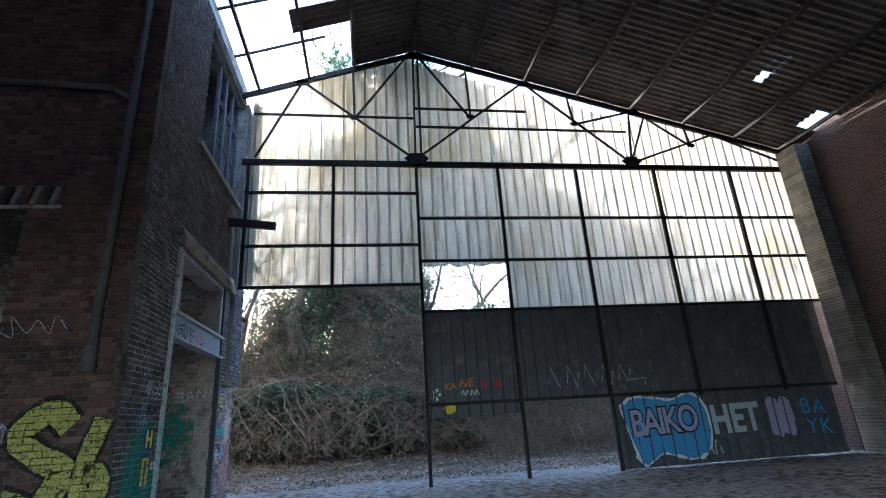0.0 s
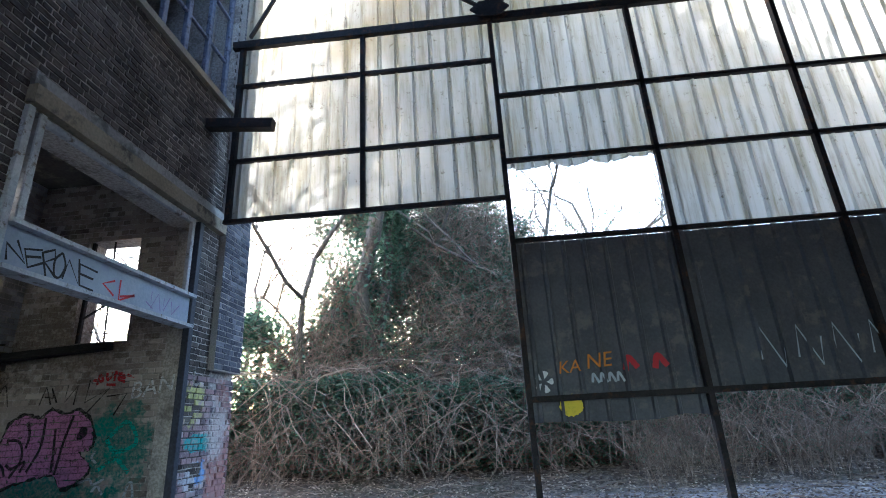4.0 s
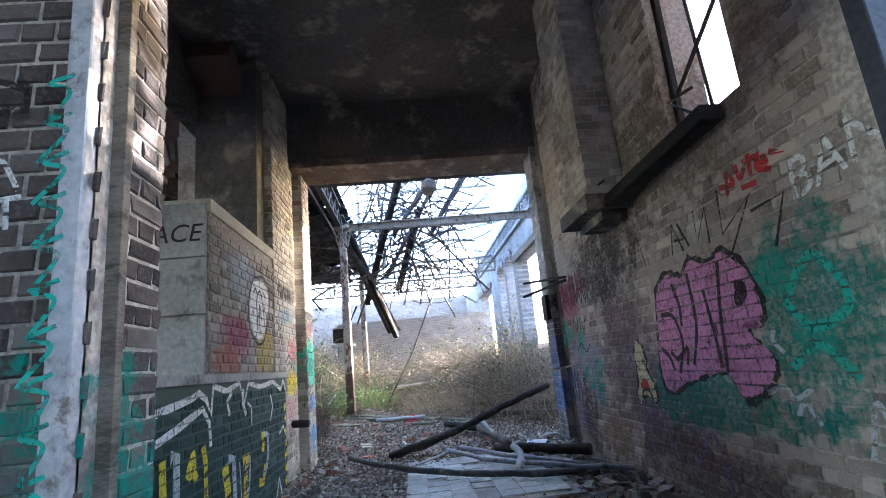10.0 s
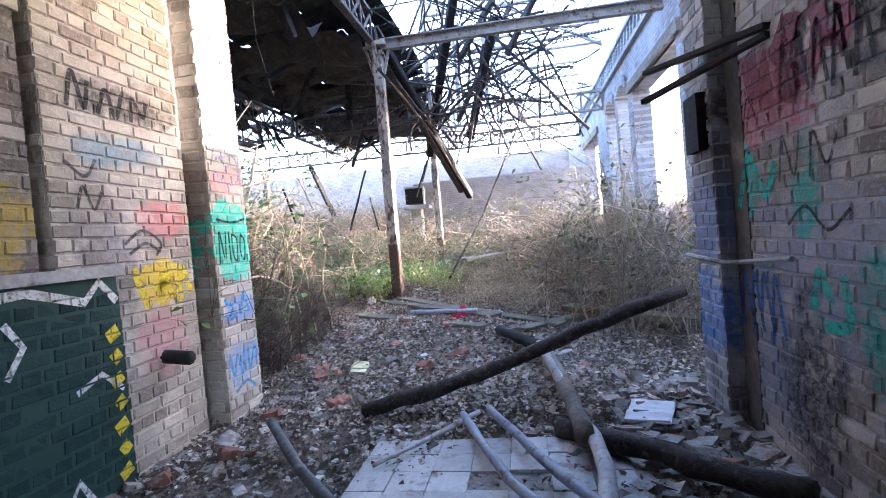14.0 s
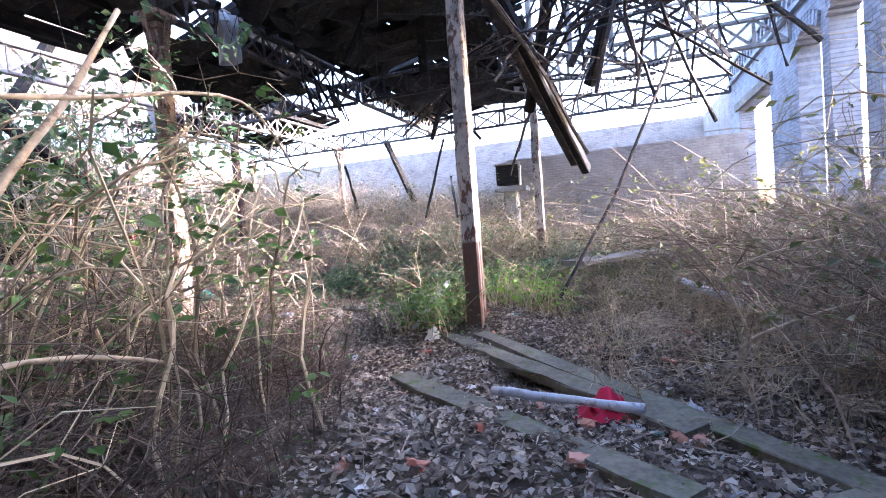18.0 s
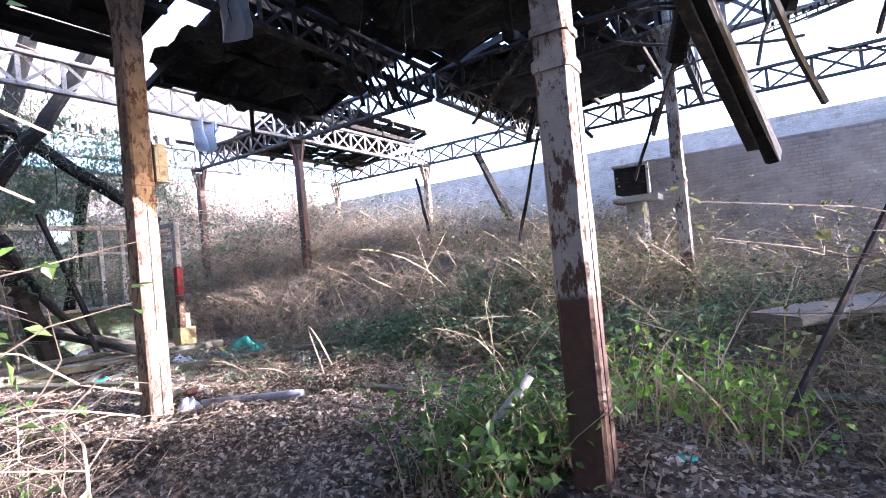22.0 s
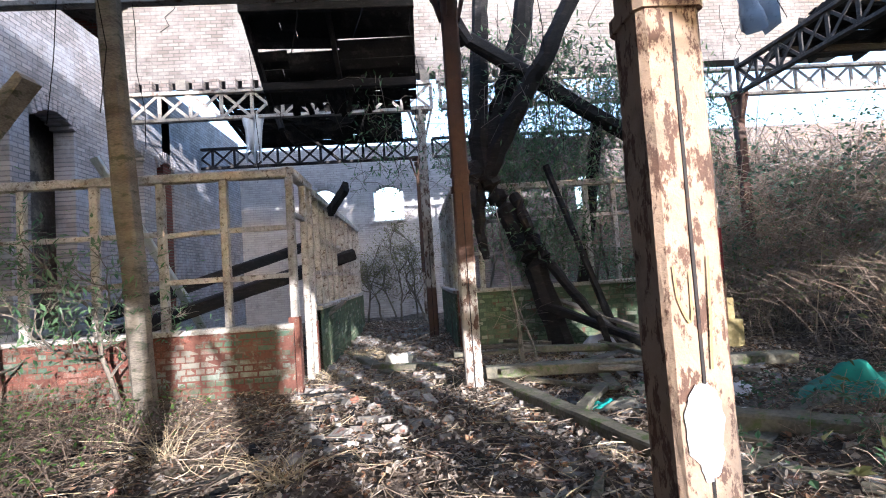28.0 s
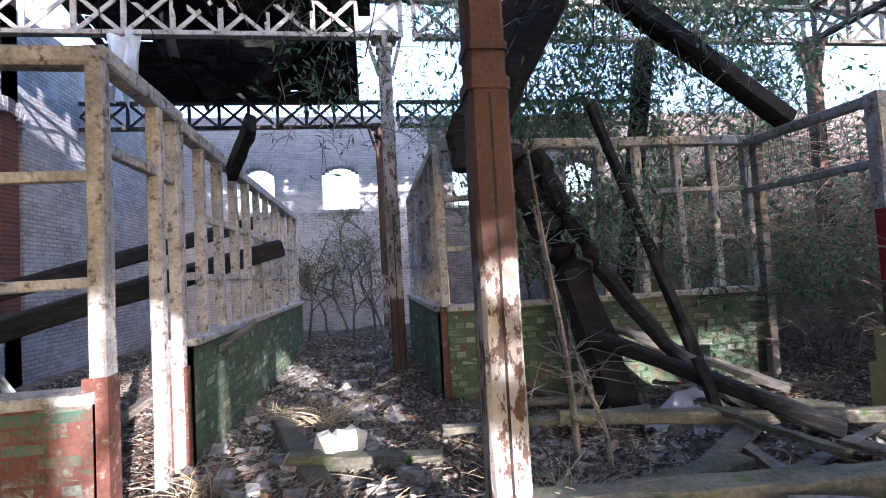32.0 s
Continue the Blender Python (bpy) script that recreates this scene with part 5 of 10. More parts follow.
RED_WALL_Y = laid_brick("sooty_red_wall_y", (0.12, 0.06, 0.045), (0.18, 0.09, 0.07), (0.12, 0.1, 0.09), "y")
BLUE_WASH = brick_mat("bluish_washed_brick", (0.2, 0.2, 0.22), (0.34, 0.34, 0.37), (0.5, 0.5, 0.52), soot=(0.12, 0.11, 0.11))
JAMB_BLOBS = [(-8.67, 0.6, 0.3, 0.32, (0.08, 0.2, 0.5), 0.5), (-8.67, 1.1, 0.3, 0.3, (0.2, 0.25, 0.4), 0.8), (-8.67, 1.7, 0.3, 0.22, (0.05, 0.035, 0.03), 0.7)]
JAMB_MORTAR = mortar_mat("jamb_mortar", (0.36, 0.36, 0.38), (0.58, 0.58, 0.58), JAMB_BLOBS, "X")
JAMB_BRICK = brick_mat("blue_sprayed_jamb", (0.22, 0.22, 0.25), (0.42, 0.42, 0.44), (0.6, 0.6, 0.6), JAMB_BLOBS, "X", soot=(0.1, 0.1, 0.12))
pass_n, pass_s = build_passage()


def passage_tags():
    m = on_wall("x", -1, PN - 0.013, 0, 0)
    pink = [(-5.71, 1.5), (-5.52, 1.6), (-5.3, 1.55), (-5.17, 1.64), (-4.95, 1.58), (-4.8, 1.62), (-4.62, 1.49), (-4.53, 1.27), (-4.57, 1.14), (-4.7, 1.13), (-4.55, 0.98), (-4.55, 0.88), (-4.67, 0.78), (-4.86, 0.72), (-4.99, 0.87), (-5.23, 0.85), (-5.49, 0.8), (-5.76, 0.72), (-5.87, 0.88), (-5.8, 1.18)]
    for k, col in enumerate(("black", "pink")):
        grow = 1.05 if k == 0 else 1.0
        spray(pass_n, col, lambda g: blob(g, [(-5.2 + (u + 5.2) * grow, 1.18 + (v - 1.18) * (1.09 if k == 0 else 1.0)) for u, v in pink], m, 0.003 * k, wobble=0.008))
    spray(pass_n, "black", lambda g: [ribbon(g, p, 0.035, m, 0.006) for p in ([(-5.7, 1.31), (-5.52, 1.28), (-5.45, 1.08), (-5.57, 0.86)], [(-5.78, 1.05), (-5.68, 0.98), (-5.64, 0.88)], [(-5.22, 1.56), (-5.22, 1.21), (-5.35, 0.92)], [(-4.84, 1.57), (-4.92, 1.24), (-4.97, 0.87)], [(-5.06, 1.42), (-5.03, 1.12), (-5.02, 0.9)], [(-5.65, 1.02), (-5.56, 0.97), (-5.4, 1.04), (-5.44, 0.92)], [(-5.45, 1.52), (-5.4, 1.35), (-5.42, 1.2)])] + [blob(g, [(-4.72, 1.42), (-4.62, 1.4), (-4.65, 1.29), (-4.75, 1.28)], m, 0.006, wobble=0.006)])
    spray(pass_n, "red", lambda g: [ribbon(g, p, 0.035, m) for p in ([(-4.66, 2.0), (-4.53, 1.98), (-4.57, 2.06), (-4.6, 1.93)], [(-4.48, 2.08), (-4.46, 1.99), (-4.39, 2.06)], [(-4.36, 2.1), (-4.37, 1.97)], [(-4.42, 2.07), (-4.3, 2.06)], [(-4.3, 2.02), (-4.23, 2.0), (-4.28, 2.06), (-4.31, 1.99), (-4.21, 1.95)], [(-4.47, 1.93), (-4.34, 1.92)], [(-4.2, 2.04), (-4.1, 1.99)])])
    letters("BANAL", 0.3, on_wall("x", -1, PN - 0.025, -4.12, 1.72, 8), BRICK_SPRAY["white"], pass_n, slant=0.2)
    spray(pass_n, "black", lambda g: [ribbon(g, p, 0.022, m, soft=False) for p in ([(-5.36, 1.72), (-5.3, 1.95), (-5.2, 1.72)], [(-5.3, 1.82), (-5.18, 1.8), (-5.22, 1.93), (-5.12, 1.74)], [(-5.0, 1.96), (-5.01, 1.74), (-4.86, 1.94), (-4.88, 1.7)], [(-4.7, 2.0), (-4.73, 1.72), (-4.42, 1.88), (-4.69, 1.58)], [(-4.44, 1.78), (-4.17, 1.8), (-4.31, 1.54)])])
    flame = [(-6.24, 1.14), (-6.31, 1.04), (-6.33, 0.86), (-6.37, 0.61), (-6.2, 0.68), (-6.06, 0.62), (-6.04, 0.76), (-6.12, 0.86), (-6.13, 1.03)]
    spray(pass_n, "black", lambda g: blob(g, [(-6.2 + (u + 6.2) * 1.22, 0.88 + (v - 0.88) * 1.08) for u, v in flame], m))
    spray(pass_n, "cream", lambda g: blob(g, flame, m, 0.004))
    spray(pass_n, "red", lambda g: blob(g, [(-6.25, 0.8), (-6.3, 0.74), (-6.14, 0.72), (-6.16, 0.8)], m, 0.007, wobble=0.004))
    spray(pass_n, "black", lambda g: ribbon(g, [(-6.3, 0.63), (-6.25, 0.71), (-6.15, 0.71), (-6.1, 0.64)], 0.03, m, 0.007))
    spray(pass_n, "pale", lambda g: [ribbon(g, p, 0.03, m) for p in ([(-4.47, 1.12), (-4.51, 1.05), (-4.44, 0.98)], [(-4.65, 0.76), (-4.5, 0.8), (-4.44, 0.74), (-4.3, 0.8)], [(-4.45, 0.65), (-4.38, 0.72), (-4.3, 0.62)], [(-4.05, 0.5), (-3.95, 0.75), (-3.88, 0.45)])])
    spray(pass_n, "black", lambda g: [ribbon(g, [(-7.9 + 0.13 * i, 1.62), (-7.85 + 0.13 * i, 1.9), (-7.8 + 0.13 * i, 1.65)], 0.025, m) for i in range(5)])
    spray(pass_n, "violet", lambda g: [ribbon(g, [(-6.2, 0.1), (-6.35, 0.45), (-6.0, 0.55), (-5.85, 0.2)], 0.04, m), ribbon(g, [(-5.6, 0.2), (-5.3, 0.45), (-5.2, 0.1)], 0.04, m)])
    spray(pass_n, "black", lambda g: [ribbon(g, p, 0.016, m) for p in ([(-7.95, 1.3), (-7.9, 1.5), (-7.82, 1.32), (-7.76, 1.5)], [(-7.7, 1.3), (-7.66, 1.48), (-7.58, 1.34), (-7.5, 1.45)], [(-7.9, 1.1), (-7.75, 1.18), (-7.6, 1.08), (-7.45, 1.16)], [(-6.0, 1.75), (-5.9, 2.0), (-5.8, 1.72)], [(-8.3, 1.55), (-8.22, 1.75), (-8.12, 1.6)])])
    spray(pass_n, "teal", lambda g: [ribbon(g, p, 0.05, m) for p in ([(-8.4, 1.2), (-8.25, 1.45), (-8.1, 1.25), (-7.98, 1.4)], [(-7.74, 0.74), (-7.68, 0.9), (-7.6, 0.78)], [(-7.66, 0.68), (-7.5, 0.72), (-7.52, 0.9)], [(-4.35, 1.25), (-4.1, 1.45), (-3.95, 1.2), (-4.2, 1.1), (-4.35, 1.25)], [(-4.4, 0.9), (-4.2, 1.02), (-4.0, 0.85)])])
    spray(pass_n, "crimson", lambda g: [blob(g, p, m, wobble=0.02) for p in ([(-8.22, 1.62), (-8.24, 1.9), (-8.12, 1.96), (-8.08, 1.8), (-8.0, 1.94), (-7.96, 1.66), (-8.1, 1.72)], [(-7.92, 1.66), (-7.94, 1.95), (-7.74, 2.0), (-7.72, 1.88), (-7.84, 1.84), (-7.74, 1.78), (-7.74, 1.66)], [(-7.66, 1.7), (-7.62, 2.02), (-7.5, 1.9), (-7.38, 2.02), (-7.4, 1.72), (-7.52, 1.78)])])
    spray(pass_n, "navy", lambda g: [ribbon(g, [(-8.55 + 0.11 * i, 0.5 + 0.1 * (i % 2)), (-8.5 + 0.11 * i, 0.85), (-8.42 + 0.11 * i, 0.55)], 0.03, m) for i in range(5)])
    s = on_wall("x", 1, PS + 0.013, 0, 0)
    # on this face u runs along -x
    spray(pass_s, "white", lambda g: [ribbon(g, p, w, s, soft=False) for w, p in ((0.05, [(4.4, 0.7), (4.7, 0.95), (5.0, 0.98), (5.4, 1.03), (5.51, 1.06), (5.64, 1.01), (5.73, 0.9), (5.77, 1.1), (6.04, 1.05), (6.35, 1.11), (6.47, 0.93), (6.59, 1.1), (6.95, 1.05), (7.4, 1.09), (7.72, 1.0), (7.82, 1.1), (7.93, 0.98)]), (0.05, [(6.11, 0.86), (6.06, 0.97), (6.16, 1.04)]), (0.05, [(6.52, 0.83), (6.43, 0.93), (6.45, 1.05)]), (0.03, [(6.56, 0.93), (6.67, 0.88), (6.67, 0.72)]), (0.035, [(7.29, 0.96), (7.37, 0.84), (7.28, 0.71)]), (0.03, [(7.62, 0.54), (7.78, 0.6), (7.92, 0.48)]), (0.05, [(4.9, 0.8), (5.2, 0.86), (5.4, 0.91), (5.58, 0.95), (5.7, 0.84), (5.73, 0.68)]), (0.045, [(7.45, -0.1), (7.58, 0.1), (7.72, -0.15)]))])
    spray(pass_s, "yellow", lambda g: [ribbon(g, p, w, s, 0.002, soft=False) for w, p in ((0.09, [(5.0, 0.7), (5.03, 0.4), (5.06, 0.0)]), (0.07, [(5.59, 0.7), (5.63, 0.59), (5.67, 0.1)]), (0.12, [(6.0, 0.5), (6.07, 0.3), (6.1, -0.05)]), (0.1, [(6.42, 0.46), (6.54, 0.49), (6.49, 0.3), (6.47, 0.1)]), (0.08, [(6.93, 0.6), (7.03, 0.61), (7.0, 0.45)]), (0.08, [(6.87, 0.2), (7.0, 0.18), (7.07, 0.32)]))])
    spray(pass_s, "pale", lambda g: [ribbon(g, p, w, s, 0.004, soft=False) for w, p in ((0.09, [(5.1, 0.7), (5.18, 0.7), (5.2, 0.05)]), (0.09, [(6.07, 0.53), (6.19, 0.52), (6.23, 0.1)]), (0.025, [(6.33, 0.47), (6.38, 0.15)]), (0.05, [(6.6, 0.49), (6.6, 0.33), (6.53, 0.15)]), (0.07, [(7.05, 0.6), (7.17, 0.58), (7.17, 0.38), (7.05, 0.24)]))])
    spray(pass_s, "black", lambda g: [ribbon(g, [(u - 0.08, v), (u + 0.09, v + 0.03)], 0.03, s, 0.006, soft=False) for u, v in ((6.05, 0.4), (6.07, 0.25), (6.09, 0.1), (6.5, 0.36), (6.48, 0.22), (6.99, 0.53), (5.64, 0.5), (5.66, 0.3))])
    spray(pass_s, "yellow", lambda g: [ribbon(g, [(7.84 + 0.02 * (i % 2), 0.0 + 0.13 * i), (7.92, 0.04 + 0.13 * i)], 0.07, s, soft=False) for i in range(7)] + [blob(g, [(5.3, 0.55), (5.45, 0.7), (5.5, 0.5)], s)])
    lw = on_wall("x", 1, PS + 0.014, 0, 0)
    spray(pass_s, "white", lambda g: blob(g, [(6.77, 2.06), (6.65, 1.85), (6.68, 1.62), (6.9, 1.5), (7.11, 1.59), (7.27, 1.96), (7.09, 2.11)], lw))
    spray(pass_s, "black", lambda g: [ribbon(g, p, 0.025, lw, 0.003) for p in ([(6.88, 1.6), (6.86, 1.89), (6.98, 1.99), (7.08, 1.79), (7.12, 1.64)], [(6.95, 1.62), (6.95, 1.85), (7.02, 1.7)], [(6.75, 1.95), (6.82, 2.0), (6.88, 1.95)], [(7.08, 2.0), (7.15, 1.94)], [(6.75, 2.1), (6.61, 1.85), (6.64, 1.6), (6.9, 1.46), (7.14, 1.56), (7.31, 1.98), (7.1, 2.15), (6.75, 2.1)])])


passage_tags()
def pier_tags():
    pier = bpy.data.objects["wall_pier_south_b"]
    t = on_wall("x", 1, 7.514, 0, 0)
    spray(pier, "black", lambda g: [ribbon(g, p, 0.018, t) for p in ([(8.8, 1.12), (8.82, 1.36), (8.87, 1.14), (8.9, 1.36)], [(8.94, 1.14), (8.94, 1.36)], [(8.98, 1.34), (9.04, 1.3), (9.03, 1.14), (8.98, 1.18), (8.98, 1.34)], [(9.1, 1.34), (9.15, 1.28), (9.13, 1.14), (9.08, 1.2), (9.1, 1.34)], [(8.8, 1.45), (9.0, 1.43), (9.18, 1.46)])])
    big = bpy.data.objects["wall_pier_south_a"]
    f = on_wall("x", 1, 7.399, 0, 0)
    spray(big, "black", lambda g: [ribbon(g, p, 0.03, f) for p in ([(7.75, 2.05), (7.8, 2.25), (7.86, 2.06), (7.9, 2.22)], [(7.95, 2.05), (8.02, 2.2), (8.08, 2.05), (8.14, 2.2)], [(8.2, 2.05), (8.22, 2.2), (8.3, 2.1), (8.34, 2.2)])])
    spray(big, "black", lambda g: [ribbon(g, p, 0.02, f) for p in ([(8.05, 1.3), (8.2, 1.38), (8.35, 1.3), (8.3, 1.22)], [(8.08, 1.24), (8.22, 1.3), (8.34, 1.24)], [(7.75, 1.5), (7.8, 1.62), (7.86, 1.5), (7.92, 1.6)], [(7.7, 1.75), (7.82, 1.68), (7.9, 1.78)])])
    spray(big, "yellow", lambda g: [ribbon(g, p, 0.06, f) for p in ([(8.1, 1.15), (8.15, 1.0), (8.2, 0.9)], [(8.3, 0.9), (8.35, 1.12), (8.42, 0.92)], [(8.25, 1.02), (8.45, 1.05)], [(8.48, 0.9), (8.52, 1.12), (8.6, 0.95)])])
    spray(pier, "lilac", lambda g: [ribbon(g, p, 0.02, t) for p in ([(8.8, 1.85), (8.9, 2.05), (8.98, 1.82)], [(8.85, 1.9), (9.1, 1.95), (9.15, 1.8), (9.02, 1.72), (8.84, 1.8)])])
    spray(pier, "blue", lambda g: [ribbon(g, p, 0.025, t) for p in ([(8.8, 0.85), (8.9, 0.78), (8.84, 0.7), (8.95, 0.72)], [(9.0, 0.72), (9.06, 0.88), (9.12, 0.72)], [(8.8, 0.45), (8.84, 0.28), (8.9, 0.42), (8.95, 0.27), (9.0, 0.45)], [(9.05, 0.45), (9.06, 0.28), (9.15, 0.44), (9.16, 0.28)], [(8.84, 0.15), (9.0, 0.2), (9.12, 0.12)])])


pier_tags()
letters("CRACE", 0.2, on_wall("y", 1, -5.64, 6.72, 2.2), SPRAY["black"], pass_s, slant=0.2)
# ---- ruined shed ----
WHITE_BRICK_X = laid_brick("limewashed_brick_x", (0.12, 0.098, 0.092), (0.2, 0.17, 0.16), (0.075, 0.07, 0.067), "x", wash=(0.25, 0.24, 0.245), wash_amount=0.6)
WHITE_BRICK_Y = laid_brick("limewashed_brick_y", (0.2, 0.19, 0.2), (0.32, 0.3, 0.31), (0.13, 0.13, 0.14), "y", wash=(0.36, 0.39, 0.45), wash_amount=0.55)
PALE_WALL = laid_brick("pinkish_beige_wall_y", (0.24, 0.2, 0.18), (0.36, 0.3, 0.265), (0.21, 0.19, 0.175), "y", wash=(0.44, 0.385, 0.345), wash_amount=0.8)
PALE_WALL_X = laid_brick("pinkish_beige_wall_x", (0.24, 0.2, 0.18), (0.36, 0.3, 0.265), (0.21, 0.19, 0.175), "x", wash=(0.44, 0.385, 0.345), wash_amount=0.8)
UPPER_BRICK = laid_brick("white_upper_brick_x", (0.11, 0.096, 0.09), (0.18, 0.165, 0.16), (0.08, 0.075, 0.072), "x", wash=(0.225, 0.218, 0.215), wash_amount=0.7)
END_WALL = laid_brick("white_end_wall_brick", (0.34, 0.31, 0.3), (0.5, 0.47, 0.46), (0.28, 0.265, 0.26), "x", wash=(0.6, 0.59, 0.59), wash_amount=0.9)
BLUE_WASH_X = laid_brick("bluish_limewash_brick_x", (0.2, 0.2, 0.215), (0.34, 0.34, 0.36), (0.15, 0.15, 0.16), "x", wash=(0.42, 0.46, 0.52), wash_amount=0.75)
WHITE_RENDER = rough_mat("white_blue_render", (0.4, 0.46, 0.51), (0.54, 0.59, 0.63), (0.36, 0.38, 0.4), scale=0.6, fine=12.0, bump=0.3)


def arch_ring(g, axis, plane, u0, u1, z, rise, out, n=9):
    """Voussoirs proud of the wall over an arched opening."""
    for i in range(n):
        t = (i + 0.5) / n
        u = u0 + (u1 - u0) * t
        dz = rise * (1 - (2 * t - 1) ** 2)
        lean = (2 * t - 1) * 0.1
        p, q = (u, z + dz), (u + lean, z + dz + 0.24)
        a = (p[0], plane + out * 0.02, p[1]) if axis == "x" else (plane + out * 0.02, p[0], p[1])
        b = (q[0], plane + out * 0.02, q[1]) if axis == "x" else (plane + out * 0.02, q[0], q[1])
        g.beam(a, b, (u1 - u0) / n * 0.86, 0.07, 0.1, up=(0, 1, 0) if axis == "x" else (1, 0, 0))
    return g


def arched_wall(name, axis, p0, p1, u0, u1, z0, z1, holes, material, label, out, rise=0.22):
    make = wall_x if axis == "x" else wall_y
    g = make(Geo(), p0, p1, u0, u1, z0, z1, holes)
    w = structure(name, g, material, label)
    face = p1 if out > 0 else p0
    for h in holes:
        if h[3] < z1 and h[2] > z0:
            n = 10
            a = []
            for i in range(n):
                t0, t1 = i / n, (i + 1) / n
                ua, ub = h[0] + (h[1] - h[0]) * t0, h[0] + (h[1] - h[0]) * t1
                zz = h[3] - rise * (2 * (t0 + t1) / 2 - 1) ** 2
                gg = Geo()
                (gg.box(ua, ub, p0 + 0.004, p1 - 0.004, zz, h[3] + 0.002) if axis == "x" else gg.box(p0 + 0.004, p1 - 0.004, ua, ub, zz, h[3] + 0.002))
                a.append(gg)
            soff = Geo()
            for gg in a:
                soff.add(gg.v[0], gg.f)
            part("arch_soffit", soff, material, w)
            part("arch", arch_ring(Geo(), axis, face, h[0], h[1], h[3] - rise, rise, out), material, w)
            sill = (h[0] - 0.08, h[1] + 0.08)
            part("window_sill", Geo().box(*sill, face - 0.1, face + 0.06, h[2] - 0.1, h[2]) if axis == "x" else Geo().box(face - 0.1, face + 0.06, *sill, h[2] - 0.1, h[2]), CONCRETE, w)
    return w


# The last opening is unseen, sized to throw a sun patch on the piers.
north_ruin = arched_wall("wall_ruin_north", "x", 12.45, 12.85, -27.4, -9.4, -0.5, 5.1, [(-17.6, -14.3, -0.5, 4.1), (-19.35, -18.1, 0.6, 4.5), (-21.0, -19.72, 0.6, 4.5), (-26.3, -23.0, -0.5, 4.1), (-12.2, -10.7, 3.0, 4.4)], BLUE_WASH_X, "bluish limewashed brick wall with wide door openings and arched windows", -1)
structure("wall_ruin_north_upper", wall_x(Geo(), 12.5, 12.85, -27.4, -9.4, 5.1, 8.75), WHITE_RENDER, "tall smooth white and pale blue rendered upper wall")
structure("wall_ruin_north_west", wall_x(Geo(), 12.45, 12.85, -33.4, -27.4, -0.5, 5.15), PALE_WALL_X, "low pale stretch of wall at the far end of the shed")
for a, b in ((-17.9, -14.0), (-26.6, -22.7)):
    part("door_lintel", Geo().box(a, b, 12.38, 12.5, 4.1, 4.3), OLD_WOOD, north_ruin, "weathered timber lintel")
band = part("cornice", Geo().box(-27.4, -9.4, 12.36, 12.46, 5.02, 5.12).box(-27.4, -9.4, 12.36, 12.46, 5.5, 5.58), BLUE_WASH_X, north_ruin, "brick frieze band")
for i in range(52):
    x = -27.2 + i * 0.345
    part("frieze_brick", Geo().beam((x, 12.44, 5.13), (x + 0.15, 12.44, 5.5), 0.11, 0.1, 0.1, up=(0, 1, 0)), BLUE_WASH_X, north_ruin)
arched_wall("wall_ruin_east", "y", -8.1, -7.75, -13.5, 2.5, -0.5, 6.4, [(-3.35, -1.6, 0.9, 4.5), (-4.8, -3.75, 0.9, 4.5), (-7.1, -6.3, 0.9, 4.5), (-8.5, -7.7, 0.9, 4.5), (0.5, 2.2, 0.9, 4.4)], WHITE_BRICK_Y, "bluish limewashed brick wall with arched windows", -1)
# One end wall in two tones: the sunlit west stretch gets a darker colour.
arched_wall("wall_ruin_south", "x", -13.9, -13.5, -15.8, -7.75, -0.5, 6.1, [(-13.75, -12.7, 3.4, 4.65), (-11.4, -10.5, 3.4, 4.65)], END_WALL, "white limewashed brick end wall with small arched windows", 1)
arched_wall("wall_ruin_south_west", "x", -13.9, -13.5, -33.4, -15.8, -0.5, 6.1, [(-17.5, -16.5, 3.4, 4.65), (-21, -20, 3.4, 4.65)], WHITE_BRICK_X, "end wall with small arched windows behind the trees, coloured grey-brown to tone down the sun", 1)
up = structure("wall_ruin_upper", wall_x(Geo(), -6.75, -6.35, -24.0, -7.75, 5.75, 9.5), UPPER_BRICK, "tall limewashed brick wall carried by a lattice girder, with a row of corbels")
for i in range(46):
    if rng.random() < 0.85:
        x = -8.0 - i * 0.34
        part("corbel", Geo().box(x - 0.1, x + 0.1, -6.4, -6.22, 5.5 + rng.uniform(0, 0.05), 5.76), PALE_BRICK if rng.random() < 0.3 else WHITE_BRICK_X, up)
# Added dark backing and cover: they make the east windows read as shaded cavities.
structure("wall_inner_east", Geo().box(-7.4, -7.2, -7.9, 2.45, -0.5, 6.4), DARK_PLASTER, "added dark backing that makes the arched windows read as shaded cavities")
structure("ceiling_inner_east", Geo().box(-7.75, -7.2, -7.9, 2.45, 6.4, 6.6), DARK_PLASTER, "added dark cover that closes the shaded cavity behind the arched windows", "ceiling")
structure("wall_ruin_west", wall_y(Geo(), -33.4, -33.0, -13.5, 12.45, -0.5, 5.2), PALE_WALL, "pale grey-beige end wall behind the undergrowth")


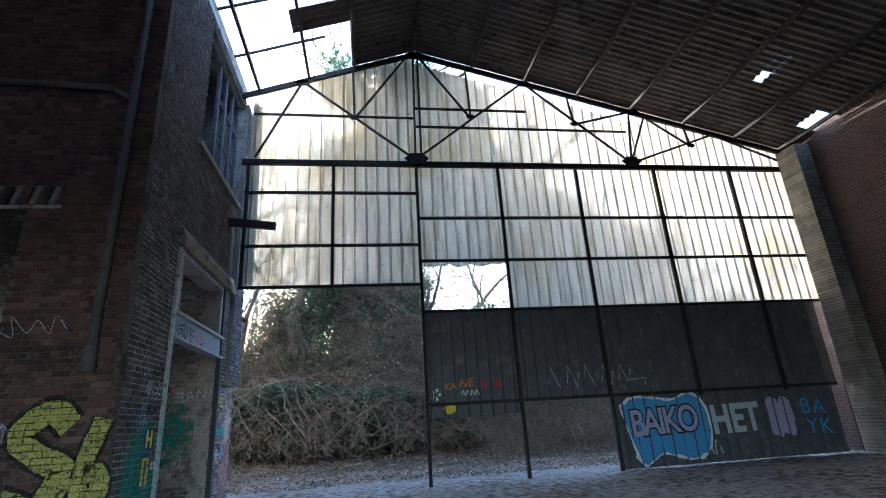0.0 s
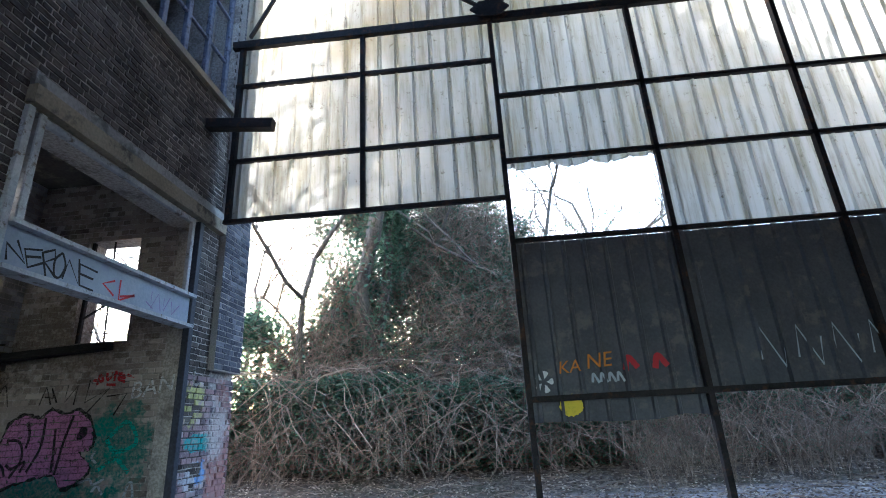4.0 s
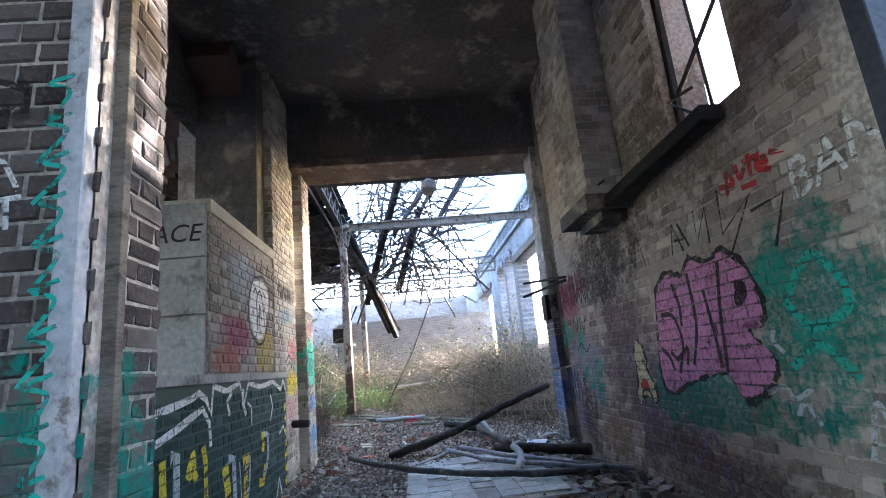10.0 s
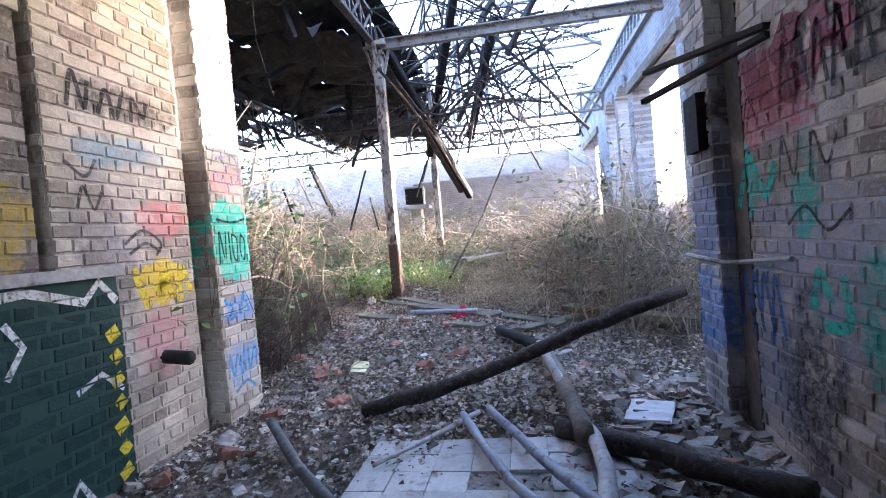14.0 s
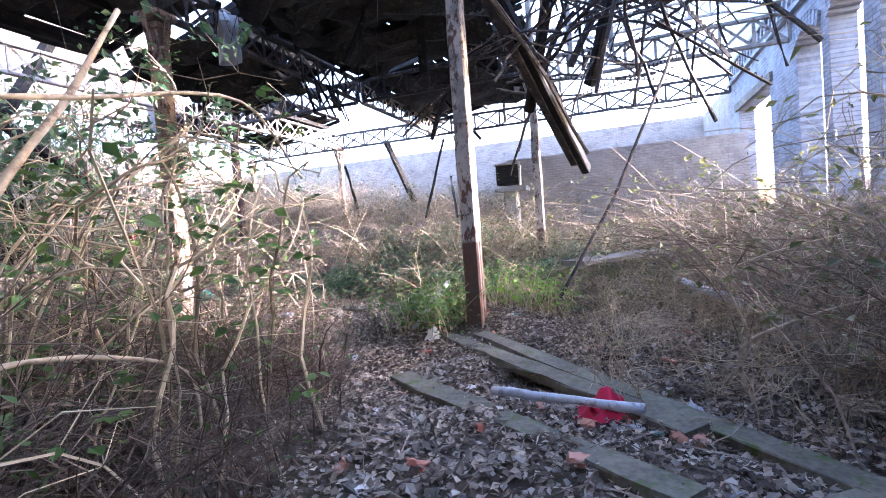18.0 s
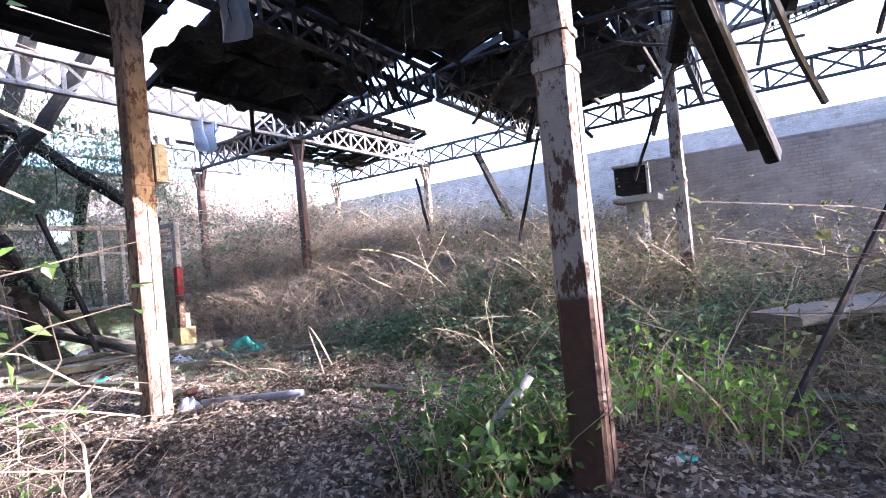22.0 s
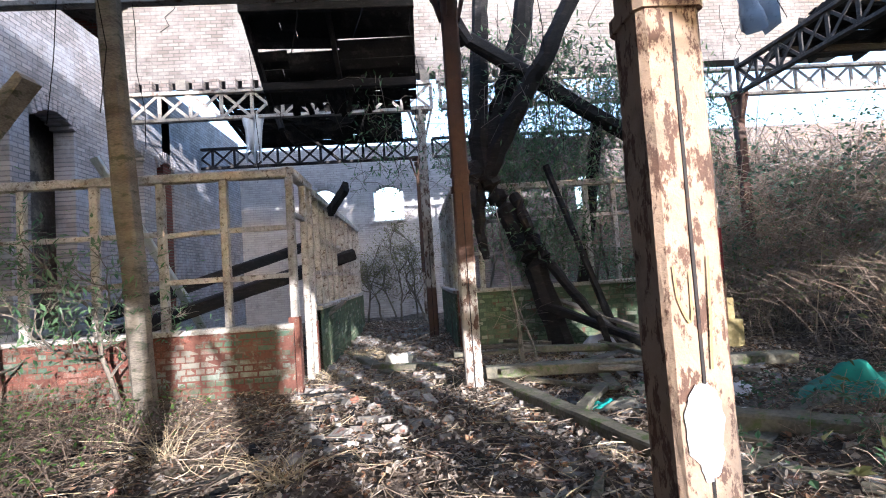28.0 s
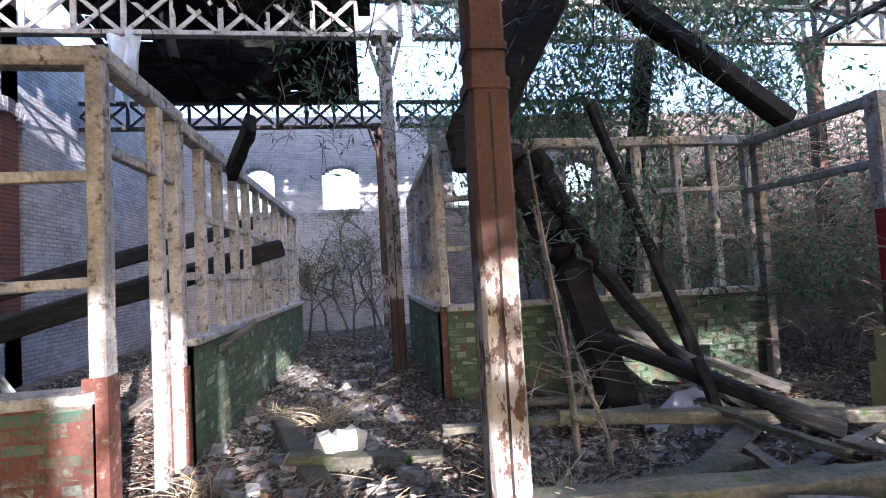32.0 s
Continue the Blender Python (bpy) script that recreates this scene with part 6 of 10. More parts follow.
def lattice(name, p0, p1, h, material, parent, cell=0.62, w=0.07):
    """A lattice girder: two chords, uprights and crossed bars, each a part."""
    p0, p1 = np.array(p0, float), np.array(p1, float)
    L = np.linalg.norm(p1 - p0)
    d = (p1 - p0) / L
    n = max(2, int(round(L / cell)))
    side = np.cross(d, (0, 0, 1.0))
    up_ = np.array((0, 0, 1.0))
    under("chord", Geo().beam(p0, p1, w * 1.8, w), material, parent)
    under("chord", Geo().beam(p0 + up_ * h, p1 + up_ * h, w * 1.8, w), material, parent)
    for i in range(n + 1):
        a = p0 + d * L * i / n
        under("upright", Geo().beam(a, a + up_ * h, w, 0.03, 0.05, up=side), material, parent)
    for i in range(n):
        a, b = p0 + d * L * i / n, p0 + d * L * (i + 1) / n
        under("cross_bar", Geo().beam(a + side * 0.012, b + up_ * h + side * 0.012, 0.058, 0.018, 0.05, up=side), material, parent)
        under("cross_bar", Geo().beam(a + up_ * h - side * 0.012, b - side * 0.012, 0.058, 0.018, 0.05, up=side), material, parent)


def girder(p0, p1, h=0.55, material=None, label="flaking cream steel lattice girder on the shed's columns", **k):
    r = holder("lattice_girder", p0, label, "girder", "lattice girders of the shed")
    lattice("g", p0, p1, h, material or TRUSS_PAINT, r, **k)
    return r


CX, CX2, CX3 = -14.65, -21.2, -27.1
ROWS = (7.27, 2.75, -1.65, -6.0, -10.3)
TZ = 4.83
for y in ROWS[2:4]:
    girder((-7.8, y, TZ), (CX + 0.1, y, TZ))
    girder((CX - 0.1, y, TZ), (CX2 + 0.1, y, TZ))
    girder((CX2 - 0.1, y, TZ), (CX3, y, TZ))
girder((-7.8, ROWS[4], TZ), (CX + 0.1, ROWS[4], TZ), material=TRUSS_DARK, label="sooty steel lattice girder")
girder((CX - 0.1, ROWS[4], TZ), (CX2, ROWS[4], TZ), material=TRUSS_DARK, label="sooty steel lattice girder")
girder((-9.1, 7.27, TZ), (CX + 0.1, 7.27, TZ), material=TRUSS_DARK, label="sooty steel lattice girder")
girder((CX2, 12.4, TZ - 0.3), (CX2, 7.4, TZ - 0.3))
for a, b in ((7.15, 2.6), (2.6, -1.65), (-1.65, -6.0)):
    girder((CX2, a - 0.1, TZ), (CX2, b + 0.1, TZ), material=TRUSS_DARK, label="sooty steel lattice girder")
girder((CX - 0.2, 2.6, TZ), (CX2 + 0.1, 2.6, TZ), material=TRUSS_DARK, label="sooty steel lattice girder")
girder((CX2 - 0.1, 2.6, TZ), (CX3, 2.6, TZ))
girder((CX2 - 0.1, 7.27, TZ), (CX3, 7.27, TZ), material=TRUSS_DARK, label="sooty steel lattice girder")
girder((CX3, 12.4, TZ), (CX3, -6.0, TZ), material=TRUSS_DARK, label="sooty steel lattice girder", cell=0.9)
thing("steel_beam", Geo().box(CX - 0.07, CX + 0.07, 7.4, 12.4, TZ - 0.12, TZ - 0.1).box(CX - 0.07, CX + 0.07, 7.4, 12.4, TZ + 0.06, TZ + 0.08).box(CX - 0.01, CX + 0.01, 7.4, 12.4, TZ - 0.1, TZ + 0.06), TRUSS_PAINT, "pale steel beam from the column to the wall", "beam")


def column_mat(name, split, swap=False, tone=((0.32, 0.285, 0.245), (0.46, 0.42, 0.37))):
    k = Nodes(name)
    sep = k.make("ShaderNodeSeparateXYZ", {0: k.pos})
    flakes = k.noise(7.0, 7.0, 0.75, at=k.scaled((2.0, 2.0, 0.9)))
    rust = k.mix(k.noise(30.0), (0.06, 0.036, 0.027), (0.14, 0.078, 0.055))
    cream = k.mix(k.noise(12.0), tone[0], tone[1])
    maroon = k.mix(k.noise(14.0), (0.06, 0.034, 0.027), (0.13, 0.075, 0.056))
    if swap:
        maroon, cream = cream, maroon
    base = k.mix(k.step(k.math("ADD", sep.outputs["Z"], k.math("MULTIPLY", flakes, 0.15)), split, split + 0.05), maroon, cream)
    c = k.mix(k.step(flakes, 0.5, 0.57), base, rust)
    c = k.mix(k.math("MULTIPLY", k.step(k.noise(1.6, 5.0), 0.5, 0.64), 0.55), c, (0.055, 0.045, 0.04))
    k.bump(k.math("ADD", flakes, k.noise(40.0)), 0.7, 0.008)
    return k.done(c, 0.8, 0.0, 0.3)


COL_A = column_mat("peeling_column_paint", 1.15)
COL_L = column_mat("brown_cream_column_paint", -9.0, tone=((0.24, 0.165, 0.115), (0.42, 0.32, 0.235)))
COL_B = column_mat("brown_column_paint", 1.5, True)


def column(x, y, material, z0=None, lean=(0, 0), label="square steel column with peeling cream and brown paint", w=0.19):
    z0 = float(ground_z(x, y)) - 0.15 if z0 is None else z0
    r = holder("steel_column", (x, y, z0), label, "column", "columns of the shed")
    t = np.array((lean[0], lean[1], 0))
    top = np.array((x, y, TZ - 0.2)) + t
    mid = np.array((x, y, 2.3)) + t * 0.45
    low = under("shaft", Geo().beam((x, y, z0), mid, w, w, 0.1, up=(0, 1, 0), jitter=0.002, steps=8), material, r)
    high = under("shaft", Geo().beam(mid, top, w * 0.96, w * 0.96, 0.1, up=(0, 1, 0), jitter=0.002, steps=8), material, r)
    a = under("collar", Geo().beam(mid - (0, 0, 0.03), mid + (0, 0, 0.03), w * 1.12, w * 1.12, 0.1, up=(0, 1, 0)), material, r)
    b = under("collar", Geo().beam(mid + (0, 0, 0.16), mid + (0, 0, 0.2), w * 1.1, w * 1.1, 0.1, up=(0, 1, 0)), material, r)
    a.parent, b.parent = low, high
    seam = under("seam", Geo().box(x - 0.006, x + 0.006, y - w / 2 - 0.004, y + w / 2 + 0.004, z0, 2.25), STEEL, r)
    seam.parent = low
    cap = Geo()
    for k, (s, h) in enumerate(((1.25, 0.0), (1.9, 0.16))):
        cap.beam(top + (0, 0, h - 0.02), top + (0, 0, h + 0.06), w * s, w * s, 0.1, up=(0, 1, 0))
    head = under("capital", cap, material, r)
    for sx, sy in ((1, 0), (-1, 0), (0, 1), (0, -1)):
        arm = under("bracket", Geo().beam(top + (sx * w * 0.5, sy * w * 0.5, -0.35), top + (sx * 0.24, sy * 0.24, 0.18), 0.05, 0.07, 0.1, up=(sy, sx, 0)), material, r)
        arm.parent = head
    return r


column(-14.6, 7.33, COL_A, lean=(-0.05, 0))
col_a = column(-14.95, 2.52, COL_L, label="square column with worn brown paint, sunlit on one face", w=0.24)
column(-14.55, -1.3, COL_B, label="brown painted square column, sunlit below")
column(-14.3, -6.0, COL_A)
column(-14.3, -10.3, COL_B)
for y in (7.15, -1.7, -6.0, -10.3):
    column(CX2, y, COL_A if y > 0 else COL_B, z0=-0.2)
for y in (-1.65, -6.0):
    column(CX3, y, COL_L, z0=-0.2)
cf = on_wall("x", 1, 2.646, 0, 0)
spray(col_a, "pale", lambda g: blob(g, [(14.88, 0.66), (14.87, 0.82), (14.92, 0.9), (14.99, 0.86), (15.0, 0.66), (14.94, 0.56)], cf, wobble=0.006))
spray(col_a, "olive", lambda g: [ribbon(g, [(14.87, 1.32), (14.88, 1.2), (14.92, 1.12), (14.93, 1.3)], 0.006, cf, 0.002), ribbon(g, [(15.0, 1.35), (14.99, 1.15), (14.98, 0.95)], 0.007, cf, 0.004)])
box = holder("switch_box", (-15.15, 2.53, 2.6), "pale grey electric switch box screwed to the column", "switch box")
BOX_GREY = rough_mat("pale_grey_enamel", (0.3, 0.29, 0.24), (0.44, 0.42, 0.36), (0.2, 0.16, 0.12), scale=5.0, rough=0.5)
under("back_plate", Geo().box(-15.09, -15.07, 2.46, 2.6, 2.5, 2.96), CHAR, box)
under("case", Geo().box(-15.22, -15.09, 2.44, 2.62, 2.52, 2.93), BOX_GREY, box)
under("cover", Geo().box(-15.225, -15.085, 2.62, 2.635, 2.515, 2.935), BOX_GREY, box)
for z in (2.6, 2.7, 2.8):
    under("switch_plate", Geo().box(-15.19, -15.12, 2.635, 2.641, z, z + 0.07), BOX_GREY, box)
for x in (-15.21, -15.1):
    for z in (2.535, 2.905):
        under("screw", Geo().box(x - 0.005, x + 0.005, 2.635, 2.64, z, z + 0.01), STEEL, box)

ROOF_BOARD = rough_mat("black_burnt_boards", (0.006, 0.006, 0.007), (0.02, 0.019, 0.019), (0.04, 0.037, 0.035), scale=2.0, rough=0.95, vary=0.4)


def roof_remnant(x0, x1, y0, y1, za, zb, gone, label, along="y", seed=1, sag=0.0):
    """What is left of a roof slope: burnt boards on rafters with a ragged edge. Height za at the low end, zb at the high end of the slope."""
    r = np.random.default_rng(seed)
    root = holder("roof_remnant", ((x0 + x1) / 2, (y0 + y1) / 2, za), label, "roof", kind="structure")
    boards = Geo()
    span = (y1 - y0) if along == "y" else (x1 - x0)
    nrow = int(math.hypot(span, zb - za) / 0.16)
    bw = 1.12 * math.hypot(span, zb - za) / nrow
    nrm = (0, -(zb - za), span) if along == "y" else (-(zb - za), 0, span)
    cross0, cross1 = (x0, x1) if along == "y" else (y0, y1)
    for i in range(nrow):
        t = (i + 0.5) / nrow
        z = za + (zb - za) * t - sag * math.sin(math.pi * t)
        c = cross0
        while c < cross1:
            ln = r.uniform(0.5, 2.4)
            e = min(c + ln, cross1)
            keep = value_noise(np.array((c + e) / 2 + seed * 7), np.array(t * span), 0.55, 11 + seed) > gone - 0.5
            if keep and e - c > 0.1:
                s = (y0 if along == "y" else x0) + span * t
                dz = r.normal(0, 0.015)
                if along == "y":
                    boards.beam((c, s, z + dz), (e, s + r.normal(0, 0.02), z + dz + r.normal(0, 0.03)), bw, 0.025, 0.1, up=nrm)
                else:
                    boards.beam((s, c, z + dz), (s + r.normal(0, 0.02), e, z + dz + r.normal(0, 0.03)), bw, 0.025, 0.1, up=nrm)
            c = e + 0.005
    ob = under("boards", boards, ROOF_BOARD, root)
    ob["kind"] = "stuff"
    nr = int((cross1 - cross0) / 0.9) + 1
    for i in range(nr):
        c = cross0 + (cross1 - cross0) * i / max(1, nr - 1)
        if r.random() < 0.15:
            continue
        a = (c, y0, za - 0.1) if along == "y" else (x0, c, za - 0.1)
        b = (c + r.normal(0, 0.05), y1, zb - 0.1) if along == "y" else (x1, c + r.normal(0, 0.05), zb - 0.1)
        under("rafter", Geo().beam(a, b, 0.07, 0.14, 0.1), CHAR, root)
    for t in (0.15, 0.5, 0.85):
        z = za + (zb - za) * t - 0.22
        s = (y0 if along == "y" else x0) + span * t
        under("purlin", Geo().beam((cross0, s, z) if along == "y" else (s, cross0, z), (cross1, s, z) if along == "y" else (s, cross1, z), 0.1, 0.14, 0.1), CHAR, root)
    return root


roof_remnant(-21.0, -14.6, 2.7, 7.1, 5.45, 6.4, 0.1, "burnt boarded roof slope with gaps", seed=1)
roof_remnant(-27.6, -21.4, 2.0, 7.0, 5.45, 6.3, 0.1, "burnt boarded roof slope with gaps", seed=2)
roof_remnant(-20.6, -16.9, -0.7, 2.5, 5.0, 5.9, 0.1, "burnt boarded roof slope with gaps", seed=3)
roof_remnant(-27.6, -21.6, -5.6, -1.8, 5.45, 6.2, 0.3, "burnt boarded roof slope with gaps", seed=4)
roof_remnant(-14.2, -11.7, -4.35, -1.2, 4.5, 6.6, 0.02, "black slab of burnt roofing hanging down over the girder", seed=5)
roof_remnant(-13.9, -9.6, -10.2, -6.6, 5.35, 6.1, 0.2, "burnt roof slope with broken boards", seed=6)
roof_remnant(-14.3, -9.6, 3.0, 7.1, 5.4, 6.6, 0.12, "burnt boarded roof slope with gaps", seed=7)

roof_remnant(-16.4, -9.6, -0.8, 2.6, 5.3, 6.2, 0.04, "burnt boarded roof slope with gaps", seed=8)

# fallen and leaning timbers
def timber(p, q, w=0.16, h=0.2, material=None, label="charred roof timber leaning where it fell", name="charred_beam", jitter=0.006):
    return thing(name, Geo().beam(p, q, w, h, 0.18, jitter=jitter, steps=6), material or CHAR, label, "beam", "fallen roof timbers")


for p, q in (((-14.7, 7.4, 4.9), (-19.2, 8.4, 2.2)), ((-15.4, 8.9, 6.4), (-17.8, 7.6, 3.2)), ((-17.0, 9.5, 6.0), (-18.4, 8.6, 3.6)), ((-26.0, 1.0, 4.6), (-26.8, 1.6, 2.4))):
    timber(p, q)
for p, q in (((-20.7, 2.25, 3.1), (-20.0, 2.9, 1.95)), ((-19.9, 5.3, 3.3), (-21.2, 4.2, 1.6)), ((-21.4, 4.9, 2.6), (-18.6, 5.9, 1.5)), ((-22.6, 6.2, 2.6), (-21.4, 6.9, 3.6))):
    timber(p, q, 0.045, 0.055, label="thin charred batten caught in the brambles", name="charred_batten")
for i in range(9):
    timber((-18.1 - i * 0.17, 2.9 + rng.normal(0, 0.05), 4.7), (-18.2 - i * 0.17 + rng.normal(0, 0.06), 3.1, 3.7 + rng.uniform(0, 0.5)), 0.1, 0.02, ROOF_BOARD, "black roof batten hanging in a fan from the girder", "hanging_batten")
for p, q, w in (((-16.2, -3.6, 3.0), (-17.1, -3.3, 0.0), 0.1), ((-15.05, -3.4, 5.05), (-18.65, -3.9, 2.92), 0.22), ((-17.7, -5.0, 4.3), (-17.0, -5.0, 0.2), 0.2), ((-15.0, -3.2, 4.9), (-13.9, -2.4, 6.3), 0.2)):
    timber(p, q, w, w, label="black charred timber leaning against others")
timber((-10.9, -1.0, 4.55), (-11.08, -1.15, 0.0), 0.2, 0.2, OLD_WOOD, "grey timber post leaning by the glazed partition", "leaning_post")
timber((-10.45, -0.5, 3.45), (-8.45, -0.6, 1.1), 0.26, 0.1, OLD_WOOD, "broken grey board leaning on the partition", "leaning_board")
timber((-12.6, -4.3, 2.55), (-13.0, -3.4, 2.8), 0.1, 0.16, label="charred stub sticking over the partition")
timber((-12.7, -6.3, 1.9), (-9.4, -3.0, 0.7), 0.2, 0.24)
timber((-12.2, -7.3, 2.4), (-9.0, -3.6, 1.0), 0.16, 0.2)
timber((-9.4, -3.2, 3.4), (-10.6, -4.5, 0.2), 0.3, 0.04, rough_mat("pale_blue_board", (0.36, 0.42, 0.47), (0.5, 0.56, 0.6), (0.2, 0.2, 0.2)), "pale blue painted board leaning inside the partition", "painted_board")
timber((-11.9, -3.0, 0.35), (-12.75, -4.3, 1.0), 0.1, 0.05, OLD_WOOD, "splintered plank poking out of the partition", "plank")

# ---- glazed partitions ----
GREEN_BASE = brick_mat("peeling_green_brick", (0.05, 0.085, 0.05), (0.11, 0.16, 0.09), (0.3, 0.32, 0.26), soot=(0.1, 0.05, 0.035), worn=0.6)
RED_BASE = brick_mat("peeling_red_brick", (0.1, 0.03, 0.022), (0.17, 0.06, 0.042), (0.26, 0.25, 0.22), [(-10.4, 0.16, 2.8, 0.24, (0.06, 0.1, 0.065), 0.7), (-11.9, 0.36, 0.6, 0.13, (0.26, 0.29, 0.26), 1.0), (-12.2, 0.6, 0.3, 0.1, (0.05, 0.13, 0.085), 1.0), (-11.5, 0.66, 0.45, 0.07, (0.07, 0.15, 0.1), 1.0), (-10.9, 0.32, 0.5, 0.12, (0.24, 0.27, 0.24), 1.0), (-12.0, 0.78, 0.5, 0.1, (0.05, 0.12, 0.085), 0.6), (-11.2, 0.5, 0.45, 0.22, (0.18, 0.18, 0.15), 0.8), (-9.6, 0.6, 0.7, 0.2, (0.05, 0.11, 0.08), 0.8)], "X", soot=(0.07, 0.1, 0.07), worn=0.6)


RED_SKIN = rough_mat("red_paint_in_joints", (0.09, 0.035, 0.027), (0.16, 0.07, 0.05), (0.16, 0.19, 0.16), scale=2.5, bump=0.8)
GREEN_SKIN = rough_mat("green_paint_in_joints", (0.04, 0.07, 0.04), (0.09, 0.13, 0.075), (0.13, 0.06, 0.045), scale=2.5, bump=0.8)


def partition(axis, plane, u0, u1, ztop, sill, posts, rails, base, out, label, near=None, skip=()):
    """Low painted brick wall with a timber sill and a glazing grid without glass above it."""
    at = (u0, plane, 0) if axis == "x" else (plane, u0, 0)
    root = holder("glazed_partition", at, label, "partition")
    zf = -0.2
    lo, hi = min(u0, u1), max(u0, u1)
    P = (lambda u, z, o=0.0: (u, plane + o, z)) if axis == "x" else (lambda u, z, o=0.0: (plane + o, u, z))
    upv = (0, 1, 0) if axis == "x" else (1, 0, 0)
    if base:
        g = Geo()
        g.box(lo, hi, plane - 0.09, plane + 0.09, zf, sill - 0.05) if axis == "x" else g.box(plane - 0.09, plane + 0.09, lo, hi, zf, sill - 0.05)
        low = under("low_wall", g, MORTAR, root)
        for o in (1, -1):
            pl = plane + o * 0.09
            rows = lay_bricks(axis, pl, o, lo, hi, zf, sill - 0.06)
            face_bricks(root, base, axis, pl, o, rows, near=(lo, hi, 0, sill) if o == out else None, depth=0.006)
        o = plane + out * 0.094
        sk = Geo().box(lo, hi, min(plane, o), max(plane, o), zf, sill - 0.055) if axis == "x" else Geo().box(min(plane, o), max(plane, o), lo, hi, zf, sill - 0.055)
        under("old_paint", sk, RED_SKIN if base is RED_BASE else GREEN_SKIN, root)
        under("sill", Geo().beam(P(lo, sill - 0.02), P(hi, sill - 0.02), 0.26, 0.06, 0.15, jitter=0.003, steps=6), PEEL, root)
    under("head_rail", Geo().beam(P(lo, ztop), P(hi, ztop), 0.13, 0.11, 0.12, jitter=0.003, steps=6), PEEL, root)
    for u in posts:
        z = zf if u in posts[:1] + posts[-1:] else sill
        under("post", Geo().beam(P(u, z), P(u + rng.normal(0, 0.01), ztop), 0.09, 0.09, 0.12, up=upv, jitter=0.003, steps=6), PEEL, root)
    for z in rails:
        for a, b in zip(posts, posts[1:]):
            if (round(a, 2), z) in skip or rng.random() < 0.06:
                continue
            under("glazing_bar", Geo().beam(P(a, z), P(b, z + rng.normal(0, 0.01)), 0.06, 0.062, 0.12, jitter=0.002, steps=3), PEEL, root)
    return root


partition("x", -2.0, -12.45, -8.3, 2.75, 0.87, [-12.45, -11.66, -10.9, -10.1, -9.25, -8.3], (1.47, 2.07), RED_BASE, 1, "glazed timber partition without glass on a peeling red and green brick base")
partition("y", -12.45, -3.2, -9.6, 2.72, 1.0, [-3.2, -3.75, -4.3, -4.9, -5.5, -6.1, -6.7, -7.4, -8.2, -9.0, -9.6], (1.5, 2.05), GREEN_BASE, -1, "long glazed partition along the path on a peeling green brick base")
partition("y", -12.45, -2.0, -3.2, 2.78, 0.0, [-2.05, -2.8, -3.15], (2.25,), None, -1, "open door frame in the timber partition")
partition("x", -4.4, -18.5, -14.75, 2.82, 1.05, [-18.5, -18.05, -17.6, -17.1, -16.62, -15.9, -15.15, -14.75], (1.67, 2.24), GREEN_BASE, 1, "glazed timber partition on a mossy green brick base")
partition("y", -14.75, -4.4, -8.6, 2.82, 1.05, [-4.4, -5.0, -5.6, -6.3, -7.0, -7.8, -8.6], (1.6, 2.2), GREEN_BASE, 1, "glazed timber partition beside the path on a green brick base")
for px, py, z in ((-12.45, -2.0, 0.95), (-12.45, -3.18, 0.8), (-14.75, -4.4, 1.05)):
    thing("post_casing", Geo().box(px - 0.066, px + 0.066, py - 0.066, py + 0.066, -0.1, z), rough_mat("red_brown_post_paint", (0.08, 0.03, 0.022), (0.17, 0.07, 0.05), (0.22, 0.19, 0.15), scale=5.0), "red-brown painted lower casing of the partition's post", "post", kind="structure")
pd = holder("door_post", (-18.25, -2.6, 0), "white and red banded door post with a wired glass fanlight frame", "door frame")
under("post", Geo().beam((-18.25, -2.55, -0.1), (-18.3, -2.6, 2.75), 0.13, 0.13, 0.1, up=(0, 1, 0), jitter=0.003, steps=8), PEEL, pd)
under("red_band", Geo().beam((-18.262, -2.552, 1.15), (-18.28, -2.57, 1.75), 0.138, 0.138, 0.1, up=(0, 1, 0)), spray_mat("dark_red_gloss", (0.22, 0.015, 0.02)), pd, "dark red painted band")
under("head", Geo().beam((-18.3, -2.6, 2.7), (-18.5, -4.35, 2.78), 0.1, 0.09, 0.1), PEEL, pd)
under("transom", Geo().beam((-18.28, -2.6, 2.15), (-18.48, -4.35, 2.2), 0.08, 0.07, 0.1), PEEL, pd)
under("post", Geo().beam((-18.5, -4.2, 0), (-18.5, -4.2, 2.8), 0.1, 0.1, 0.1, up=(0, 1, 0)), OLD_WOOD, pd)
under("brown_casing", Geo().beam((-18.252, -2.552, 0.3), (-18.262, -2.555, 1.14), 0.14, 0.14, 0.1, up=(0, 1, 0)), rough_mat("flaking_brown_post_paint", (0.06, 0.03, 0.02), (0.15, 0.08, 0.05), (0.3, 0.27, 0.22), scale=6.0), pd, "flaking brown lower part")
under("broken_base", Geo().box(-18.5, -18.15, -2.75, -2.45, -0.1, 0.45).box(-18.42, -18.2, -2.72, -2.5, 0.45, 0.75), rough_mat("yellow_brick_rubble", (0.3, 0.24, 0.1), (0.5, 0.42, 0.22)), pd, "yellowish broken brick base")

# hopper box far back by the column
hop = holder("wooden_hopper", (-23.6, 6.0, 2.3), "small dark wooden box on a post by a column", "box")
under("box", Geo().box(-23.9, -23.3, 5.65, 6.3, 2.4, 2.95), CHAR, hop)
under("frame", Geo().beam((-23.28, 5.62, 2.98), (-23.28, 6.36, 2.98), 0.06, 0.06).beam((-23.28, 6.33, 2.35), (-23.28, 6.33, 3.0), 0.06, 0.06), PEEL, hop)
under("ledge", Geo().box(-23.9, -23.2, 5.6, 6.5, 2.2, 2.32), CONCRETE, hop)
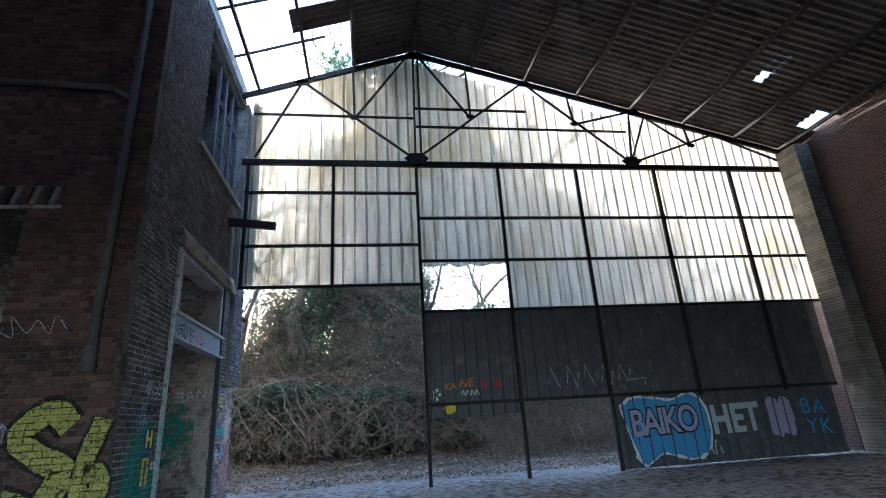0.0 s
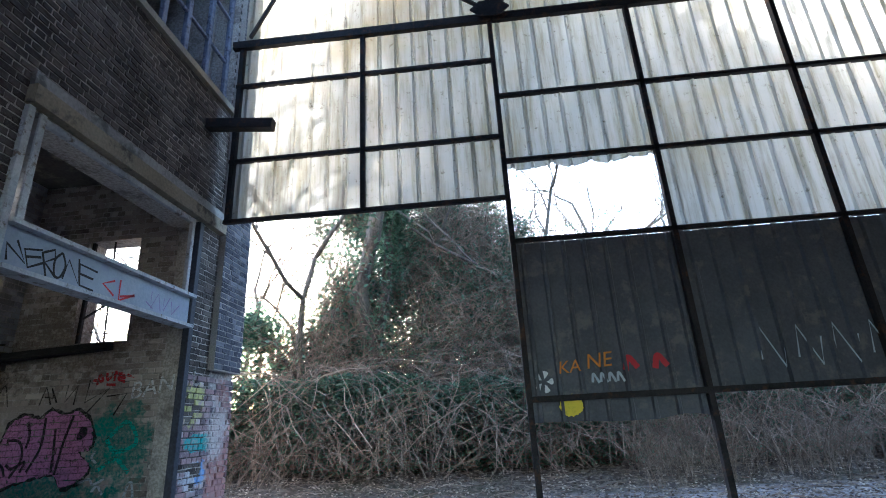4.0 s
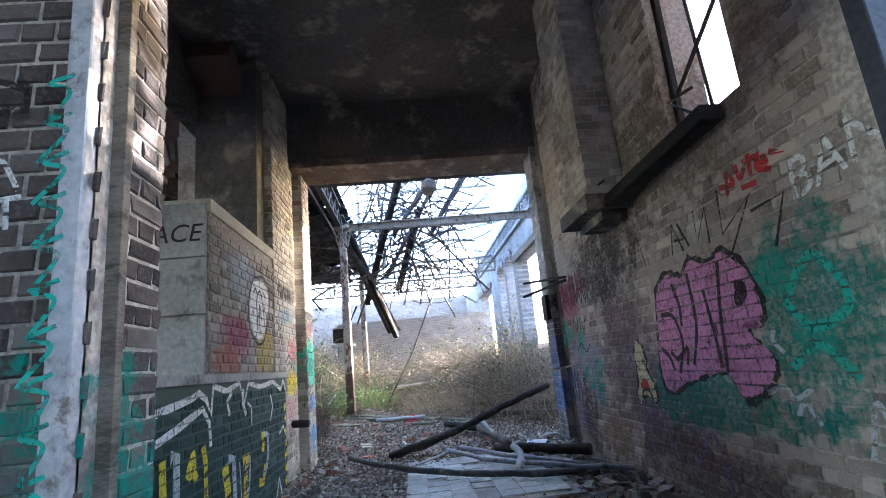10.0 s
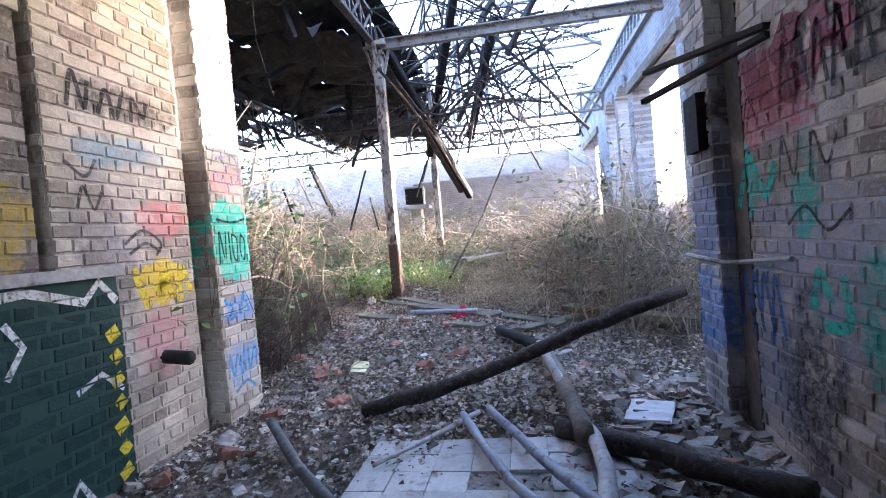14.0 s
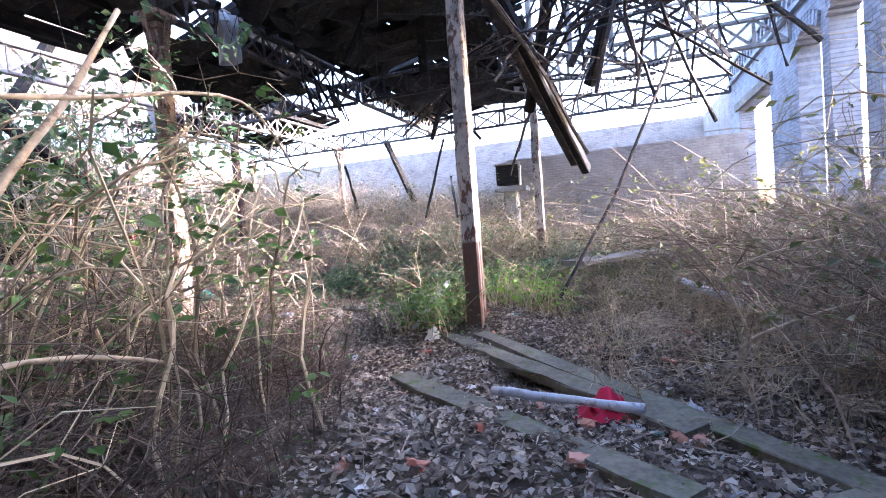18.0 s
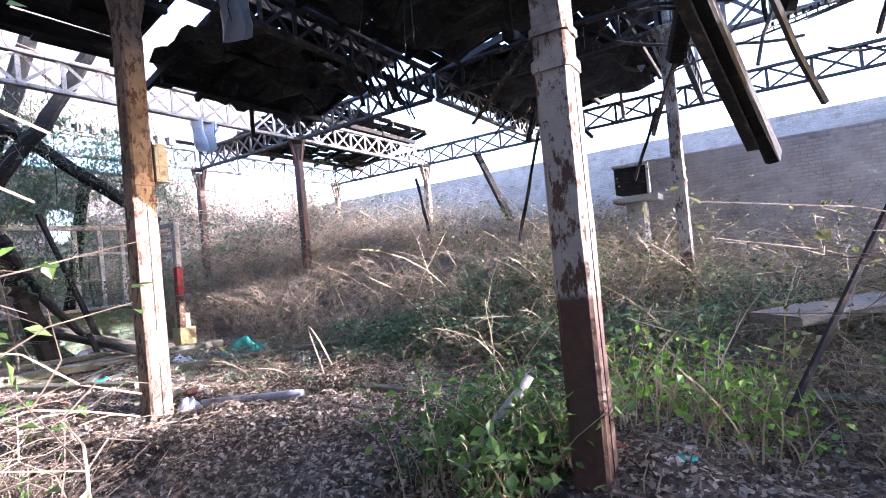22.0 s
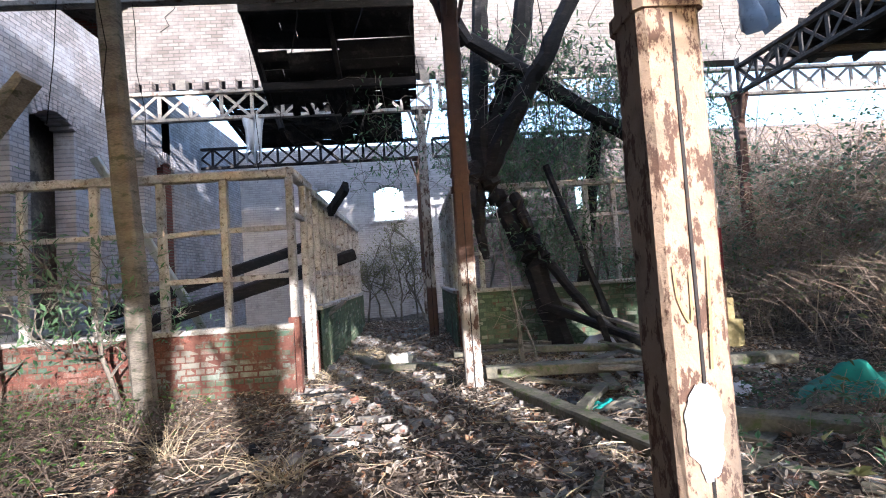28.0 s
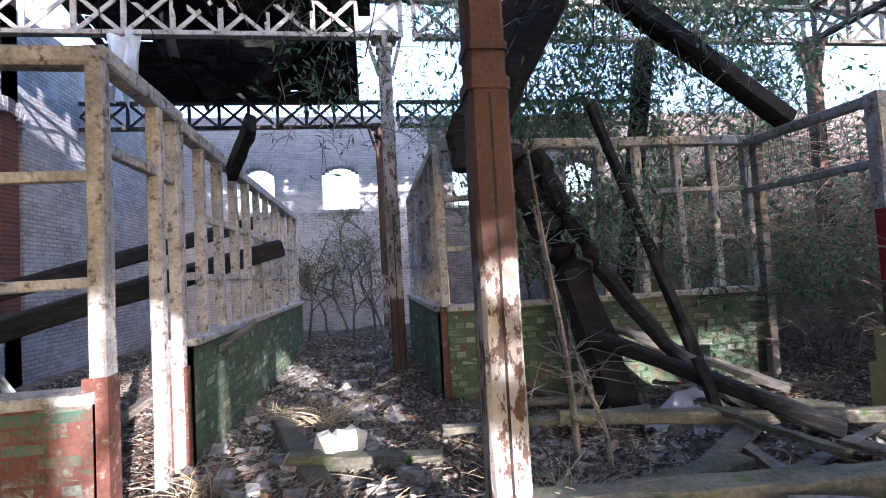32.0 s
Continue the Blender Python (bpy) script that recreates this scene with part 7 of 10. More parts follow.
under("post", Geo().beam((-23.6, 6.0, 0.5), (-23.6, 6.0, 2.3), 0.4, 0.4), CONCRETE, hop)
structure("wall_stub", wall_y(Geo(), -25.4, -25.1, 5.6, 12.4, -0.2, 3.3), PALE_WALL, "pale rendered stub wall behind the undergrowth")
# ---- growth ----
BARK = rough_mat("grey_brown_bark", (0.075, 0.064, 0.055), (0.22, 0.19, 0.16), (0.07, 0.08, 0.05), scale=3.0, fine=30.0, stretch=(1, 1, 0.4), bump=0.9)
STEM = rough_mat("dry_bramble_stems", (0.12, 0.092, 0.07), (0.36, 0.29, 0.225), (0.2, 0.12, 0.09), scale=2.0, fine=20.0, vary=0.45)
# Brown stems, coloured darker than STEM to imitate shade where growth is overlit.
BROWN_STEM = rough_mat("darkened_brown_stems", (0.06, 0.045, 0.034), (0.19, 0.145, 0.11), (0.1, 0.06, 0.045), scale=2.0, fine=20.0, vary=0.45)
STRAW = rough_mat("dry_straw_stalks", (0.3, 0.23, 0.14), (0.52, 0.43, 0.29), scale=2.0, fine=20.0, vary=0.4)


def leaf_mat(name, dark, light, shine=0.45, hard=False):
    k = Nodes(name)
    r = k.make("ShaderNodeNewGeometry").outputs["Random Per Island"]
    c = k.mix(k.step(r, 0.3, 1.0) if hard else r, dark, light)
    c = k.mix(k.math("MULTIPLY", k.step(k.noise(0.9, 3.0), 0.45, 0.65), 0.5), c, tuple(v * 0.6 for v in dark))
    k.done(c, shine, 0.0, 0.4)
    t = k.make("ShaderNodeBsdfTranslucent", {"Color": c})
    m = k.make("ShaderNodeMixShader", {0: 0.45, 1: k.p.outputs[0], 2: t.outputs[0]})
    k.t.links.new(m.outputs[0], k.out.inputs["Surface"])
    return k.mat


IVY = leaf_mat("ivy_leaf", (0.055, 0.12, 0.075), (0.22, 0.34, 0.22))
BRAMBLE_LEAF = leaf_mat("bramble_leaf", (0.05, 0.11, 0.025), (0.16, 0.26, 0.07))
OLIVE_LEAF = leaf_mat("olive_scrub_leaf", (0.08, 0.1, 0.035), (0.22, 0.22, 0.09))
BRIGHT_LEAF = leaf_mat("bright_spring_leaf", (0.09, 0.22, 0.02), (0.25, 0.42, 0.06))
WILLOW_LEAF = leaf_mat("narrow_blue_green_leaf", (0.05, 0.12, 0.06), (0.16, 0.26, 0.13))
LITTER = leaf_mat("dead_leaf_litter", (0.11, 0.085, 0.066), (0.64, 0.54, 0.44), 0.8, True)
DRY_LEAF = leaf_mat("dry_red_brown_leaf", (0.16, 0.08, 0.05), (0.46, 0.28, 0.17), 0.8)


def stems(n, x0, x1, y0, y1, h, arch=0.5, thick=(0.003, 0.009), seg=6, keep=None, seed=0, base=None):
    """Paths and radii for arching stems that rise from the ground."""
    r = np.random.default_rng(seed)
    p = np.stack([r.uniform(x0, x1, n), r.uniform(y0, y1, n)], 1)
    if keep is not None:
        p = p[keep(p[:, 0], p[:, 1])]
        n = len(p)
    hh = r.uniform(0.45, 1.0, n) * h
    yaw = r.uniform(0, 2 * np.pi, n)
    reach = hh * r.uniform(0.1, 1.0, n) * arch * 2
    t = np.linspace(0, 1, seg)
    bend = r.uniform(0.2, 1.3, n) * arch
    z = hh[:, None] * (t - bend[:, None] * 0.55 * t**2.4)
    out = reach[:, None] * t**1.5
    side = r.normal(0, 0.12, (n, seg)).cumsum(1) * hh[:, None] * 0.18
    x = p[:, 0:1] + np.cos(yaw)[:, None] * out - np.sin(yaw)[:, None] * side
    y = p[:, 1:2] + np.sin(yaw)[:, None] * out + np.cos(yaw)[:, None] * side
    g0 = ground_z(p[:, 0], p[:, 1])[:, None] - 0.03 if base is None else base
    paths = np.stack([x, y, g0 + z], -1)
    rad = r.uniform(*thick, n)[:, None] * (1 - 0.7 * t)
    return paths, rad


def twigs(paths, n, length, r0=0.0025, seed=1):
    """Side twigs from given stems."""
    r = np.random.default_rng(seed)
    i = r.integers(0, len(paths), n)
    s = paths.shape[1]
    k = r.integers(1, s - 1, n)
    base = paths[i, k]
    d = r.normal(0, 1, (n, 3))
    d[:, 2] = np.abs(d[:, 2]) * 0.8
    d /= np.linalg.norm(d, axis=1, keepdims=True)
    ln = r.uniform(0.4, 1.0, n)[:, None] * length
    mid = base + d * ln * 0.5 + r.normal(0, 0.08, (n, 3)) * ln
    tip = base + d * ln
    tip[:, 2] -= 0.15 * ln[:, 0]
    return np.stack([base, mid, tip], 1), np.stack([np.full(n, r0), np.full(n, r0 * 0.8), np.full(n, r0 * 0.4)], 1)


def away(x, y):
    """Keeps the walked line and the buildings' solid parts clear."""
    line = np.array([(-3, 9.2), (-8, 9.3), (-10.5, 8.6), (-12.5, 7.7), (-13.6, 6.8), (-13.95, 4.0), (-13.95, 0.0), (-13.7, -9.0)])
    d = np.full(np.shape(x), 9.0)
    for a, b in zip(line, line[1:]):
        ab = b - a
        t = np.clip(((x - a[0]) * ab[0] + (y - a[1]) * ab[1]) / (ab @ ab), 0, 1)
        d = np.minimum(d, np.hypot(x - a[0] - t * ab[0], y - a[1] - t * ab[1]))
    return d


def thicket(name, n, area, h, label, seed, stem=None, leaf=None, nleaf=0, size=0.04, arch=0.5, clear=0.9, thick=(0.003, 0.009), ntwig=0, twig=0.4, extra=None, category="undergrowth"):
    keep = lambda x, y: (away(x, y) > clear) & (np.ones_like(x, bool) if extra is None else extra(x, y))
    paths, rad = stems(n, *area, h, arch, thick, keep=keep, seed=seed)
    if clear:
        ok = (away(paths[..., 0], paths[..., 1]) > clear * 0.75).all(1)
        paths, rad = paths[ok], rad[ok]
    g = Geo().tubes(paths, rad, 3)
    if ntwig:
        tp, tr = twigs(paths, ntwig, twig, seed=seed + 1)
        g.tubes(tp, tr, 3)
    ob = thing(name, g, stem or STEM, label, category, kind="stuff")
    if leaf:
        r = np.random.default_rng(seed + 2)
        i, k = r.integers(0, len(paths), nleaf), r.integers(2, paths.shape[1], nleaf)
        at = paths[i, k] + r.normal(0, 0.06, (nleaf, 3))
        lf = part("foliage", Geo().leaves(at, r.uniform(0.5, 1.2, nleaf) * size), leaf, ob)
        lf["kind"] = "stuff"
    return ob


open_ruin = lambda x, y: ~((x > -12.5) & (y < -2.0)) & (y < 12.2) & (x < -9.7)
thicket("bramble_thicket", 1700, (-24, -15.4, 4.4, 9.8), 0.7, "low dry bramble and twigs around the columns", 13, leaf=OLIVE_LEAF, nleaf=12000, size=0.04, ntwig=9000, twig=0.35, clear=1.6, extra=lambda x, y: (x < -17.5) | (y > 8.0))
thicket("bramble_thicket", 3200, (-33, -18.5, -6, 12), 1.9, "dense dry bramble thicket with sparse green leaves", 11, leaf=OLIVE_LEAF, nleaf=24000, size=0.045, ntwig=30000, twig=0.55, arch=0.8, extra=lambda x, y: open_ruin(x, y) & ((x < -16.2) | (y > 4.5)) & ~((x > -18.8) & (y < 4.2)), clear=1.5)
thicket("bramble_thicket", 1000, (-22, -10.2, 9.9, 12.3), 2.3, "tangled brown bramble along the wall", 21, leaf=OLIVE_LEAF, nleaf=7000, size=0.045, ntwig=13000, twig=0.6, arch=0.8, clear=1.8)
thicket("bramble_thicket", 380, (-12.8, -9.6, 4.6, 7.5), 2.0, "bramble stems with green leaves beside the opening", 31, stem=BROWN_STEM, leaf=BRAMBLE_LEAF, nleaf=2600, size=0.045, ntwig=7000, twig=0.7, arch=0.9, clear=1.3)
r = np.random.default_rng(29)
for area, h, n, s in (((-22, -16.0, 5.5, 9.8), 1.4, 90, 1), ((-21, -10.4, 9.9, 12.2), 2.6, 130, 2), ((-31, -18.8, -4, 9), 2.4, 220, 3), ((-19.5, -16.0, 0.5, 5.5), 0.7, 26, 4)):
    thicket("arching_bramble", n, area, h, "long pale bramble canes arching over the thicket", 300 + s, stem=STRAW if s % 2 else STEM, leaf=OLIVE_LEAF, nleaf=n * 9, size=0.06, ntwig=n * 5, twig=0.7, thick=(0.006, 0.012), arch=0.6, clear=1.3)


def broad_leaves(at, size, seed):
    """Bramble leaves in threes: pointed ovals folded along the midrib."""
    r = np.random.default_rng(seed)
    side = np.array([(0.0, 0.03), (0.22, 0.3), (0.5, 0.4), (0.8, 0.26), (1.1, 0.0)])
    g = Geo()
    for p in at:
        yaw, s = r.uniform(0, 6.28), size * r.uniform(0.6, 1.25)
        for k, turn in enumerate((0.0, 1.25, -1.25)):
            a, dip, roll = yaw + turn + r.normal(0, 0.2), r.uniform(-0.5, 0.25), r.normal(0, 0.4)
            f = Vector((math.cos(a) * math.cos(dip), math.sin(a) * math.cos(dip), math.sin(dip)))
            w = f.cross(Vector((0, 0, 1))).normalized()
            up = w.cross(f)
            w, up = w * math.cos(roll) + up * math.sin(roll), up * math.cos(roll) - w * math.sin(roll)
            o = Vector(p) + f * 0.25 * s
            v = [o + f * u * s - up * 0.12 * s * u * u for u, _ in side]
            v += [o + f * u * s + w * d * s * h + up * 0.18 * s * d - up * 0.12 * s * u * u for h in (1, -1) for u, d in side[1:4]]
            g.add([tuple(q) for q in v], [[(0, 1, 5), (1, 2, 6), (1, 6, 5), (2, 3, 7), (2, 7, 6), (3, 4, 7), (1, 0, 8), (2, 1, 9), (1, 8, 9), (3, 2, 10), (2, 9, 10), (4, 3, 10)]])
    return g


def canes(n, x0, x1, y0, y1, lean, h, seed, label, leaf, nleaf, size, stem, thick):
    """Thick canes that rise, bow over and hang, with side shoots and large leaves."""
    r = np.random.default_rng(seed)
    t = np.linspace(0, 1, 12)
    b = np.stack([r.uniform(x0, x1, n), r.uniform(y0, y1, n)], 1)
    d = np.array(lean) + r.normal(0, 0.45, (n, 2))
    hh = r.uniform(0.6, 1.0, n) * h
    wob = r.normal(0, 0.045, (n, 12, 3)).cumsum(1)
    x = b[:, :1] + d[:, :1] * hh[:, None] * t**1.6
    y = b[:, 1:] + d[:, 1:] * hh[:, None] * t**1.6
    z = ground_z(b[:, 0], b[:, 1])[:, None] + hh[:, None] * np.sin(t * r.uniform(1.5, 2.5, (n, 1)))
    p = np.stack([x, y, z], -1) + wob
    p[:, :, 2] = np.maximum(p[:, :, 2], 0.03)
    ok = (away(p[..., 0], p[..., 1]) > 0.62).all(1)
    p = p[ok]
    rad = r.uniform(*thick, len(p))[:, None] * (1 - 0.6 * t)
    g = Geo().tubes(p, rad, 5)
    tp, tr = twigs(p, len(p) * 7, 0.55, 0.003, seed + 1)
    g.tubes(tp, tr, 3)
    ob = thing("bramble_cane", g, stem, label, "bramble", kind="stuff")
    i = r.integers(0, len(tp), nleaf)
    at = tp[i, r.integers(1, 3, nleaf)] + r.normal(0, 0.04, (nleaf, 3))
    ok = away(at[:, 0], at[:, 1]) > 0.6
    g = broad_leaves(at[ok][: ok.sum() // 4], size, seed) if size > 0.055 else Geo().leaves(at[ok], r.uniform(0.6, 1.2, ok.sum()) * size, 0.6, 1.5)
    part("foliage", g, leaf, ob)["kind"] = "stuff"


canes(26, -11.6, -10.2, 6.2, 7.3, (-0.75, 0.15), 2.1, 401, "thick pale bramble canes bowing over beside the pier", BRAMBLE_LEAF, 420, 0.065, STRAW, (0.007, 0.014))
canes(40, -12.6, -10.6, 5.0, 6.6, (-0.45, 0.2), 2.6, 403, "brown bramble canes with narrow leaves", WILLOW_LEAF, 1400, 0.045, STEM, (0.004, 0.01))
canes(14, -12.7, -12.0, 6.0, 6.7, (-0.2, 0.1), 1.2, 405, "leafy green bramble beside the path", BRAMBLE_LEAF, 120, 0.04, STEM, (0.004, 0.008))
canes(20, -10.6, -9.7, 6.2, 7.0, (-0.6, 0.0), 2.0, 411, "thick pale bramble canes rising beside the pier", BRAMBLE_LEAF, 330, 0.06, STRAW, (0.006, 0.013))
canes(34, -14.6, -10.8, 9.6, 11.0, (0.2, 0.1), 0.8, 413, "low bowed canes over the rubbish", OLIVE_LEAF, 140, 0.04, STRAW, (0.003, 0.008))
canes(30, -13.0, -10.5, 10.4, 11.6, (-0.2, -0.25), 2.2, 407, "bowed bare canes near the opening", OLIVE_LEAF, 160, 0.05, STRAW, (0.005, 0.011))
thicket("arching_bramble", 60, (-12.6, -10.2, 6.0, 7.6), 3.0, "thick pale bramble canes arching over with a few large leaves", 33, stem=STRAW, leaf=BRAMBLE_LEAF, nleaf=150, size=0.06, ntwig=260, twig=0.7, thick=(0.006, 0.013), arch=0.6, clear=1.25)
thicket("bramble_thicket", 1500, (-13.3, -9.8, 3.4, 7.4), 1.0, "dense low brown bramble stems inside the bend of the path", 35, stem=BROWN_STEM, leaf=BRAMBLE_LEAF, nleaf=1500, size=0.03, ntwig=9000, twig=0.4, clear=0.75)
thicket("dry_stalks", 700, (-17.5, -12.0, 8.6, 11.8), 0.7, "dry grey-brown stalks over the boards", 37, stem=STRAW, leaf=OLIVE_LEAF, nleaf=700, size=0.03, ntwig=3500, twig=0.4, thick=(0.002, 0.005), clear=1.0)
thicket("bramble_thicket", 900, (-22.5, -15.8, -0.6, 9.0), 0.32, "low brown twigs and creeping stems on the shed floor", 39, leaf=WILLOW_LEAF, nleaf=7000, size=0.04, ntwig=4500, twig=0.3, clear=1.0)
thicket("bramble_thicket", 420, (-11.6, -8.3, -1.7, 2.6), 0.55, "low dry bramble in front of the partition", 41, stem=BROWN_STEM, leaf=BRAMBLE_LEAF, nleaf=2500, size=0.035, ntwig=2500, clear=1.25)
thicket("dry_stalks", 1000, (-32, -9.8, -1.5, 11.5), 1.1, "dry straw-coloured stalks", 51, stem=STRAW, arch=0.25, thick=(0.0015, 0.004), extra=lambda x, y: open_ruin(x, y) & ((x < -18.5) | (y > 8.0)), clear=1.3)
thicket("bramble_thicket", 1300, (-33, -16.5, -13, -4.6), 3.2, "ivy-hung thicket behind the partitions", 61, leaf=IVY, nleaf=16000, size=0.07, ntwig=4000, extra=lambda x, y: x < -18.6)
thicket("green_shoots", 170, (-16.3, -15.1, 7.2, 8.3), 0.75, "bright green young shoots beside the column", 71, stem=STRAW, leaf=BRIGHT_LEAF, nleaf=1000, size=0.04, arch=0.35, clear=0.6)
thicket("green_shoots", 150, (-15.0, -14.0, 6.3, 7.2), 0.7, "bushy dark green leaves at the column's foot", 81, stem=STRAW, leaf=BRAMBLE_LEAF, nleaf=1500, size=0.05, arch=0.45, clear=0.5)


def litter(name, n, area, label, seed, size, material, extra=None, flat=0.25):
    r = np.random.default_rng(seed)
    x, y = r.uniform(area[0], area[1], n), r.uniform(area[2], area[3], n)
    if extra is not None:
        k = extra(x, y)
        x, y = x[k], y[k]
    at = np.stack([x, y, ground_z(x, y) + r.uniform(0.005, 0.03, len(x))], 1)
    thing(name, Geo().leaves(at, r.uniform(0.5, 1.2, len(x)) * size, flat=flat, long=1.3), material, label, "leaf litter", kind="stuff")


litter("leaf_litter", 170000, (-20, -8.6, -11, 12.2), "grey-brown dead leaves over the floor of the shed", 3, 0.04, LITTER, flat=0.45)
litter("leaf_litter", 14000, (-19, -11, -10, 4), "red-brown dead leaves beside the path", 4, 0.04, DRY_LEAF, flat=0.45)
litter("leaf_litter", 20000, (-10.5, -4, 7.4, 10.9), "dead leaves among the rubble of the passage", 6, 0.03, LITTER, flat=0.45)
litter("leaf_litter", 42000, (-17, -11.5, 3.0, 10.5), "tan and grey dead leaves and bark under the brambles", 14, 0.035, LITTER, flat=0.5)
litter("leaf_litter", 26000, (-14, 12, 12.2, 19), "brown dead leaves along the hedge", 5, 0.06, LITTER)

# Extra pale litter: its colour makes up for light missing on the floor.
PALE_LITTER = leaf_mat("brightening_dead_leaf", (0.3, 0.26, 0.22), (0.7, 0.64, 0.56), 0.8, True)
litter("leaf_litter", 9000, (-13.4, -8.9, 7.3, 10.8), "pale leaves, paper and bark chips that brighten the floor around the planks", 15, 0.045, PALE_LITTER, flat=0.4)
litter("leaf_litter", 6000, (-18.5, -12.4, -9.5, 1.0), "pale leaves, paper and bark chips that brighten the floor beside the path", 16, 0.04, PALE_LITTER, flat=0.4)

# ---- rubble ----
GRIT = rough_mat("pale_plaster_grit", (0.3, 0.29, 0.28), (0.6, 0.58, 0.55), (0.3, 0.17, 0.13), scale=6.0, vary=0.5)
STONE_BITS = rough_mat("mortar_rubble", (0.13, 0.12, 0.11), (0.34, 0.32, 0.29), (0.2, 0.09, 0.065), scale=5.0, fine=30.0, vary=0.5)


def rubble(name, n, area, label, seed, size, material, extra=None):
    r = np.random.default_rng(seed)
    x, y = r.uniform(area[0], area[1], n), r.uniform(area[2], area[3], n)
    if extra is not None:
        k = extra(x, y)
        x, y = x[k], y[k]
    n = len(x)
    s = size * r.uniform(0.3, 1.0, (n, 1)) ** 1.5
    cube = np.array([(a, b, c) for a in (-1, 1) for b in (-1, 1) for c in (-1, 1)], float)
    v = cube[None] * np.stack([s[:, 0], s[:, 0] * r.uniform(0.5, 1, n), s[:, 0] * r.uniform(0.25, 0.6, n)], 1)[:, None]
    v = v * r.uniform(0.65, 1.1, (n, 8, 1))
    yaw, tilt = r.uniform(0, 6.28, n), r.normal(0, 0.35, n)
    cy, sy, ct, st = np.cos(yaw)[:, None], np.sin(yaw)[:, None], np.cos(tilt)[:, None], np.sin(tilt)[:, None]
    xx, yy, zz = v[..., 0], v[..., 1], v[..., 2]
    xx, zz = xx * ct - zz * st, xx * st + zz * ct
    w = np.stack([xx * cy - yy * sy + x[:, None], xx * sy + yy * cy + y[:, None], zz + (ground_z(x, y) + s[:, 0] * 0.2)[:, None]], -1)
    f = np.array([(0, 1, 3, 2), (4, 6, 7, 5), (0, 4, 5, 1), (2, 3, 7, 6), (0, 2, 6, 4), (1, 5, 7, 3)])
    f = (f[None] + 8 * np.arange(n)[:, None, None]).reshape(-1, 4)
    return thing(name, Geo().add(w, [f]), material, label, "rubble", kind="stuff")


rubble("rubble", 1700, (-10.2, -3.6, 7.3, 10.9), "grey and red brick rubble and mortar bits on the passage floor", 7, 0.05, STONE_BITS, lambda x, y: (y < 8.3) | (y > 10.3) | (x < -8.0) | (np.random.default_rng(1).random(len(x)) < 0.25))
rubble("rubble", 700, (-8.6, -5.4, 8.3, 10.6), "mortar crumbs and dust on the old tiles", 75, 0.03, GRIT)
rubble("rubble", 900, (-9.4, -4.5, 10.2, 10.9), "brick rubble heaped along the wall", 76, 0.075, STONE_BITS)
rubble("rubble", 2400, (-16, -9.4, -8, 11), "scattered brick and mortar bits among the leaves", 8, 0.045, STONE_BITS)
rubble("rubble", 1500, (-18.0, -14.6, -4.0, 2.4), "bark, plaster and brick bits among the rubbish", 19, 0.06, STONE_BITS)
rubble("rubble", 900, (-14.2, -12.5, -9, 0.5), "stones and clods on the path", 9, 0.09, STONE_BITS)

# ---- outside: hedge, ivy-clad trees, bare trees ----
def tree_paths(x, y, h, r0, seed, spread=0.5, levels=4, lean=(0, 0), z0=0.0, split=3):
    """Trunk, limbs and twigs of one tree as lists of (paths, radii, level)."""
    r = np.random.default_rng(seed)
    out = []

    def grow(p, d, ln, rad, level):
        pts, q, dd = [p], p.copy(), d.copy()
        for _ in range(5):
            dd = dd + r.normal(0, 0.13 + 0.05 * level, 3) + np.array((0, 0, 0.05))
            dd /= np.linalg.norm(dd)
            q = q + dd * ln / 5
            pts.append(q.copy())
        out.append((np.array(pts), rad * np.linspace(1, 0.55, 6), level))
        if level >= levels:
            return
        for i in range(split + (level > 0)):
            k = r.integers(2, 6)
            nd = dd + r.normal(0, spread, 3)
            nd[2] = abs(nd[2]) * 0.7 + 0.15
            nd /= np.linalg.norm(nd)
            grow(pts[k], nd, ln * r.uniform(0.5, 0.75), rad * (0.55 - 0.06 * (k < 4)), level + 1)

    d0 = np.array((lean[0], lean[1], 1.0))
    grow(np.array((x, y, z0)), d0 / np.linalg.norm(d0), h * 0.5, r0, 0)
    return out


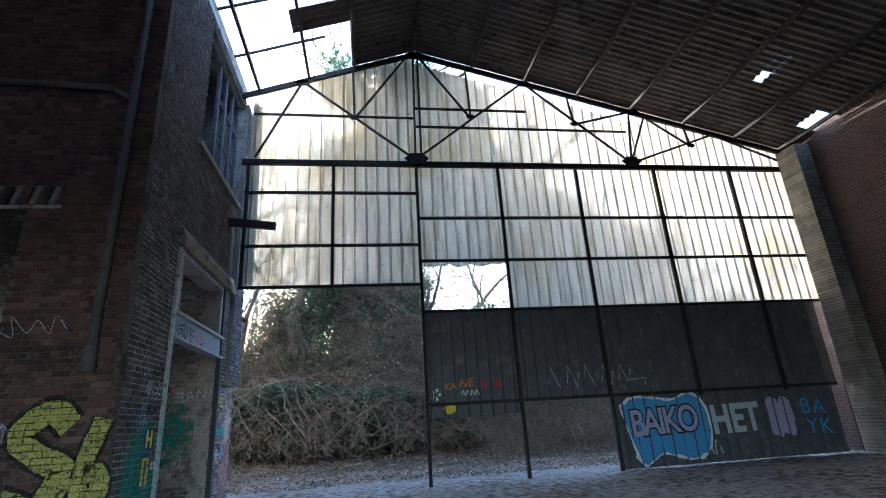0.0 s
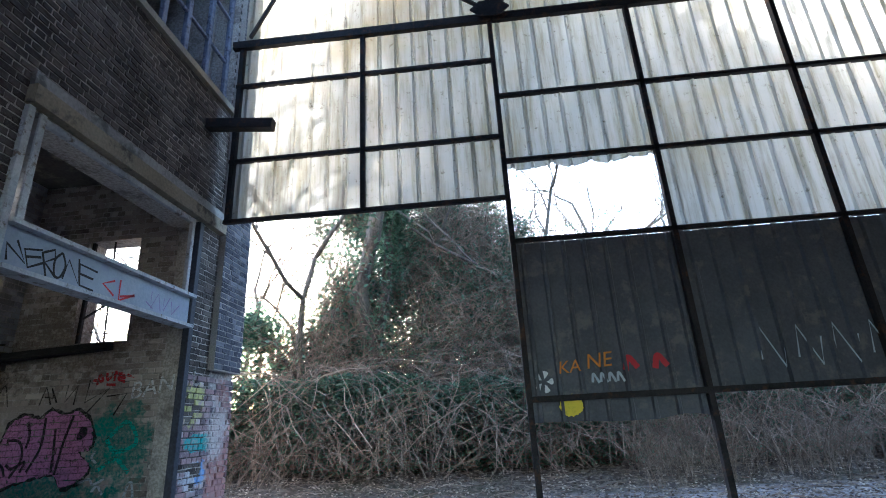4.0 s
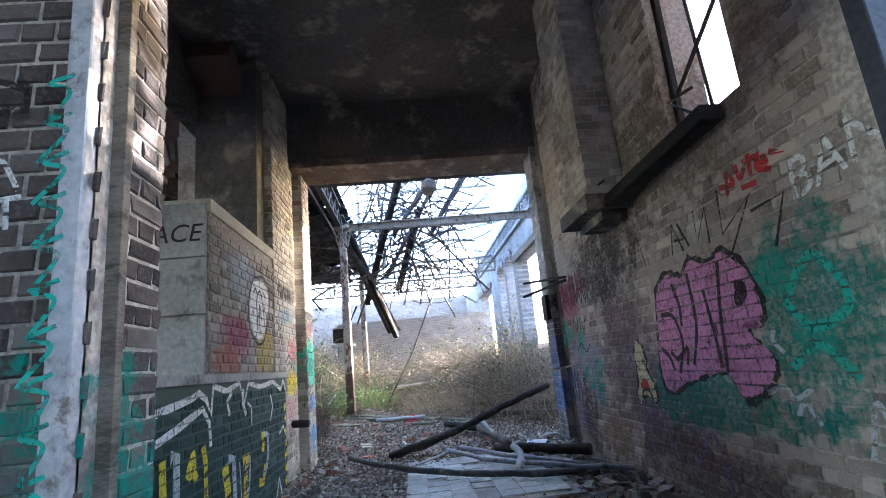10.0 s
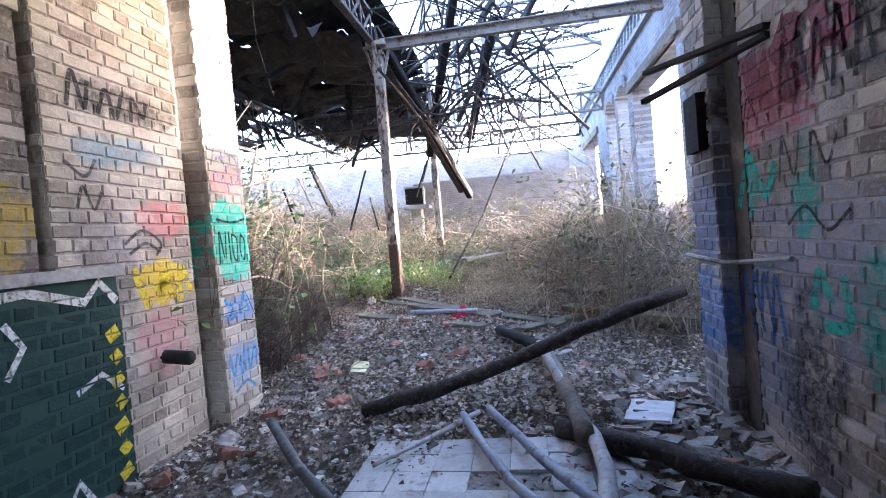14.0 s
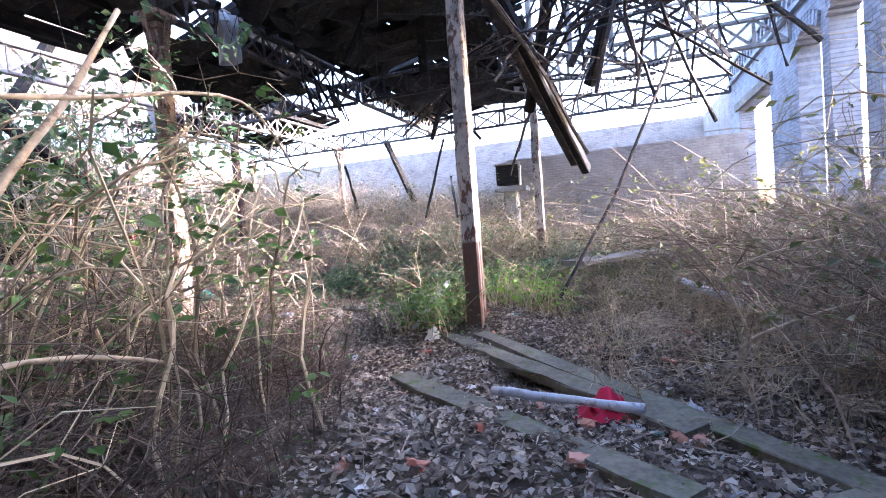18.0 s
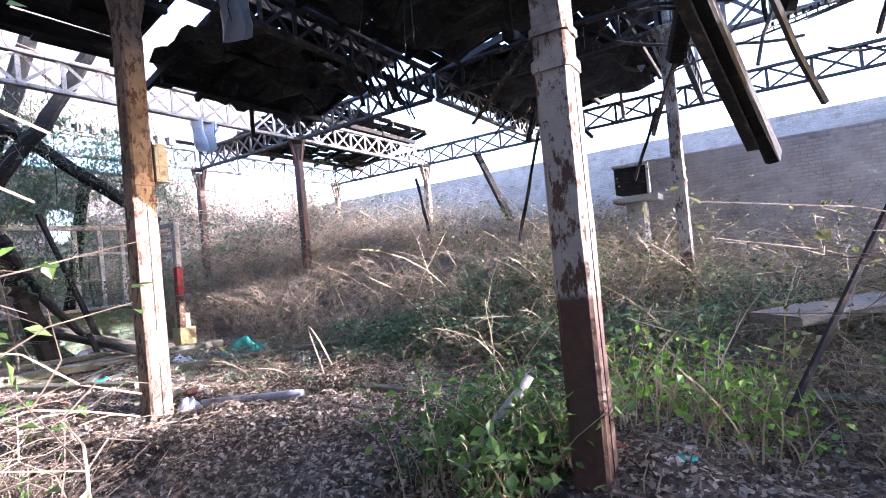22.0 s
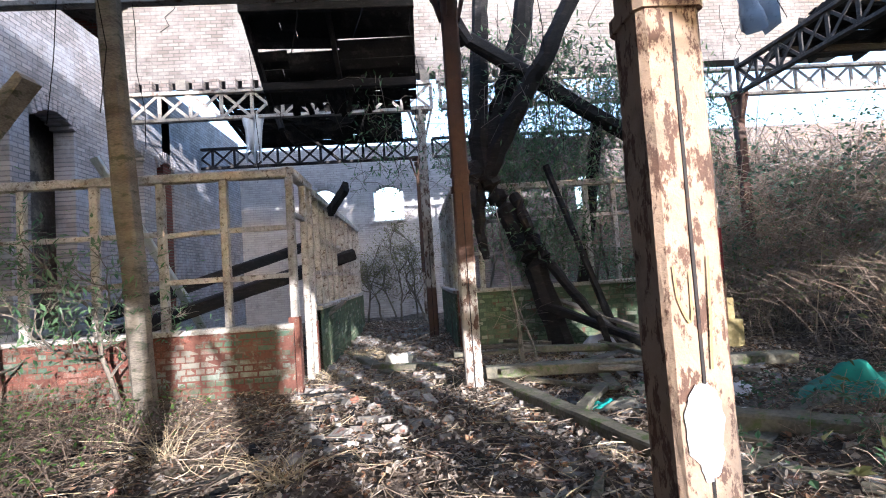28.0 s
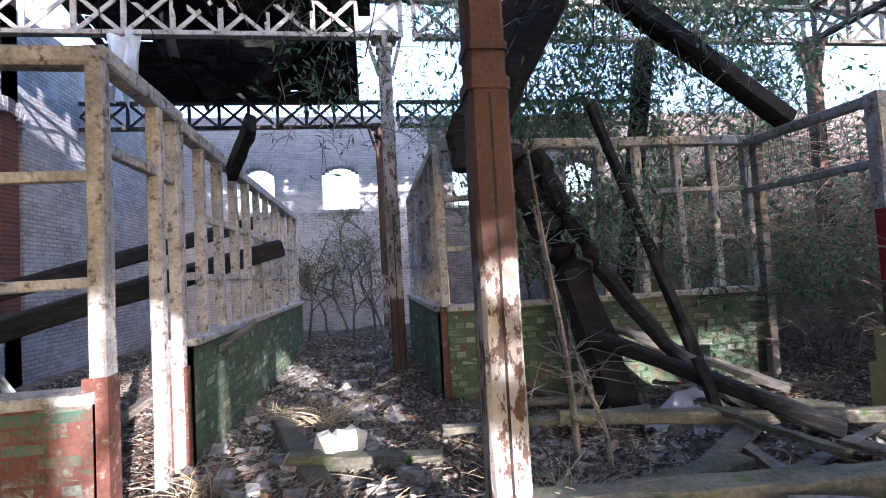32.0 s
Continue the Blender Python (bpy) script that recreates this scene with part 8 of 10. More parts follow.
def tree(x, y, h, r0, seed, label, ivy=0, ivy_h=6.0, levels=4, spread=0.5, lean=(0, 0), leafsize=0.11, name="tree"):
    z0 = float(ground_z(x, y)) - 0.2
    segs = tree_paths(x, y, h, r0, seed, spread, levels, lean, z0)
    root = holder(name, (x, y, z0), label, "tree")
    lo = [s for s in segs if s[2] <= 1]
    hi = [s for s in segs if s[2] > 1]
    under("trunk", Geo().tubes([s[0] for s in lo], [s[1] for s in lo], 7), BARK, root, smooth=True)
    under("branch", Geo().tubes([s[0] for s in hi], [s[1] for s in hi], 3), BARK, root)["kind"] = "stuff"
    if ivy:
        r = np.random.default_rng(seed + 5)
        cand = [s for s in segs if s[2] <= 3]
        pts = np.concatenate([np.concatenate([s[0][:-1] + (s[0][1:] - s[0][:-1]) * t for t in (0, 0.33, 0.66)]) for s in cand])
        wide = np.concatenate([np.full(15, 0.9 if s[2] == 0 else (0.75 if s[2] == 1 else 0.5)) for s in cand])
        ok = pts[:, 2] < ivy_h
        pts, wide = pts[ok], wide[ok]
        i = r.integers(0, len(pts), ivy)
        at = pts[i] + r.normal(0, 1, (ivy, 3)) * wide[i, None] * np.array((0.45, 0.45, 0.5))
        under("crown", Geo().leaves(at, r.uniform(0.6, 1.3, ivy) * leafsize), IVY, root, "dark glossy ivy leaves")["kind"] = "stuff"
        n = ivy // 60
        s0 = at[r.integers(0, ivy, n)]
        hang = np.stack([s0, s0 + r.normal(0, 0.25, (n, 3)), s0 + r.normal(0, 0.4, (n, 3)) - (0, 0, 0.5)], 1)
        under("twig", Geo().tubes(hang, np.full((n, 3), 0.006), 3), BARK, root)["kind"] = "stuff"
    return root


tree(-3.3, 19.6, 17, 0.34, 3, "big tree overgrown with dark ivy, bare twigs above", 38000, 10.6, lean=(0.0, 0), leafsize=0.095)
tree(-0.6, 19.8, 16, 0.3, 9, "ivy-clad tree with a leaning trunk", 30000, 8.4, lean=(0.03, 0), leafsize=0.085)
tree(-1.9, 20.4, 14, 0.2, 12, "ivy-clad tree between two larger ones", 26000, 8.0, leafsize=0.085, levels=4)
tree(3.4, 21.5, 13, 0.22, 14, "slender tree with ivy on its trunk", 7000, 5.5)
tree(-5.2, 25, 13, 0.17, 22, "bare leafless winter tree behind the hedge", 500, 5.0)
tree(-6.6, 20.5, 10, 0.11, 23, "slender bare tree with ivy on its trunk", 1500, 4.0)
tree(1.2, 18.9, 12, 0.12, 24, "twiggy grey tree among the ivy", 3000, 5.0, spread=0.7)
tree(-4.4, 18.8, 12, 0.12, 26, "twiggy grey tree among the ivy", 2500, 4.5, spread=0.7)
tree(-8.0, 23, 11, 0.12, 25, "slender bare winter tree", 900, 4.5, lean=(-0.1, 0))
tree(-11.5, 27, 14, 0.17, 28, "bare leafless winter tree behind the hedge")
tree(6.5, 25, 14, 0.18, 31, "bare leafless winter tree behind the hedge")
tree(9.5, 22, 12, 0.16, 35, "bare leafless winter tree behind the hedge")
tree(-16, 26, 13, 0.16, 38, "bare leafless winter tree behind the hedge")
tree(13, 26, 13, 0.16, 39, "bare leafless winter tree behind the hedge")


def build_hedge():
    w = structure("garden_wall", wall_x(Geo(), 18.0, 18.35, -40, 24, -0.4, 1.9), laid_brick("old_garden_brick", (0.26, 0.14, 0.1), (0.36, 0.22, 0.16), (0.26, 0.24, 0.22), "x"), "old brick garden wall under ivy and bramble")
    r = np.random.default_rng(5)
    n = 100000
    x = r.uniform(-26, 18, n)
    top = 1.95 + 0.6 * (value_noise(x, x * 0, 0.35, 8) + 0.5) + 0.25 * value_noise(x, x * 0, 1.5, 9)
    z = top * r.uniform(0.0, 1.0, n) ** 0.6
    y = 17.9 - 1.1 * np.sqrt(r.random(n)) * (0.4 + 0.6 * np.sin(np.clip(z / 2.6, 0, 1) * 2.6)) + r.normal(0, 0.1, n)
    hedge = thing("ivy_hedge", Geo().leaves(np.stack([x, y, z], 1), r.uniform(0.5, 1.2, n) * 0.085), IVY, "ivy and bramble hanging over the garden wall", "hedge", kind="stuff")
    m = 3000
    sx = r.uniform(-26, 18, m)
    z0 = r.uniform(0.5, 2.8, m)
    p0 = np.stack([sx, 17.6 - r.uniform(0, 0.8, m), z0], 1)
    t = np.linspace(0, 1, 6)
    out = r.uniform(0.1, 1.1, m)
    path = np.stack([p0[:, 0:1] + r.normal(0, 1.5, (m, 1)) * t + r.normal(0, 0.16, (m, 6)).cumsum(1), p0[:, 1:2] - out[:, None] * t, np.maximum(p0[:, 2:3] + 0.3 * np.sin(t * 3) - z0[:, None] * r.uniform(0.3, 1.0, (m, 1)) * t**1.6 + r.normal(0, 0.06, (m, 6)), -0.02)], -1)
    part("stem", Geo().tubes(path, r.uniform(0.004, 0.014, (m, 1)) * np.ones(6), 3), STEM, hedge)["kind"] = "stuff"


build_hedge()
n = 30000
gx, gy = np.random.default_rng(8).uniform(-23, -15.4, n), np.random.default_rng(9).uniform(2.5, 8.8, n)
ok = (value_noise(gx, gy, 0.6, 21) > -0.1) & (away(gx, gy) > 1.0)
gx, gy = gx[ok], gy[ok]
thing("ground_ivy", Geo().leaves(np.stack([gx, gy, ground_z(gx, gy) + 0.5 * np.random.default_rng(10).random(len(gx)) ** 1.5], 1), 0.06, 0.4, 1.4), WILLOW_LEAF, "low blue-green leaves creeping over the ground", "ground cover", kind="stuff")
thicket("scrub", 900, (3.2, 14, 15.0, 17.8), 2.2, stem=STEM, label="dry brown scrub beside the track", seed=91, ntwig=4500, twig=0.6, clear=0)
thicket("scrub", 700, (-14, -4.5, 15.8, 17.8), 1.2, "dry grass and bramble under the hedge", 93, ntwig=1200, clear=0)


def ivy_mass(x0, x1, y0, y1, z0, z1, n, seed, label, m=2600):
    """Ivy and bare twigs that hang between the trunks, in clumps with gaps."""
    r = np.random.default_rng(seed)
    c = np.stack([r.uniform(x0, x1, 60), r.uniform(y0, y1, 60), z0 + (z1 - z0) * r.random(60) ** 1.3], 1)
    wide = r.uniform(0.25, 0.8, 60)
    i = r.integers(0, 60, n)
    at = c[i] + r.normal(0, 1, (n, 3)) * wide[i, None] * (0.6, 0.5, 0.75)
    ob = thing("ivy_curtain", Geo().leaves(at, r.uniform(0.5, 1.2, n) * 0.08), IVY, label, "ivy", kind="stuff")
    j = r.integers(0, n, m)
    a = at[j]
    d = r.normal(0, 1, (m, 3)) * (0.8, 0.5, 0.7)
    p = np.stack([a, a + d * 0.4 + (0, 0, 0.15), a + d * 0.8, a + d * 1.1 - (0, 0, 0.3)], 1)
    part("twig", Geo().tubes(p, np.tile([0.008, 0.007, 0.005, 0.003], (m, 1)), 3), STEM, ob)["kind"] = "stuff"


ivy_mass(-4.6, 2.0, 18.4, 19.8, 1.8, 6.6, 30000, 4, "ivy and bare twigs hanging between the tree trunks")
ivy_mass(-4.6, 1.0, 18.6, 20.5, 4.5, 8.0, 8000, 6, "ivy and bare twigs in the upper crowns")
ivy_mass(-6.0, -3.0, 18.4, 19.8, 1.8, 4.2, 9000, 14, "ivy and bare twigs at the edge of the trees")
ivy_mass(-5.4, 2.4, 18.2, 19.2, 1.4, 3.6, 15000, 24, "ivy and tangled bare twigs low between the trunks", 7000)
ivy_mass(-5.0, 2.0, 18.4, 20.2, 3.0, 9.5, 3000, 26, "bare grey twigs filling the crowns", 5000)
ivy_mass(1.0, 11.0, 18.2, 20.2, 1.6, 7.0, 4000, 27, "bare grey twigs and thin ivy behind the gate", 4000)
ivy_mass(2.0, 9.0, 18.2, 20.0, 1.6, 3.6, 12000, 8, "ivy over the garden wall")
ivy_mass(-26.0, -21.4, -6.5, -3.0, 0.6, 3.0, 6000, 31, "dark ivy and tangled twigs over the western undergrowth", 4500)
ivy_mass(-24.0, -19.6, -10.5, -6.8, 1.0, 4.2, 4000, 33, "dark ivy climbing behind the partition", 2500)


def straw(name, n, area, label, seed, ln, material, extra=None, thick=0.003):
    """Dry stalks lying on the ground."""
    r = np.random.default_rng(seed)
    x, y = r.uniform(area[0], area[1], n), r.uniform(area[2], area[3], n)
    if extra is not None:
        k = extra(x, y)
        x, y = x[k], y[k]
    n = len(x)
    a, l = r.uniform(0, 6.28, n), r.uniform(0.2, 1.0, n) ** 1.5 * ln
    t = np.linspace(-0.5, 0.5, 4)
    bend = r.normal(0, 0.12, (n, 1)) * l[:, None] * t**2 * 4
    px = x[:, None] + np.cos(a)[:, None] * l[:, None] * t - np.sin(a)[:, None] * bend
    py = y[:, None] + np.sin(a)[:, None] * l[:, None] * t + np.cos(a)[:, None] * bend
    pz = ground_z(px, py) + r.uniform(0.004, 0.06, (n, 1)) + r.normal(0, 0.05, (n, 1)) * t
    thing(name, Geo().tubes(np.stack([px, py, pz], -1), r.uniform(0.6, 1.6, n)[:, None] * np.full((n, 4), thick), 3), material, label, "dry stalks", kind="stuff")


straw("dry_straw", 3600, (-22, -9.6, -4, 12.2), "pale dry stalks and twigs lying over the ground", 61, 0.8, STRAW, lambda x, y: ~((x > -15.6) & (y > 4.5)))
straw("dry_straw", 2500, (-12.6, -8.4, -1.6, 5.0), "matted brown grass stalks", 63, 0.7, BROWN_STEM, thick=0.003)
straw("twig_litter", 11000, (-20, -9.6, -10, 12), "dark fallen twigs", 65, 0.5, STEM, thick=0.003)
straw("twig_litter", 3500, (-12, 12, 12.5, 18), "fallen twigs beside the track", 67, 0.7, STEM, thick=0.005)
rubble("grit", 5000, (-17, -9.0, -8, 11.5), "pale plaster and brick grit among dead leaves", 71, 0.028, GRIT)
rubble("grit", 3000, (-9.5, -3.8, 7.3, 10.9), "pale plaster grit on the passage floor", 73, 0.03, GRIT)
# ---- loose things ----
def gz(x, y, up=0.0):
    return float(ground_z(x, y)) + up


def log(pts, r0, r1, material, label, name="log", sides=9):
    p = curve_through(np.array(pts), 5) if len(pts) > 2 else np.linspace(pts[0], pts[1], 8)
    p = p + rng.normal(0, r0 * 0.12, p.shape)
    rad = np.linspace(r0, r1, len(p)) * rng.uniform(0.86, 1.12, len(p))
    return thing(name, Geo().tubes([p], [rad], sides), material, label, name.split("_")[-1], smooth=True)


BARK_DARK = rough_mat("dark_cracked_bark", (0.012, 0.01, 0.01), (0.05, 0.043, 0.038), (0.09, 0.08, 0.07), scale=9.0, fine=60.0, bump=1.0)
PALE_BARK = rough_mat("bleached_branch", (0.3, 0.29, 0.29), (0.52, 0.5, 0.49), (0.2, 0.18, 0.16), scale=5.0)
HOSE = rough_mat("dusty_black_pipe", (0.03, 0.03, 0.032), (0.1, 0.1, 0.1), (0.2, 0.19, 0.18), scale=4.0, rough=0.6)
PVC = rough_mat("pale_blue_grey_plastic", (0.4, 0.44, 0.5), (0.5, 0.54, 0.6), (0.25, 0.25, 0.25), scale=4.0, rough=0.45)
GREY_PVC = rough_mat("grey_plastic_pipe", (0.2, 0.22, 0.27), (0.3, 0.32, 0.38), (0.12, 0.1, 0.09), scale=4.0, rough=0.45)
log([(-8.8, 8.5, 0.0), (-8.85, 9.2, 0.16), (-8.92, 9.9, 0.4), (-9.0, 10.75, 0.68)], 0.055, 0.048, BARK_DARK, "dark rough log lying across the rubble", "log", 12)
log([(-10.4, 9.8, 0.08), (-8.9, 9.9, 0.12), (-8.0, 9.95, 0.1)], 0.06, 0.05, BARK, "short weathered log on the rubble", "log")
log([(-9.3, 9.78, 0.3), (-8.6, 9.93, 0.1), (-7.7, 10.0, 0.08), (-6.9, 9.84, 0.02)], 0.03, 0.046, PALE_BARK, "bleached bent branch on the passage floor", "branch")
log([(-8.35, 8.05, 0.1), (-7.5, 8.75, 0.06), (-6.9, 9.6, 0.04), (-6.6, 10.4, 0.03)], 0.03, 0.033, HOSE, "dusty black pipe across the floor", "pipe")
log([(-8.55, 9.25, 0.04), (-7.5, 9.66, 0.06), (-6.85, 10.3, 0.05), (-6.5, 10.8, 0.04)], 0.024, 0.028, GREY_PVC, "weathered grey pole on the tiles", "pole")
log([(-8.6, 9.42, 0.05), (-7.5, 9.9, 0.07), (-6.8, 10.5, 0.05)], 0.026, 0.03, GREY_PVC, "weathered grey pole on the tiles", "pole")
log([(-8.3, 9.85, 0.04), (-7.9, 10.3, 0.05), (-7.5, 10.75, 0.06)], 0.055, 0.06, BARK_DARK, "charred log end beside the wall", "log")
log([(-8.6, 9.35, 0.03), (-7.9, 8.85, 0.02)], 0.02, 0.012, PALE_BARK, "thin split lath on the floor", "lath", 4)
tiles = structure("floor_tiles", Geo().box(-8.3, -6.2, 8.75, 10.25, -0.12, -0.032), MORTAR, "remains of a pale square-tiled floor under dust", "floor")
TILE = rough_mat("dusty_pale_tile", (0.36, 0.35, 0.34), (0.52, 0.51, 0.5), (0.24, 0.22, 0.2), scale=2.5, vary=0.12, rough=0.7)
tile_meshes = []
for k in range(3):
    g = Geo().beam((0, 0, -0.01), (0, 0, 0.01), 0.196, 0.196, 0.03, up=(0, 1, 0), jitter=0.001)
    me = g.mesh("tile")
    me.materials.append(TILE)
    tile_meshes.append(me)
for i in range(10):
    for j in range(7):
        if rng.random() < 0.93:
            ob = new("tile", tile_meshes[int(rng.integers(3))])
            ob.parent = tiles
            ob.matrix_local = pose(-8.2 + 0.2 * i, 8.86 + 0.2 * j, -0.026 + rng.normal(0, 0.002), rng.normal(0, 0.4), rng.normal(0, 0.4), 0)


def slab(name, x, y, sx, sy, sz, yaw, material, label, category, tilt=4.0, up=0.0):
    g = Geo().beam((-sx / 2, 0, 0), (sx / 2, 0, 0), sy, sz, 0.2, jitter=min(sx, sy, sz) * 0.08 + 0.002, steps=5)
    ob = thing(name, g, material, label, category)
    ob.matrix_world = pose(x, y, gz(x, y, sz * 0.4 + up), rng.normal(0, tilt), rng.normal(0, tilt), yaw)
    return ob


def plank(p, q, w=0.22, h=0.06, material=None, label="mossy old plank lying on the leaves", name="plank", lift=0.04):
    a, b = (*p, gz(*p, lift)), (*q, gz(*q, lift))
    return thing(name, Geo().beam(a, b, w, h, 0.15, jitter=0.005, steps=10), material or MOSSY_WOOD, label, "plank", "planks on the shed floor")


def cloth(name, x, y, r, h, material, label, category, seed=0, n=22):
    """A crumpled heap of cloth or foil."""
    q = np.random.default_rng(seed)
    u, v = np.meshgrid(np.linspace(-1, 1, n), np.linspace(-1, 1, n), indexing="ij")
    d = np.hypot(u, v)
    z = h * np.clip(1 - d**1.6, 0, 1) * (0.7 + 0.9 * (value_noise(u * 3 + seed * 5, v * 3, 1.3, 20 + seed) + 0.3)) + 0.03 * value_noise(u * 9, v * 9, 1.0, 30 + seed) + 0.01
    uu = u * r * (1 + 0.5 * value_noise(v * 2 + 9, u, 1.0, seed + 2))
    vv = v * r * 0.75 * (1 + 0.5 * value_noise(u * 2 + 4, v, 1.0, seed + 3))
    P = np.stack([x + uu, y + vv, ground_z(x + uu, y + vv) + z], -1).reshape(-1, 3)
    i = np.arange(n * n).reshape(n, n)
    keep = (d[:-1, :-1] < 1.05)
    f = np.stack([i[:-1, :-1], i[1:, :-1], i[1:, 1:], i[:-1, 1:]], -1)[keep].reshape(-1, 4)
    return thing(name, Geo().add(P, [f]), material, label, category, smooth=True)


plank((-14.15, 7.12), (-11.9, 9.3), 0.2, 0.07)
plank((-14.1, 7.5), (-11.3, 10.1), 0.18, 0.06, label="grey weathered plank beside another plank")
plank((-12.7, 7.2), (-11.2, 9.2), 0.2, 0.05)
plank((-11.2, 9.6), (-12.2, 11.0), 0.18, 0.06)
log([(-12.25, 8.1, gz(-12.25, 8.1, 0.12)), (-12.0, 9.05, gz(-12.0, 9.05, 0.1))], 0.03, 0.03, PVC, "pale blue plastic pipe on a plank", "pipe")
cloth("red_cloth", -12.25, 8.85, 0.26, 0.17, spray_mat("crimson_cloth", (0.42, 0.01, 0.045), 0.9), "crumpled crimson cloth dropped on the planks", "cloth", 1)
cloth("plastic_bag", -12.3, 9.32, 0.12, 0.1, spray_mat("dirty_grey_plastic", (0.42, 0.42, 0.48), 0.4), "crumpled grey plastic bag on a plank", "bag", 2)
cloth("plastic_bag", -14.15, 6.95, 0.12, 0.12, spray_mat("milky_plastic", (0.62, 0.62, 0.6), 0.4), "crumpled milky plastic bag on the ground", "bag", 3)
slab("teal_bottle", -12.42, 9.2, 0.14, 0.09, 0.08, 20, spray_mat("teal_plastic", (0.05, 0.5, 0.42), 0.35), "small crushed teal plastic bottle", "bottle")
slab("cyan_lid", -11.6, 8.75, 0.06, 0.05, 0.02, 20, spray_mat("cyan_plastic", (0.1, 0.5, 0.55), 0.35), "small cyan plastic lid among leaves", "lid")
log([(-14.45, 6.55, gz(-14.45, 6.55, 0.03)), (-14.75, 6.95, gz(-14.75, 6.95, 0.5))], 0.03, 0.028, PALE_BARK, "short white stick leaning in the grass", "stick")
timber((-17.3, 8.2, 0.55), (-19.5, 10.3, 0.6), 0.55, 0.09, OLD_WOOD, "broad grey fluted board lying over the brambles", "fluted_board")
log([(-16.2, 9.7, 0.35), (-14.4, 10.5, 0.12), (-13.4, 11.0, 0.1)], 0.05, 0.05, PVC, "long pale pipe lying through the brambles", "pipe")
log([(-10.9, 9.4, 0.1), (-9.9, 9.85, 0.1)], 0.055, 0.06, CHAR, "short dark log end near the opening", "log")
slab("yellow_tray", -9.95, 8.1, 0.28, 0.16, 0.05, 10, spray_mat("pale_yellow_plastic", (0.6, 0.58, 0.34), 0.5), "pale yellow plastic tray on the rubble", "tray")
slab("white_board", -8.6, 10.4, 0.34, 0.26, 0.02, -20, spray_mat("white_panel", (0.62, 0.62, 0.64)), "white sheet of board on the floor", "board", 3, 0.05)
RED_STONE = rough_mat("broken_red_brick", (0.2, 0.075, 0.05), (0.36, 0.16, 0.11), (0.3, 0.28, 0.26), scale=8.0, vary=0.3)
for i, (x, y) in enumerate(((-10.0, 8.4), (-9.8, 8.75), (-10.2, 9.0), (-10.8, 9.85), (-9.7, 7.8), (-9.4, 9.9), (-10.3, 10.0), (-9.1, 8.2), (-8.9, 7.75), (-8.4, 7.7), (-8.2, 7.9), (-7.9, 7.6), (-7.4, 7.8), (-7.1, 7.5), (-8.0, 10.6), (-7.0, 10.6), (-12.4, 1.6), (-13.2, -1.0), (-13.0, 0.6), (-15.5, 2.2), (-15.9, -0.1))):
    slab("broken_brick", x, y, rng.uniform(0.12, 0.23), 0.11, 0.06, rng.uniform(0, 180), RED_STONE if i % 3 else STONE_BITS, "broken brick lying in the rubble", "brick", 14)
SCRAPS = {}
# timbers and rubbish in the southern part
plank((-15.9, 0.43), (-18.3, 2.2), 0.2, 0.14, label="long squared beam lying on the leaves", name="beam", lift=0.07)
plank((-14.72, -1.5), (-18.3, -1.3), 0.2, 0.13, label="heavy mossy squared beam across the rubbish", name="beam", lift=0.14)
plank((-13.3, -2.8), (-14.4, -2.55), 0.16, 0.12, label="short squared timber across the path", name="beam")
plank((-14.75, -1.75), (-15.5, 1.1), 0.17, 0.12, label="dark squared beam beside the path", name="beam", lift=0.05)
plank((-16.2, 1.0), (-17.6, 0.0), 0.2, 0.12, label="dark plank end on rubbish", name="beam")
plank((-13.55, -2.4), (-12.7, -5.3), 0.2, 0.14, label="half-buried timber along the partition", name="beam", lift=0.0)
for k in range(22):
    a = rng.uniform(0, 3.14)
    x, y, ln = rng.uniform(-18.0, -15.3), rng.uniform(-4.0, -0.3), rng.uniform(0.5, 1.8)
    plank((x - math.cos(a) * ln / 2, y - math.sin(a) * ln / 2), (x + math.cos(a) * ln / 2, y + math.sin(a) * ln / 2), rng.uniform(0.06, 0.18), rng.uniform(0.03, 0.07), OLD_WOOD if k % 2 else MOSSY_WOOD, "splintered grey board in the rubbish heap", "board", 0.05 + rng.uniform(0, 0.2))
for k in range(12):
    a = rng.uniform(0, 3.14)
    x, y, ln = rng.uniform(-20.0, -15.3), rng.uniform(0.5, 5.5), rng.uniform(0.6, 2.0)
    plank((x - math.cos(a) * ln / 2, y - math.sin(a) * ln / 2), (x + math.cos(a) * ln / 2, y + math.sin(a) * ln / 2), rng.uniform(0.06, 0.16), 0.04, MOSSY_WOOD, "old board half under leaves", "board", 0.02)
for k in range(9):
    a = rng.uniform(0, 3.14)
    x, y, ln = rng.uniform(-12.9, -11.0), rng.uniform(-1.0, 3.0), rng.uniform(0.4, 1.1)
    plank((x - math.cos(a) * ln / 2, y - math.sin(a) * ln / 2), (x + math.cos(a) * ln / 2, y + math.sin(a) * ln / 2), rng.uniform(0.05, 0.12), 0.03, CHAR if k % 2 else OLD_WOOD, "short charred board on the ground", "board", 0.02)
for k in range(46):
    a = rng.uniform(0, 3.14)
    x, y = (rng.uniform(-17.6, -14.9), rng.uniform(-1.0, 2.2)) if k % 3 else (rng.uniform(-13.6, -12.6), rng.uniform(-2.0, 2.6))
    ln = rng.uniform(0.15, 0.7)
    plank((x - math.cos(a) * ln / 2, y - math.sin(a) * ln / 2), (x + math.cos(a) * ln / 2, y + math.sin(a) * ln / 2), rng.uniform(0.03, 0.1), rng.uniform(0.015, 0.04), (CHAR, OLD_WOOD, MOSSY_WOOD)[k % 3], "splinter of old board among the leaves", "splinter", 0.02)
